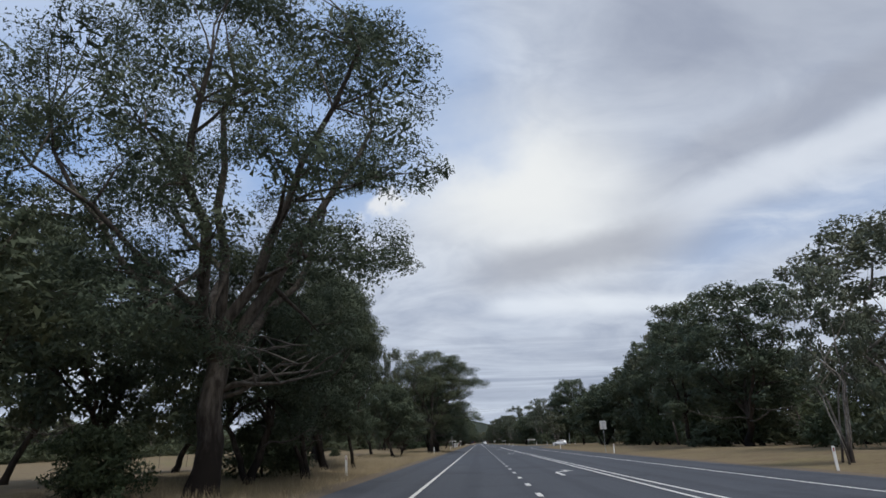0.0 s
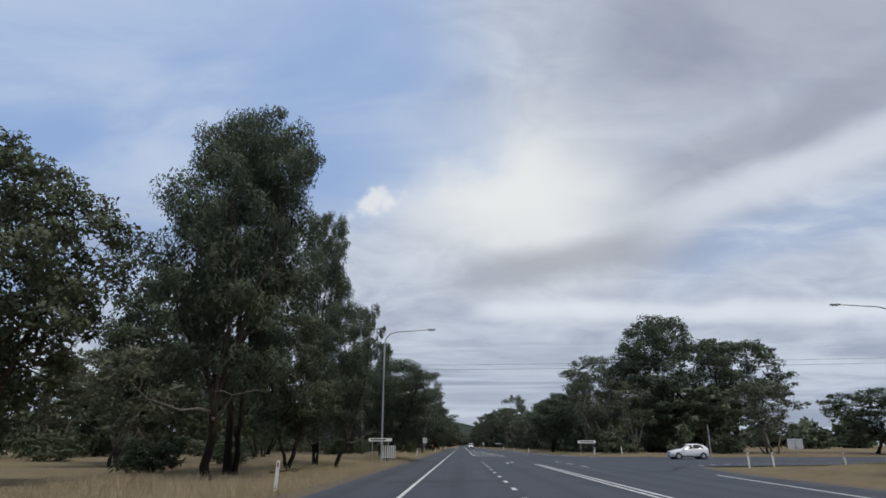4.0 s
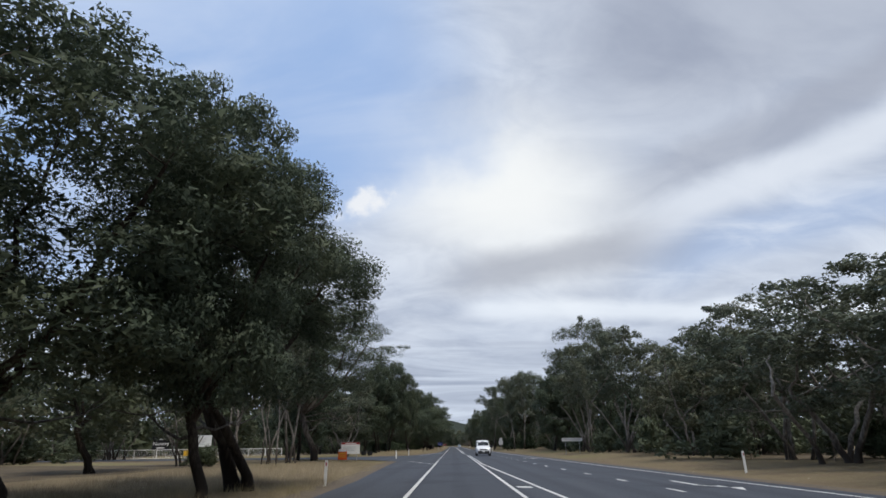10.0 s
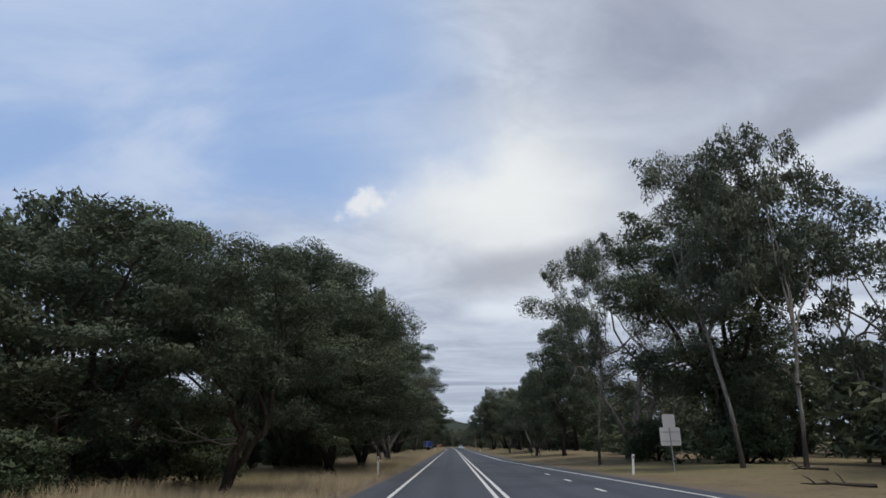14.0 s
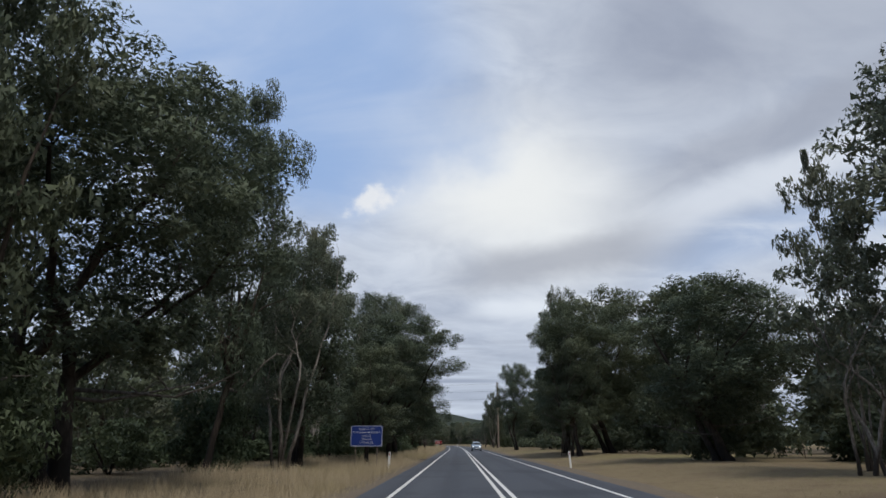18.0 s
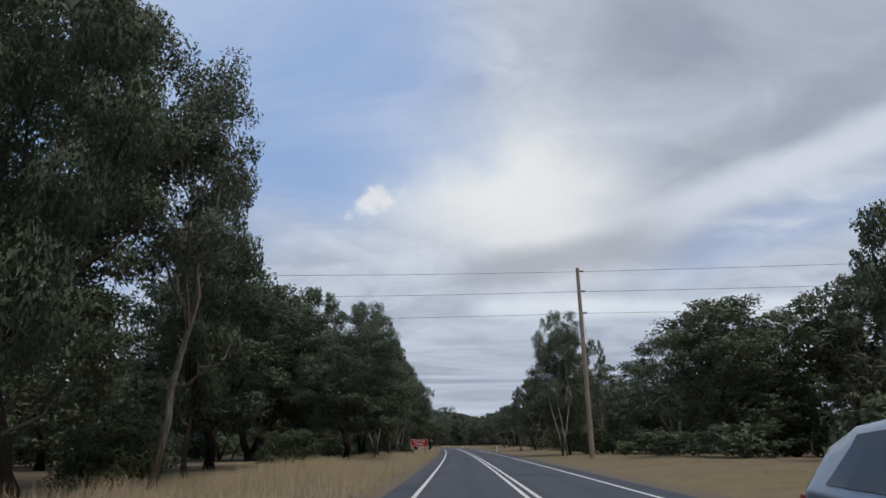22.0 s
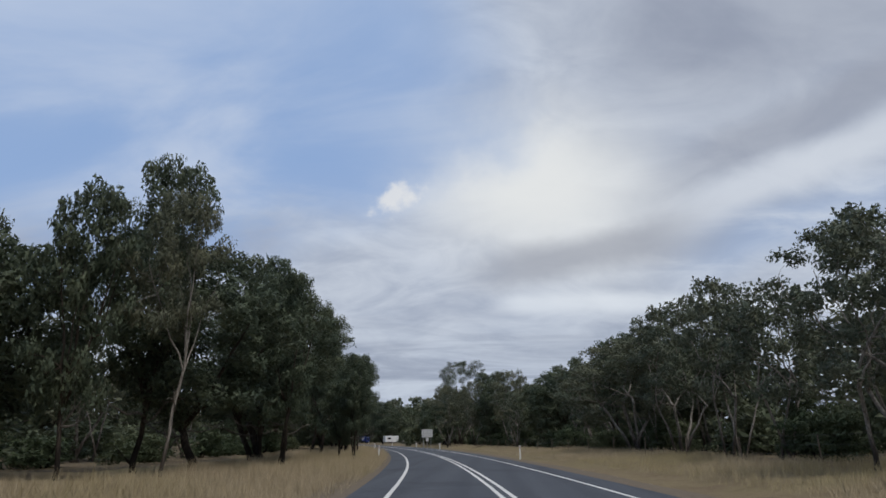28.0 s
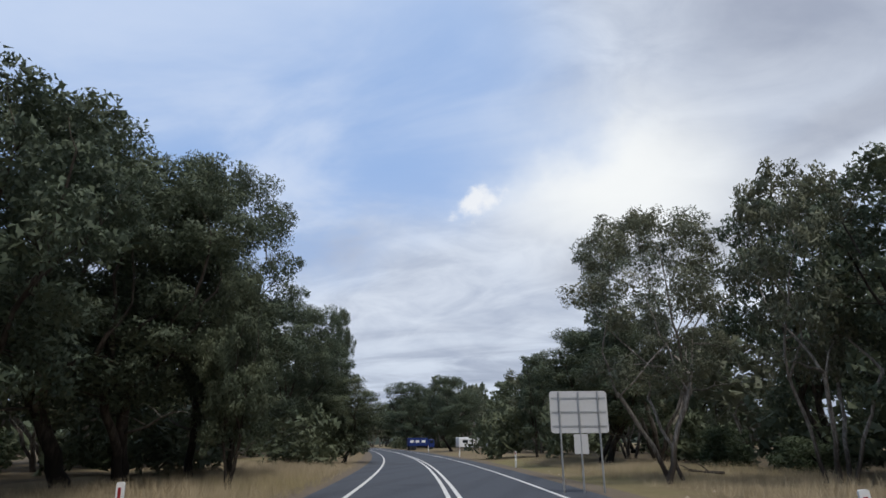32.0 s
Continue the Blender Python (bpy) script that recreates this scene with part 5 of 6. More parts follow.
def grass(name, s0, s1, l0, l1, count, height, label, seed, mat=None):
    rng = np.random.default_rng(seed)
    n = count
    tussock = rng.integers(0, max(1, n // 3), n)
    ss, ll = rng.uniform(s0, s1, n)[tussock] + rng.normal(0, 0.30, n), np.clip(rng.uniform(0, 1, n)[tussock] + rng.normal(0, 0.035, n), 0, 1)
    verts = np.zeros((n, 9, 3))
    for i in range(n):
        a, b = l0(ss[i]), l1(ss[i])
        p = along(ss[i], a + (b - a) * ll[i])
        if (162 < ss[i] < 196 and ll[i] * b > 0 and b > 0) or (355 < ss[i] < 386 and b < 0):
            p = along(140 + 20 * ll[i] if b > 0 else 396.0, a + (b - a) * ll[i])
        verts[i, :, 0], verts[i, :, 1] = p.x, p.y
        verts[i, :, 2] = ground_height(p.x, p.y) - 0.03
    patch = np.array([0.55 + 0.75 * max(0.0, 0.5 + 0.7 * noise.noise(Vector((v[0, 0] * 0.16, v[0, 1] * 0.16, 0))) + 0.5 * noise.noise(Vector((v[0, 0] * 0.6, v[0, 1] * 0.6, 4)))) for v in verts])
    for k in range(3):
        az = rng.uniform(-1.45, 1.45, n)
        h = height * patch * rng.uniform(0.55, 1.15, n)
        w = 0.003 + 0.007 * rng.random(n)
        ox, oy = rng.normal(0, 0.09, n), rng.normal(0, 0.09, n)
        lx, ly = rng.normal(0, 0.42, n) * h, rng.normal(0, 0.42, n) * h
        for j, (e, q) in enumerate(((-1, 0), (1, 0), (0, 1))):
            verts[:, 3 * k + j, 0] += ox + e * w * np.cos(az) + q * lx
            verts[:, 3 * k + j, 1] += oy + e * w * np.sin(az) + q * ly
            verts[:, 3 * k + j, 2] += q * h
    me = bpy.data.meshes.new(name)
    m = n * 3
    me.vertices.add(3 * m)
    me.loops.add(3 * m)
    me.polygons.add(m)
    me.vertices.foreach_set("co", verts.ravel())
    me.loops.foreach_set("vertex_index", np.arange(3 * m))
    me.polygons.foreach_set("loop_start", np.arange(m) * 3)
    me.polygons.foreach_set("loop_total", np.full(m, 3))
    me.materials.append(mat or STRAW)
    me.update()
    me.polygons.foreach_set("use_smooth", np.ones(m, dtype=bool))
    lean = np.stack([rng.normal(0, 0.25, m), rng.normal(0, 0.25, m), np.ones(m)], 1)
    lean /= np.linalg.norm(lean, axis=1)[:, None]
    me.normals_split_custom_set_from_vertices(np.repeat(lean, 3, axis=0))
    return tagged(new(name, me), label, "grass", kind="stuff")


grass("dry_grass", 0, 336, lambda s: SEAL_LEFT(s) - 9.5, lambda s: SEAL_LEFT(s) - 0.55, 54000, 0.40, "tall dry straw grass on the verge under the trees", 1)
grass("dry_grass", 334, 420, lambda s: SEAL_LEFT(s) - 9.0, lambda s: SEAL_LEFT(s) - 1.2, 5000, 0.16, "mown grass round the side road", 6, MOWN)
grass("dry_grass", 398, 900, lambda s: SEAL_LEFT(s) - 8.0, lambda s: SEAL_LEFT(s) - 0.45, 92000, 0.58, "tall dry straw grass along the road edge", 2)
grass("dry_grass", 0, 460, lambda s: SEAL_RIGHT(s) + 1.3, lambda s: SEAL_RIGHT(s) + 11.0, 36000, 0.11, "short dry grass on the wide verge", 3, MOWN)
grass("dry_grass", 745, 905, lambda s: SEAL_RIGHT(s) + 2.6, lambda s: SEAL_RIGHT(s) + 9.5, 26000, 0.42, "tall dry straw grass under the roadside trees", 7)
grass("dry_grass", 460, 920, lambda s: SEAL_RIGHT(s) + 1.3, lambda s: SEAL_RIGHT(s) + 9.0, 36000, 0.12, "short dry grass on the verge", 4, MOWN)

# ---- bushes on the verge ----
for x, y, h, w in ((-23.5, 96, 1.4, 2.4), (-17.5, 150, 2.5, 4.0), (-18.0, 162, 2.6, 4.0), (-19.0, 205, 2.6, 4.4), (-20.5, 217, 2.9, 4.8), (-25.5, 246, 2.5, 4.0), (-20.5, 258, 2.6, 4.4), (-19.5, 292, 2.9, 4.4), (-22.5, 306, 2.6, 4.0), (-19.5, 338, 1.9, 3.2)):
    bush(x, y, h, w)
for x, y, h, w in ((-21.0, 404, 1.9, 3.2), (-16.0, 436, 2.9, 4.4), (-15.5, 449, 3.0, 4.0), (-17.0, 476, 2.6, 4.0), (-18.0, 492, 2.8, 4.0), (-21.0, 522, 2.9, 4.4), (-16.5, 537, 3.0, 4.0), (-16.5, 575, 3.0, 4.0), (-21.5, 590, 2.9, 4.0), (-20.0, 622, 2.2, 3.6), (-20.5, 643, 2.2, 3.6)):
    bush(x, y, h, w)
for x, y, h, w in ((-22.5, 668, 2.1, 3.2), (-19.0, 712, 2.5, 4.0), (-19.5, 727, 1.9, 2.8), (-22.5, 772, 2.2, 3.6), (-23.5, 790, 2.1, 3.6), (-30.5, 820, 2.5, 4.0), (-28.0, 834, 2.6, 4.0), (-31.5, 862, 2.5, 4.0), (-38.5, 878, 2.5, 4.0)):
    bush(x, y, h, w)
for x, y, h, w in ((27, 52, 5.5, 7.0), (26, 66, 5.0, 7.0), (27, 80, 5.5, 7.0), (27, 96, 6.0, 7.0), (26, 110, 5.5, 7.0), (28, 124, 5.0, 6.0), (30, 219, 5.5, 7.0), (26, 232, 6.5, 7.0), (25, 244, 6.5, 7.5), (24, 257, 6.5, 7.5), (25, 270, 6.0, 7.0), (25, 284, 5.2, 6.0), (26, 300, 4.5, 6.0), (26, 318, 4.5, 6.0), (27, 336, 4.0, 5.0), (26, 356, 4.5, 5.0), (25, 378, 4.5, 5.0)):
    bush(x, y, h, w)
for x, y, h, w in ((20, 402, 4.5, 5.0), (21, 420, 4.5, 5.0), (15.5, 447, 4.5, 5.5), (13, 455, 4.0, 5.0), (18, 476, 4.5, 5.0), (19, 500, 4.5, 5.0), (21, 528, 4.0, 5.0), (22, 560, 4.0, 5.0), (11.5, 699, 3.0, 5.2), (22, 660, 4.2, 5.5), (21, 676, 4.5, 5.5), (22, 700, 4.2, 5.5), (20, 722, 4.0, 5.0), (19, 745, 4.0, 5.0), (14, 766, 3.5, 4.5), (12, 786, 3.4, 4.5), (10.5, 806, 3.2, 4.0), (8.5, 828, 3.2, 4.0)):
    bush(x, y, h, w)

for x, y, h, w in ((-11.5, 436, 4.6, 5.5), (-11.0, 449, 4.8, 5.0), (-12.0, 462, 4.4, 5.0), (-12.5, 476, 4.2, 5.0), (-13.5, 492, 4.5, 5.0), (-13.0, 506, 3.6, 5.0), (-12.5, 522, 4.6, 5.5), (-12.0, 537, 4.8, 5.0), (-12.5, 552, 5.0, 5.0)):
    bush(x, y, h, w)
for i in range(9):
    bush(-11.2 + tree_rng.uniform(-1.5, 1.0), 570 + 7 * i, tree_rng.uniform(3.2, 4.8), tree_rng.uniform(5.0, 6.5))
for x, y, h, w in ((-11.2, 221.5, 6.2, 5.2), (-13.5, 9, 3.5, 4.5), (-12.5, 17, 3.0, 4.0), (-11.5, 29, 3.4, 4.5), (-12.5, 36, 2.6, 3.6), (-9.5, 716, 2.2, 3.0), (-14.5, 733, 4.0, 4.5), (-13.0, 652, 3.0, 4.5), (-14.0, 676, 3.2, 4.5), (-13.5, 690, 3.0, 4.0), (-14.5, 704, 3.4, 5.0), (-14.0, 722, 3.2, 4.5), (-15.0, 748, 3.0, 4.5)):
    bush(x, y, h, w)

# low growth under the trees
for s0, s1, step, lat in ((428, 626, 6.5, -15.5), (432, 626, 8.0, -20.0), (784, 905, 7.5, -19.5), (216, 240, 7.5, -17.0), (784, 905, 9.0, 15.5)):
    s = s0
    while s < s1:
        p = along(s + tree_rng.uniform(-2, 2), lat + tree_rng.uniform(-1.5, 1.5))
        bush(p.x, p.y, tree_rng.uniform(1.9, 3.2), tree_rng.uniform(3.8, 5.2))
        s += step

# ---- roadside furniture ----


def post_model():
    t = thing("guide_post", 0, 0, 0, 0, "white roadside guide post with a small red reflector", "guide post", "guide posts along the highway")
    bm = bmesh.new()
    rounded(bm, 0.11, 1.02, 0.035, 0.025, 0.46)
    part("post", bm, WHITE, t)
    bm = bmesh.new()
    box(bm, -0.024, 0.024, -0.026, -0.018, 0.76, 0.90, 0.004)
    part("reflector", bm, RED, t, "red reflector")
    return t


first_post = post_model()
posts = [(-8.0, 31.5), (-7.9, 93), (-7.6, 138.5), (-7.2, 199), (-6.7, 243.2), (-6.9, 282), (-6.6, 317), (-8.05, 363.5), (-8.5, 390.3), (-5.2, 443), (-5.3, 559.6), (12.8, 25.6), (12.8, 67.4), (13.0, 113), (17.4, 160.1), (19.9, 162.0), (22.2, 157.6), (11.4, 241), (11.9, 323.5), (7.3, 441), (5.3, 561.5), (12.0, 284)]
posts2 = [(3.9, 741), (-1.9, 824), (-10.85, 865.3), (-17.7, 897.3), (-26.7, 926.7), (-40.0, 968), (-9.2, 756), (-13.1, 828), (-20.0, 865.5), (17.2, 208), (20.5, 206)]
for i, (x, y) in enumerate(posts + posts2):
    m = pose(x, y, ground_height(x, y), 0, 0, tree_rng.uniform(-6, 6)) @ pose(0, 0, 0, tree_rng.uniform(-2, 2), tree_rng.uniform(-4, 4), 0)
    if i == 0:
        first_post.matrix_basis = m
    else:
        copy_thing(first_post, m)


def sign(name, x, y, turn, w, h, low, mat, label, posts=2, back=False, rim=None, round_by=0.06):
    z = ground_height(x, y)
    t = thing(name, x, y, z, turn, label, "road sign")
    mid = low + h / 2 - z
    bm = bmesh.new()
    rounded(bm, w, h, 0.012, round_by, mid)
    part("panel", bm, mat, t)
    if rim is not None:
        bm = bmesh.new()
        loops = []
        for inset in (0.022, 0.044):
            r, ww, hh = max(0.02, round_by - inset * 0.6), w / 2 - inset, h / 2 - inset
            loops.append([bm.verts.new((cx * (ww - r) + r * math.cos(radians(a0 + 22.5 * i)), -0.0085, mid + cz * (hh - r) + r * math.sin(radians(a0 + 22.5 * i)))) for cx, cz, a0 in ((1, 1, 0), (-1, 1, 90), (-1, -1, 180), (1, -1, 270)) for i in range(5)])
        for i in range(20):
            bm.faces.new((loops[0][i], loops[0][(i + 1) % 20], loops[1][(i + 1) % 20], loops[1][i]))
        part("border", bm, rim, t)
    at = [0.0] if posts == 1 else [w * (-0.34 + 0.68 * i / (posts - 1)) for i in range(posts)]
    for px in at:
        bm = bmesh.new()
        side = -0.036 if back else 0.036
        tube(bm, [(px, side, -0.3), (px, side, mid + h / 2 - 0.03)], [0.03, 0.03], 8)
        part("post", bm, GALV if back else TIMBER if mat in (BLUE, RED) else GALV, t)
    if back:
        for k in range(max(1, int(h / 0.32))):
            zz = mid - h / 2 + h * (k + 0.5) / max(1, int(h / 0.32))
            bm = bmesh.new()
            box(bm, -w / 2 + 0.05, w / 2 - 0.05, -0.020, -0.006, zz - 0.022, zz + 0.022)
            part("rail", bm, GALV, t)
    return t, mid


def bars(t, rows, mat, y=-0.010):
    """Rows of plain bars where the writing is too small to read: (x, z, width, height)."""
    for x, z, w, h in rows:
        bm = bmesh.new()
        box(bm, x - w / 2, x + w / 2, y - 0.003, y, z - h / 2, z + h / 2)
        part("bar", bm, mat, t)


t, mid = sign("town_limit_sign", -7.08, 562.9, 0, 2.0, 1.26, 1.17, BLUE, "blue road sign with white lettering on two timber posts in grass", rim=WHITE, round_by=0.10)
for i, text in enumerate(("PARTS OF", "WAGGA WAGGA", "HAVE", "50km/h", "STREETS")):
    lettering(text, 0.180, WHITE, t, 0, -0.008, mid + 0.42 - 0.205 * i, 1.0, -0.010, 1.28)
t, mid = sign("reduce_speed_sign", -7.05, 707.5, 0, 2.05, 0.86, 1.05, RED, "red road sign with white lettering above long dry grass", rim=WHITE, round_by=0.09)
lettering("REDUCE", 0.30, WHITE, t, 0, -0.008, mid + 0.17, 1.1, -0.004, 1.2)
lettering("SPEED", 0.30, WHITE, t, 0, -0.008, mid - 0.17, 1.1, -0.004, 1.2)
t, mid = sign("speed_limit_sign", -7.95, 229.5, 0, 0.66, 0.80, 1.77, WHITE, "white speed limit sign with a black ring on a single post", posts=1)
bm = bmesh.new()
for r0, r1 in ((0.215, 0.285),):
    n = 32
    ring = [[bm.verts.new((r * math.cos(2 * math.pi * i / n), -0.010, mid + 0.03 + r * math.sin(2 * math.pi * i / n))) for i in range(n)] for r in (r0, r1)]
    for i in range(n):
        bm.faces.new((ring[0][i], ring[0][(i + 1) % n], ring[1][(i + 1) % n], ring[1][i]))
part("ring", bm, BLACK, t, "black ring")
lettering("80", 0.31, BLACK, t, 0, -0.010, mid + 0.03)

t, mid = sign("finger_sign", -8.4, 171.5, 0, 2.0, 0.26, 1.70, WHITE, "white finger board pointing to the side road", round_by=0.04)
bars(t, [(-0.15, mid, 1.3, 0.09)], BLACK)
t, mid = sign("chevron_sign", -7.65, 171.8, 0, 1.05, 1.0, 0.35, WHITE, "small white board with grey bands below a finger board", round_by=0.04)
bars(t, [(-0.42 + 0.17 * i, mid, 0.07, 0.92) for i in range(6)], BLACK)
t, mid = sign("finger_sign", 15.3, 203.5, 0, 2.4, 0.36, 1.60, WHITE, "white direction board on two posts on the verge", round_by=0.04)
bars(t, [(0, mid, 1.8, 0.12)], BLACK)
t, mid = sign("direction_board", 13.1, 373.0, 0, 2.55, 0.42, 1.66, SIGNBACK, "bare metal back of a long direction board", back=True, round_by=0.03)
t, mid = sign("speed_sign_back", 12.6, 71.0, 0, 0.72, 0.9, 2.45, SIGNBACK, "bare metal back of a speed sign", posts=1, back=True)
t, mid = sign("warning_sign_back", 9.35, 441.2, 0, 1.0, 0.86, 1.28, SIGNBACK, "bare metal back of a square warning sign under a smaller plate", posts=1, back=True)
bm = bmesh.new()
rounded(bm, 0.62, 0.62, 0.012, 0.05, mid + 0.74)
part("upper_plate", bm, SIGNBACK, t)
t, mid = sign("town_sign_back", -13.75, 877.0, 11, 1.72, 1.22, 1.66, SIGNBACK, "large bare metal back of a road sign on three posts", posts=3, back=True, round_by=0.09)
bm = bmesh.new()
rounded(bm, 0.42, 0.56, 0.012, 0.03, mid - 0.92, -0.05)
part("lower_plate", bm, SIGNBACK, t)
t, mid = sign("street_sign_back", 39.5, 197.0, -15, 1.7, 1.2, 0.9, SIGNBACK, "pale hat-shaped back of a traffic sign at the junction", posts=1, back=True, round_by=0.12)

# nursery entrance
t, mid = sign("notice_board", -12.55, 360.0, 0, 1.95, 1.15, 0.62, WHITE, "white notice board with a red heading beside the side road", round_by=0.03)
bars(t, [(0, mid + 0.47, 1.94, 0.2)], RED)
bars(t, [(0, mid + 0.47, 1.1, 0.08)], WHITE, -0.014)
bars(t, [(-0.1, mid + 0.1 - 0.17 * i, 1.4 - 0.2 * i, 0.05) for i in range(3)], GALV)
t, mid = sign("sandwich_board", -12.25, 353.5, 4, 0.82, 0.95, 0.18, ORANGE, "orange folding board standing on the verge", round_by=0.03)
bars(t, [(0, mid + 0.36, 0.78, 0.2)], WHITE)
bars(t, [(0, mid + 0.1 - 0.16 * i, 0.6, 0.06) for i in range(3)], YELLOW)
t, mid = sign("farm_board", -39.7, 388.8, 0, 3.05, 1.65, 1.55, WHITE, "large white board with faint lines of writing behind a fence", round_by=0.03)
bars(t, [(-0.3, mid + 0.4 - 0.22 * i, 2.0 - 0.15 * i, 0.06) for i in range(5)], GALV)
sign("farm_board", -36.6, 388.9, 0, 1.35, 0.55, 1.82, WHITE, "small white board behind a fence", round_by=0.03)
t, mid = sign("nursery_sign", -45.6, 388.3, 0, 2.6, 1.9, 1.15, BLACK, "dark board with white script standing behind a fence", round_by=0.05)
lettering("Nursery", 0.72, WHITE, t, 0, -0.010, mid - 0.05)
bars(t, [(0, mid + 0.6, 1.0, 0.12), (0, mid - 0.65, 1.2, 0.16)], WHITE)


def fence_run(name, p, q, height, bays, label):
    d = Vector((q[0] - p[0], q[1] - p[1], 0))
    t = thing(name, p[0], p[1], ground_height(*p), math.degrees(math.atan2(d.y, d.x)), label, "fence")
    step = d.length / bays
    bm = bmesh.new()
    box(bm, -0.05, 0.05, -0.05, 0.05, -0.2, height + 0.06, 0.008)
    post = part("post", bm, WHITE, t)
    for i in range(1, bays + 1):
        child("post", post.data, t, pose(i * step, 0, 0))
    for z in (0.10, height):
        bm = bmesh.new()
        box(bm, 0, d.length, -0.022, 0.022, z - 0.035, z + 0.035)
        part("rail", bm, WHITE, t)
    bm = bmesh.new()
    n = int(d.length / 0.22)
    for i in range(n):
        box(bm, i * 0.22 + 0.08, i * 0.22 + 0.105, -0.012, 0.012, 0.1, height)
    part("mesh_panel", bm, WHITE, t)
    return t


fence_run("white_fence", (-54, 378), (-42.3, 387), 1.25, 5, "white painted picket fence round a yard")
f = fence_run("white_fence", (-42.3, 387), (-29, 394.5), 1.25, 6, "white painted mesh fence beside the side road")
bm = bmesh.new()
rounded(bm, 2.1, 0.72, 0.01, 0.05, 0.72, -0.05)
ob = part("banner", bm, YELLOW, f, "yellow banner tied to the fence")
ob.matrix_basis = pose(1.8, 0, 0)
bm = bmesh.new()
tube(bm, [(0, 0, -0.3), (0, 0, 4.4)], [0.035, 0.03], 8)
t = thing("aerial_mast", -43.9, 389, 0, 0, "thin steel mast with a short cross arm", "mast")
part("mast", bm, GALV, t)
bm = bmesh.new()
box(bm, -0.55, 0.55, -0.02, 0.02, 4.28, 4.34)
part("cross_arm", bm, GALV, t)
for x, y in ((-15.4, 390.6), (-14.4, 390.2)):
    bm = bmesh.new()
    tube(bm, [(0, 0, 0), (0, 0, 0.05), (0, 0, 0.62), (0, 0, 0.68), (0, 0, 0.66)], [0.30, 0.33, 0.42, 0.44, 0.38], 16)
    t = thing("planter_tub", x, y, ground_height(x, y), 0, "dark round tub standing under a tree", "tub", "tubs under the tree")
    part("tub", bm, RUBBER, t)
bm = bmesh.new()
tube(bm, [(0, 0, 0), (0, 0, 0.32), (0, 0, 0.30)], [0.15, 0.20, 0.17], 12)
t = thing("bucket", -16.9, 362.3, ground_height(-16.9, 362.3), 0, "black bucket with a thin stake on mown grass", "bucket")
part("pail", bm, RUBBER, t)
bm = bmesh.new()
tube(bm, [(0, 0, 0), (0.02, 0, 0.75)], [0.018, 0.012], 6)
part("stake", bm, WHITE, t)

# ---- poles, lamps and wires ----


def street_lamp(x, y, turn, label):
    t = thing("street_lamp", x, y, ground_height(x, y), turn, label, "street lamp", "street lamps at the junction")
    bm = bmesh.new()
    tube(bm, [(0, 0, -0.3), (0, 0, 0.6), (0, 0, 10.6)], [0.12, 0.105, 0.065], 10)
    part("column", bm, GALV, t)
    bm = bmesh.new()
    tube(bm, [(0, 0, 10.5), (0.12, 0, 11.1), (0.5, 0, 11.55), (1.2, 0, 11.75), (4.2, 0, 11.95)], [0.065, 0.06, 0.055, 0.05, 0.04], 8)
    part("outreach_arm", bm, GALV, t)
    bm = bmesh.new()
    box(bm, 4.1, 4.85, -0.14, 0.14, 11.88, 12.03, 0.04)
    lantern = part("lantern", bm, GALV, t)
    bm = bmesh.new()
    box(bm, 4.3, 4.75, -0.10, 0.10, 11.85, 11.885, 0.01)
    part("lens", bm, LAMP, lantern)


street_lamp(-8.7, 175, 0, "tall galvanised street lamp reaching over the highway")
street_lamp(32.5, 165, 180, "tall galvanised street lamp at the side road")
bm = bmesh.new()
tube(bm, [(0, 0, -0.3), (0, 0, 3.45)], [0.06, 0.055], 8)
t = thing("bare_post", 24.9, 186, 0, 0, "bare grey steel post at the junction", "post")
part("post", bm, GALV, t)


def power_pole(x, y, height, levels, label):
    t = thing("power_pole", x, y, ground_height(x, y), 0, label, "power pole")
    bm = bmesh.new()
    tube(bm, [(0, 0, -0.4), (0, 0, height * 0.35), (0, 0, height * 0.7), (0, 0, height)], [0.235, 0.205, 0.175, 0.15], 12)
    part("pole", bm, POLEWOOD, t)
    for z in levels:
        bm = bmesh.new()
        tube(bm, [(-0.12, 0, z), (0.55, 0, z)], [0.045, 0.03], 8)
        for q in range(4):
            tube(bm, [(0.20 + 0.09 * q, 0, z), (0.25 + 0.09 * q, 0, z)], [0.085, 0.085], 8)
        part("insulator", bm, BLACK, t)
    bm = bmesh.new()
    tube(bm, [(0.16, -0.12, height * 0.74), (0.30, -0.2, height * 0.60)], [0.012, 0.012], 5)
    part("earth_wire", bm, WIRE, t)
    return t


def span_wire(a, b, sag):
    n = 24
    pts = []
    for i in range(n + 1):
        q = i / n
        p = Vector(a).lerp(Vector(b), q)
        pts.append(p - Vector((0, 0, sag * 4 * q * (1 - q))))
    bm = bmesh.new()
    tube(bm, pts, [0.017] * (n + 1), 5)
    me = bpy.data.meshes.new("overhead_wire")
    bm.to_mesh(me)
    bm.free()
    me.materials.append(WIRE)
    tagged(new("overhead_wire", me), "thin dark overhead wire crossing the highway", "wire", "overhead wires")


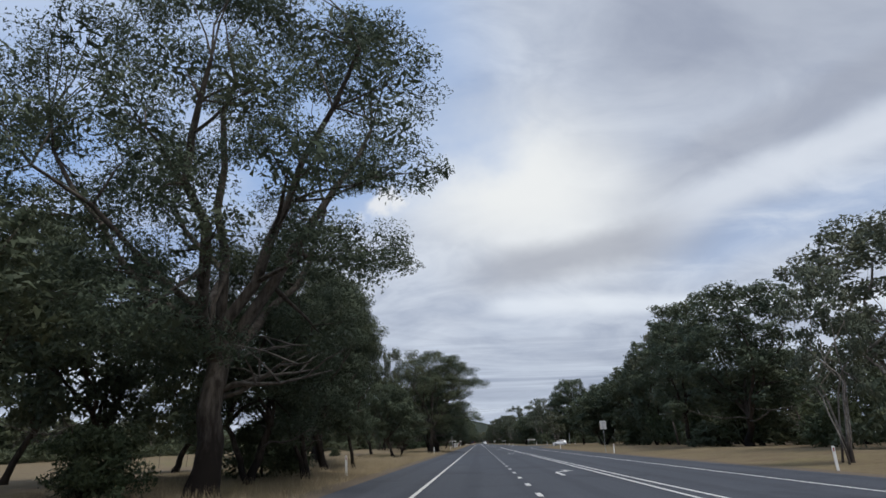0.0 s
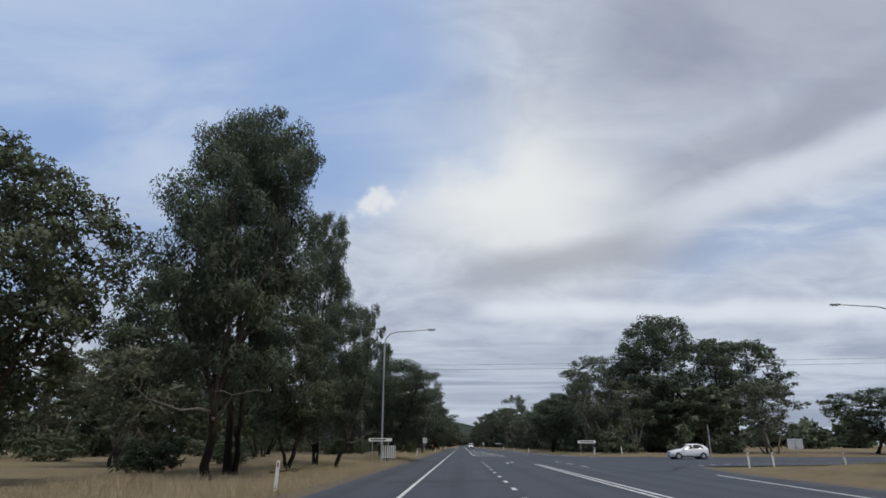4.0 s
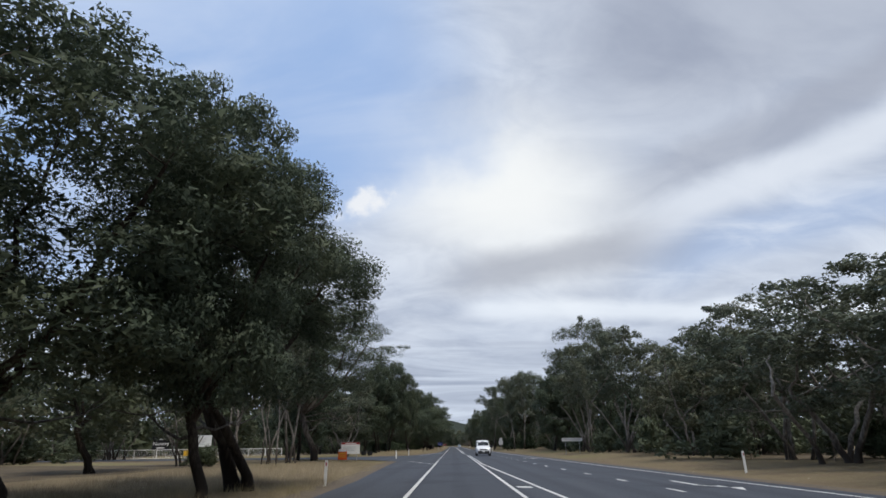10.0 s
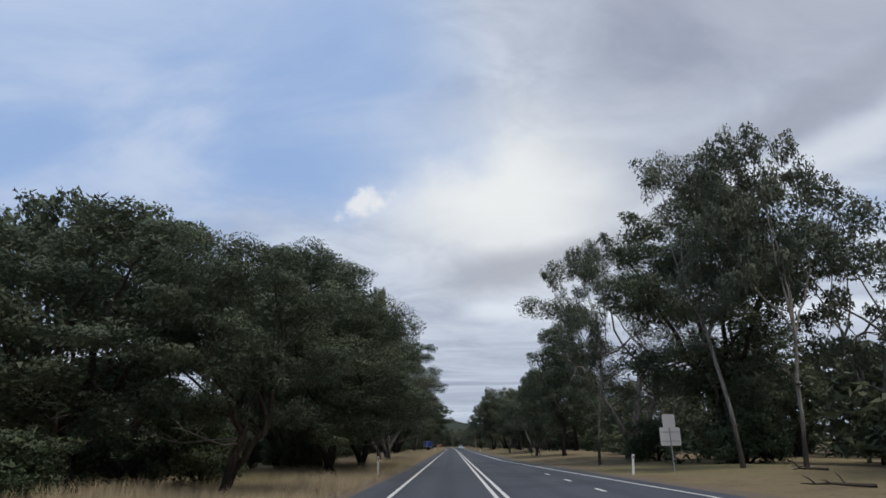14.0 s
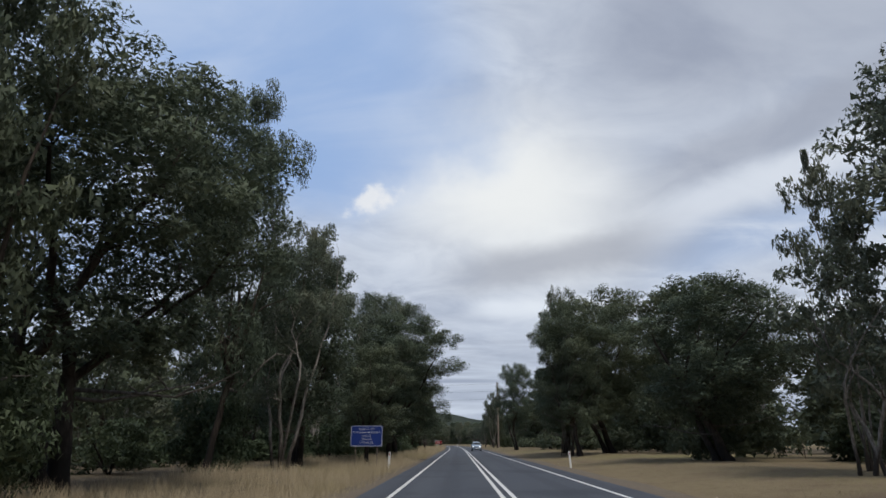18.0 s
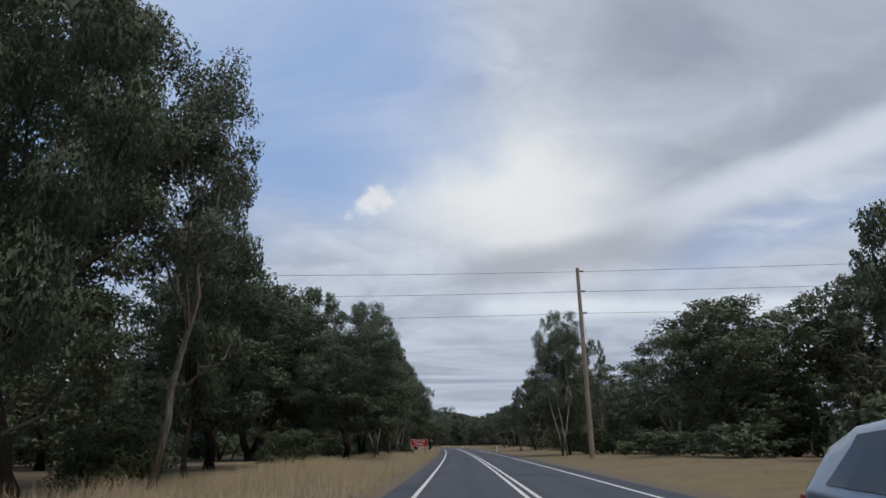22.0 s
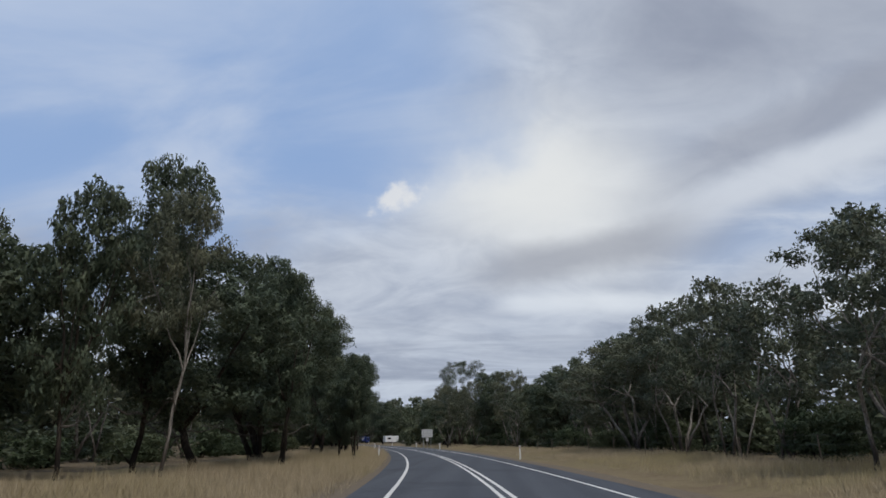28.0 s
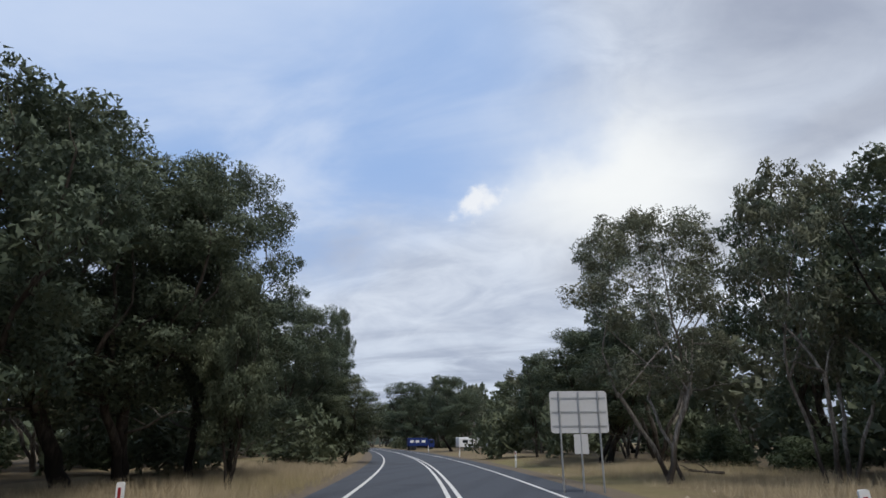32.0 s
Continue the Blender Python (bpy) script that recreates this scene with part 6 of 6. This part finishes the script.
power_pole(8.75, 684.3, 16.2, (15.9, 14.05, 12.1), "tall weathered timber power pole beside the verge")
for z in (15.95, 14.1, 12.15):
    span_wire((8.6, 684.3, z), (-95, 668, z - 0.2), 1.2)
    span_wire((9.2, 684.3, z), (120, 671, z - 0.2), 0.7)
power_pole(-95, 668, 16.2, (15.9, 14.05, 12.1), "timber power pole in the paddock")
power_pole(120, 671, 16.2, (15.9, 14.05, 12.1), "timber power pole behind the wood")
power_pole(75, 190, 12.0, (11.6,), "timber power pole by the side road")
power_pole(-46, 199, 12.0, (11.6,), "timber power pole behind the trees")
for dz in (0, 0.6):
    span_wire((75.1, 190, 11.6 - dz), (-45.9, 199, 11.6 - dz), 0.5)


def wire_fence(points, label):
    """Posts with three strands of wire along a line of (s, lat) places."""
    run = [along(s, l) for s, l in points]
    t = thing("wire_fence", run[0].x, run[0].y, 0, 0, label, "fence")
    base = Vector((run[0].x, run[0].y, 0))
    bm = bmesh.new()
    tube(bm, [(0, 0, -0.3), (0, 0, 1.05)], [0.030, 0.026], 6)
    me = None
    ends = []
    for p, q in zip(run, run[1:]):
        n = max(1, round((q - p).length / 5.0))
        for i in range(n):
            w = p.lerp(q, i / n)
            z = ground_height(w.x, w.y)
            ends.append(Vector((w.x, w.y, z)) - base)
            if me is None:
                first = part("post", bm, TIMBER, t)
                first.matrix_basis = Matrix.Translation(ends[-1])
                me = first.data
            else:
                child("post", me, t, Matrix.Translation(ends[-1]) @ pose(0, 0, 0, tree_rng.uniform(-4, 4), tree_rng.uniform(-4, 4), 0))
    for h in (0.35, 0.7, 1.05):
        bm = bmesh.new()
        tube(bm, [e + Vector((0, 0, h)) for e in ends], [0.004] * len(ends), 4)
        part("strand", bm, WIRE, t)


wire_fence([(215, 21.5), (300, 20.5), (420, 18.5)], "old post and wire fence in front of the wood")
wire_fence([(470, 20), (560, 21), (660, 20), (740, 14), (800, 12.5), (880, 12.0)], "old post and wire fence along the wide verge")
wire_fence([(40, -27), (110, -28), (135, -27)], "old post and wire fence round the paddock")


# ---- dead wood ----


def bare_tree(x, y, height, seed, label):
    R = random.Random(seed)
    t = thing("dead_tree", x, y, ground_height(x, y) - 0.05, 0, label, "tree")

    def grow(bm, at, way, length, girth, depth):
        mid = at + way * length * 0.5 + Vector((R.uniform(-1, 1), R.uniform(-1, 1), 0.3)) * length * 0.07
        end = at + way * length
        tube(bm, [at, mid, end], [girth, girth * 0.82, girth * 0.6], 7 if depth < 2 else 4)
        if depth < 5:
            for k in range(R.choice((2, 3))):
                turn = Vector((R.uniform(-1, 1), R.uniform(-1, 1), R.uniform(-0.2, 0.6)))
                grow(bm, at + way * length * R.uniform(0.7, 1.0), (way + turn * 0.62).normalized(), length * R.uniform(0.6, 0.78), girth * 0.56, depth + 1)

    bm = bmesh.new()
    trunk = height * 0.34
    tube(bm, [(0, 0, -0.3), (0.05, 0, trunk * 0.5), (0.1, 0.1, trunk)], [0.30, 0.23, 0.19], 10)
    part("trunk", bm, BARK_PALE, t)
    for k in range(4):
        a = 6.28 * k / 4 + R.uniform(-0.4, 0.4)
        bm = bmesh.new()
        grow(bm, Vector((0.1, 0.1, trunk - 0.15)), Vector((math.cos(a) * 0.5, math.sin(a) * 0.5, 1.0)).normalized(), height * 0.24, 0.11, 1)
        part("limb", bm, BARK_PALE, t)


bare_tree(25.0, 647.0, 16.0, 3, "dead gum tree with bare pale branches")


def fallen_branch(x, y, length, turn, seed):
    R = random.Random(seed)
    t = thing("fallen_branch", x, y, ground_height(x, y), turn, "grey fallen branch lying in dry grass", "branch", "fallen branches on the verge")
    bm = bmesh.new()
    pts = [Vector((length * (k / 5 - 0.5), 0.10 * R.uniform(-1, 1), 0.09 + 0.10 * k / 5 * R.random())) for k in range(6)]
    tube(bm, pts, [0.07, 0.062, 0.055, 0.045, 0.033, 0.018], 6)
    part("stem", bm, BARK_PALE, t)
    for k in (2, 3, 4):
        bm = bmesh.new()
        tip = pts[k] + Vector((R.uniform(0.2, 0.6), R.choice((-1, 1)) * R.uniform(0.2, 0.6), R.uniform(0.05, 0.4)))
        tube(bm, [pts[k], pts[k].lerp(tip, 0.5) + Vector((0, 0, 0.04)), tip], [0.03, 0.022, 0.01], 5)
        part("twig", bm, BARK_PALE, t)


for i, (s, lat, length) in enumerate(((62, -13.5, 2.2), (150, -10.5, 1.6), (247, -10.0, 2.4), (296, -11.0, 1.8), (430, 10.5, 2.0), (436, 13.0, 1.5), (520, -8.5, 1.7), (612, -6.8, 1.3), (628, 12.5, 1.6), (696, -9.5, 2.3), (742, -10.0, 1.8), (866, 9.5, 2.2), (872, 11.5, 1.6), (884, 10.5, 2.0))):
    p = along(s, lat)
    fallen_branch(p.x, p.y, length, 37 * i, i)

# loose stones and bark on the shoulders
rng = np.random.default_rng(5)
stones, faces = [], []
for i in range(2600):
    s = rng.uniform(0, 900)
    left = rng.random() < 0.6
    lat = SEAL_LEFT(s) - abs(rng.normal(0.6, 0.9)) if left else SEAL_RIGHT(s) + abs(rng.normal(0.6, 0.9))
    p = along(s, lat)
    z = ground_height(p.x, p.y)
    r = 0.02 + 0.05 * rng.random() ** 3
    a = rng.uniform(0, 6.28)
    o = len(stones)
    for k in range(4):
        q = a + k * 1.571 + rng.normal(0, 0.25)
        stones.append((p.x + r * 1.4 * math.cos(q), p.y + r * math.sin(q), z - 0.01))
    stones.append((p.x + r * 0.2, p.y, z + r * 0.8))
    faces += [(o + k, o + (k + 1) % 4, o + 4) for k in range(4)]
tagged(new("loose_stones", mesh_from("loose_stones", stones, faces, STONE)), "small pale stones and bark scattered along the shoulders", "stones", kind="stuff")


# farm gate in the fence
p = along(738, 26.0)
t = thing("farm_gate", p.x, p.y, ground_height(p.x, p.y), 12, "galvanised tube farm gate in a paddock fence", "gate")
for gx in (-1.7, 1.7):
    bm = bmesh.new()
    tube(bm, [(gx, 0, -0.2), (gx, 0, 1.3)], [0.07, 0.06], 8)
    part("gate_post", bm, TIMBER, t)
for gz in (0.2, 0.42, 0.64, 0.86, 1.1):
    bm = bmesh.new()
    tube(bm, [(-1.6, 0, gz), (1.6, 0, gz)], [0.024, 0.024], 7)
    part("rail", bm, GALV, t)
for gx in (-1.6, 0.0, 1.6):
    bm = bmesh.new()
    tube(bm, [(gx, 0.03, 0.18), (gx, 0.03, 1.12)], [0.024, 0.024], 7)
    part("stile", bm, GALV, t)

# ---- vehicles ----


def wheel(t, x, y, r, wide):
    side = 1 if x > 0 else -1
    bm = bmesh.new()
    w = wide / 2
    tube(bm, [(-w, 0, 0), (-w * 0.8, 0, 0), (w * 0.8, 0, 0), (w, 0, 0)], [r * 0.9, r, r, r * 0.9], 24)
    tyre = part("tyre", bm, RUBBER, t)
    tyre.matrix_basis = pose(x, y, r)
    bm = bmesh.new()
    tube(bm, [(side * w * 0.7, 0, 0), (side * (w + 0.012), 0, 0)], [r * 0.66, r * 0.60], 20)
    part("rim", bm, GALV, tyre, "grey metal rim")


def curve_of(points):
    return lambda y: float(np.interp(y, [p[0] for p in points], [p[1] for p in points]))


def vehicle(name, x, y, turn, paint, label, category, half, sill, belt, top, crown, glass, wheels, wheel_r, lamp_z, van=False, lit=False):
    """half, sill, belt, top, crown: curves along the car of its half width, lower edge, waist, roof line and half width of the roof; nose at -y.
    glass: where windscreen and rear window begin and end, and the ends of the side windows."""
    t = thing(name, x, y, max(0.0, ground_height(x, y)) if abs(x) > 14 else 0.002, turn, label, category)
    F = [curve_of(c) for c in (half, sill, belt, top, crown)]
    y0, y1 = half[0][0], half[-1][0]
    ys = sorted({round(v, 3) for c in (half, sill, belt, top, crown) for v, _ in c} | {round(v, 3) for v in np.linspace(y0, y1, 19)})

    def ring(q):
        w, s, b, h, c = (f(q) for f in F)
        side = [(0.86 * w, s), (0.97 * w, s + 0.10), (w, s + 0.45 * (b - s)), (0.985 * w, b - 0.05), (0.955 * w, b), (c + 0.30 * (0.95 * w - c), b + 0.66 * (h - b)), (c, h - 0.05 * (h - b) - 0.01), (0.90 * c, h + 0.008), (0.5 * c, h + 0.024), (0, h + 0.03)]
        return [(-px, q, pz) for px, pz in side] + [(px, q, pz) for px, pz in side[-2::-1]]

    bm = bmesh.new()
    rows = [[bm.verts.new(p) for p in ring(q)] for q in ys]
    n = len(rows[0])
    for a, b in zip(rows, rows[1:]):
        for i in range(n):
            bm.faces.new((a[i], a[(i + 1) % n], b[(i + 1) % n], b[i]))
    bm.faces.new(rows[0][::-1])
    bm.faces.new(rows[-1])
    bmesh.ops.recalc_face_normals(bm, faces=bm.faces)
    for f in bm.faces:
        f.smooth = True
    body = part("body", bm, paint, t)

    def patch(name, grid, mat, label=""):
        bm = bmesh.new()
        v = [[bm.verts.new(p) for p in row] for row in grid]
        for a, b in zip(v, v[1:]):
            for i in range(len(a) - 1):
                bm.faces.new((a[i], a[i + 1], b[i + 1], b[i]))
        bmesh.ops.recalc_face_normals(bm, faces=bm.faces)
        return part(name, bm, mat, t, label)

    def roof_at(q, u):
        h, c = F[3](q), F[4](q)
        return (u * c, q, h + 0.012 + 0.03 * (1 - abs(u)))

    (w0, w1), (r0, r1), (s0, s1) = glass
    patch("windscreen", [[roof_at(w0 + (w1 - w0) * i / 5, u) for u in (-0.92, -0.5, 0, 0.5, 0.92)] for i in range(6)], GLASS, "dark tinted glass")
    patch("rear_window", [[roof_at(r0 + (r1 - r0) * i / 4, u) for u in (-0.86, -0.4, 0.4, 0.86)] for i in range(5)], GLASS, "dark tinted glass")
    doors = ((s0, -0.02 + (s0 + s1) / 2), ((s0 + s1) / 2 + 0.06, s1)) if not van else ((s0, s0 + 1.05),)
    for s in (-1, 1):
        for k, (a, b) in enumerate(doors):
            rows = []
            for q in (0.10, 0.4, 0.66, 0.86):
                lo = a + (w1 - w0) * 0.92 * q if k == 0 else a
                hi = b - 0.30 * q if k == len(doors) - 1 and not van else b
                line = []
                for e in range(5):
                    yy = lo + (hi - lo) * e / 4
                    w, z0, h, c = 0.955 * F[0](yy), F[2](yy), F[3](yy), F[4](yy)
                    wm = c + 0.30 * (w - c) * 0.98
                    px = w + (wm - w) * q / 0.66 if q <= 0.66 else wm + (c - wm) * (q - 0.66) / 0.34
                    line.append((s * (px + 0.012), yy, z0 + (h - z0) * q))
                rows.append(line)
            patch("side_window", rows, GLASS, "dark tinted glass")
        bm = bmesh.new()
        mx = F[0](s0) + 0.06
        box(bm, s * mx - 0.10, s * mx + 0.10, s0 + 0.12, s0 + 0.24, F[2](s0) + 0.0, F[2](s0) + (0.26 if van else 0.15), 0.035)
        part("mirror", bm, BUMPER if van else paint, t)
        front = y0 + 0.14
        hx = 0.80 * F[0](front)
        bm = bmesh.new()
        box(bm, s * hx - 0.13, s * hx + 0.12, front - 0.05, front + 0.16, lamp_z - 0.05, lamp_z + 0.07, 0.04)
        part("headlight", bm, HEADLIGHT if lit else LAMP, t)
        bm = bmesh.new()
        bx = 0.88 * F[0](y1 - 0.1)
        box(bm, s * bx - 0.09, s * bx + 0.09, y1 - 0.17, y1 - 0.015, lamp_z, lamp_z + (0.5 if van else 0.26), 0.035)
        part("tail_light", bm, TAIL, t)
        for wy in wheels:
            w = F[0](wy)
            bm = bmesh.new()
            tube(bm, [(s * (w - 0.20), wy, wheel_r), (s * (w + 0.006), wy, wheel_r)], [wheel_r * 1.15, wheel_r * 1.15], 24)
            part("wheel_arch", bm, BLACK, t)
            wheel(t, s * (w - 0.085), wy, wheel_r, 0.2)
        bm = bmesh.new()
        box(bm, s * (F[0](0.2) - 0.02) - 0.012, s * (F[0](0.2) - 0.02) + 0.030, wheels[0] + wheel_r * 1.2, wheels[1] - wheel_r * 1.2, F[1](0) + 0.0, F[1](0) + 0.09, 0.01)
        part("sill_strip", bm, BUMPER, t)
    w = F[0](y0 + 0.08)
    bm = bmesh.new()
    box(bm, -w * 0.98, w * 0.98, y0 - 0.03, y0 + 0.24, F[1](y0 + 0.3) + 0.02, lamp_z - (0.16 if van else 0.30), 0.07)
    part("bumper", bm, BUMPER if van else paint, t)
    bm = bmesh.new()
    box(bm, -w * 0.62, w * 0.62, y0 - 0.012, y0 + 0.08, lamp_z - 0.10, lamp_z + 0.03, 0.02)
    part("grille", bm, BLACK, t)
    bm = bmesh.new()
    box(bm, -w * 0.55, w * 0.55, y0 - 0.036, y0 - 0.02, F[1](y0 + 0.3) + 0.05, F[1](y0 + 0.3) + 0.13, 0.005)
    part("air_intake", bm, BLACK, t)
    bm = bmesh.new()
    pz = lamp_z - (0.26 if van else 0.24)
    box(bm, -0.19, 0.19, y0 - 0.055, y0 - 0.035, pz - 0.05, pz + 0.05, 0.005)
    part("number_plate", bm, WHITE, t, "plain pale number plate")
    if van:
        for ry in (-0.3, 0.8, 1.9):
            bm = bmesh.new()
            z, c = F[3](ry), F[4](ry)
            tube(bm, [(-c, ry, z + 0.14), (c, ry, z + 0.14)], [0.028, 0.028], 6)
            for s in (-1, 1):
                tube(bm, [(s * c * 0.9, ry, z - 0.02), (s * c * 0.9, ry, z + 0.14)], [0.025, 0.025], 6)
            part("roof_rack", bm, BLACK, t)
    return t


HATCH = dict(
    half=((-1.95, 0.58), (-1.84, 0.72), (-1.5, 0.82), (-0.5, 0.85), (1.2, 0.85), (1.7, 0.81), (1.88, 0.73), (1.96, 0.60)),
    sill=((-1.95, 0.36), (-1.75, 0.22), (1.65, 0.22), (1.96, 0.40)),
    belt=((-1.95, 0.58), (-1.84, 0.68), (-1.4, 0.82), (-0.8, 0.93), (1.2, 1.00), (1.75, 1.02), (1.96, 0.88)),
    top=((-1.95, 0.60), (-1.84, 0.72), (-1.4, 0.88), (-0.95, 0.97), (-0.2, 1.36), (0.15, 1.46), (0.8, 1.47), (1.35, 1.40), (1.60, 1.28), (1.86, 1.06), (1.96, 0.90)),
    crown=((-1.95, 0.46), (-1.4, 0.68), (-0.95, 0.70), (-0.2, 0.58), (0.8, 0.55), (1.4, 0.55), (1.86, 0.64), (1.96, 0.50)),
    glass=((-0.90, -0.22), (1.50, 1.84), (-0.85, 1.45)),
)
vehicle("hatchback", 21.6, 183.5, -88, CARWHITE, "white hatchback waiting at the mouth of the side road", "car", wheels=(-1.22, 1.27), wheel_r=0.31, lamp_z=0.66, **HATCH)
VAN = dict(
    half=((-2.20, 0.62), (-2.10, 0.78), (-1.85, 0.90), (-1.4, 0.95), (2.2, 0.95), (2.45, 0.88)),
    sill=((-2.20, 0.42), (-2.0, 0.24), (2.2, 0.24), (2.45, 0.34)),
    belt=((-2.20, 0.72), (-2.05, 0.88), (-1.5, 1.06), (-1.0, 1.10), (2.45, 1.12)),
    top=((-2.20, 0.74), (-2.05, 0.94), (-1.62, 1.12), (-1.42, 1.22), (-0.75, 1.72), (-0.40, 1.86), (0.6, 1.92), (2.2, 1.92), (2.45, 1.80)),
    crown=((-2.20, 0.50), (-1.62, 0.76), (-1.42, 0.78), (-0.75, 0.72), (0.6, 0.74), (2.2, 0.76), (2.45, 0.68)),
    glass=((-1.40, -0.68), (2.42, 2.45), (-1.30, 1.9)),
)
vehicle("van", 2.15, 378.0, 0, CARWHITE, "white delivery van with roof racks on the highway", "van", wheels=(-1.40, 1.50), wheel_r=0.33, lamp_z=0.80, van=True, lit=True, **VAN)
SEDAN = dict(HATCH, top=((-1.95, 0.60), (-1.84, 0.74), (-1.4, 0.92), (-0.95, 1.01), (-0.2, 1.40), (0.15, 1.52), (0.8, 1.54), (1.35, 1.48), (1.60, 1.36), (1.86, 1.10), (1.96, 0.92)))
vehicle("sedan", 1.75, 634.9, 0, CARSILVER, "blue-grey car in the oncoming lane", "car", wheels=(-1.22, 1.27), wheel_r=0.33, lamp_z=0.70, lit=True, **SEDAN)
vehicle("parked_car", -31.0, 984.0, 18, CARWHITE, "white car parked off the bend", "car", wheels=(-1.22, 1.27), wheel_r=0.31, lamp_z=0.66, **HATCH)

# camper trailer, beside the parked car
t = thing("caravan", -36.5, 989.0, 0, 30, "white caravan parked under the trees", "caravan")
bm = bmesh.new()
box(bm, -2.4, 2.4, -1.1, 1.1, 0.5, 2.5, 0.14)
part("body", bm, CARWHITE, t)
bm = bmesh.new()
box(bm, -1.6, -0.4, -1.12, -1.09, 1.4, 2.0, 0.01)
part("window", bm, GLASS, t)
bm = bmesh.new()
box(bm, 0.6, 1.3, -1.12, -1.09, 0.6, 2.2, 0.01)
part("door", bm, WHITE, t)
bm = bmesh.new()
box(bm, 2.4, 3.6, -0.06, 0.06, 0.45, 0.55)
part("drawbar", bm, GALV, t)
bm = bmesh.new()
tube(bm, [(0, -1.12, 0.33), (0, -0.92, 0.33)], [0.33, 0.33], 18)
tube(bm, [(0, 0.92, 0.33), (0, 1.12, 0.33)], [0.33, 0.33], 18)
part("axle_wheels", bm, RUBBER, t)

t = thing("truck", -47.0, 990.0, 0, 24, "bright blue lorry standing at the roadside", "truck")
bm = bmesh.new()
box(bm, -4.2, 2.2, -1.2, 1.2, 1.05, 3.1, 0.06)
load = part("load_box", bm, CARBLUE, t)
for bx in (-3.0, -1.2, 0.8):
    bm = bmesh.new()
    box(bm, bx - 0.6, bx + 0.6, -1.225, -1.204, 1.9, 2.5, 0.005)
    part("panel", bm, WHITE, load, "white panel")
bm = bmesh.new()
box(bm, 2.4, 4.4, -1.15, 1.15, 0.6, 2.75, 0.16)
cab = part("cab", bm, CARBLUE, t)
bm = bmesh.new()
box(bm, 2.9, 4.0, -1.17, -1.14, 1.7, 2.45, 0.01)
part("window", bm, GLASS, cab)
bm = bmesh.new()
box(bm, -4.2, 4.2, -0.5, 0.5, 0.75, 1.05)
part("chassis", bm, BLACK, t)
for wx in (-3.2, -2.0, 3.4):
    bm = bmesh.new()
    tube(bm, [(wx, -1.15, 0.5), (wx, -0.8, 0.5)], [0.5, 0.5], 18)
    tube(bm, [(wx, 0.8, 0.5), (wx, 1.15, 0.5)], [0.5, 0.5], 18)
    part("wheel", bm, RUBBER, t)
t.scale = (0.66, 0.8, 0.8)
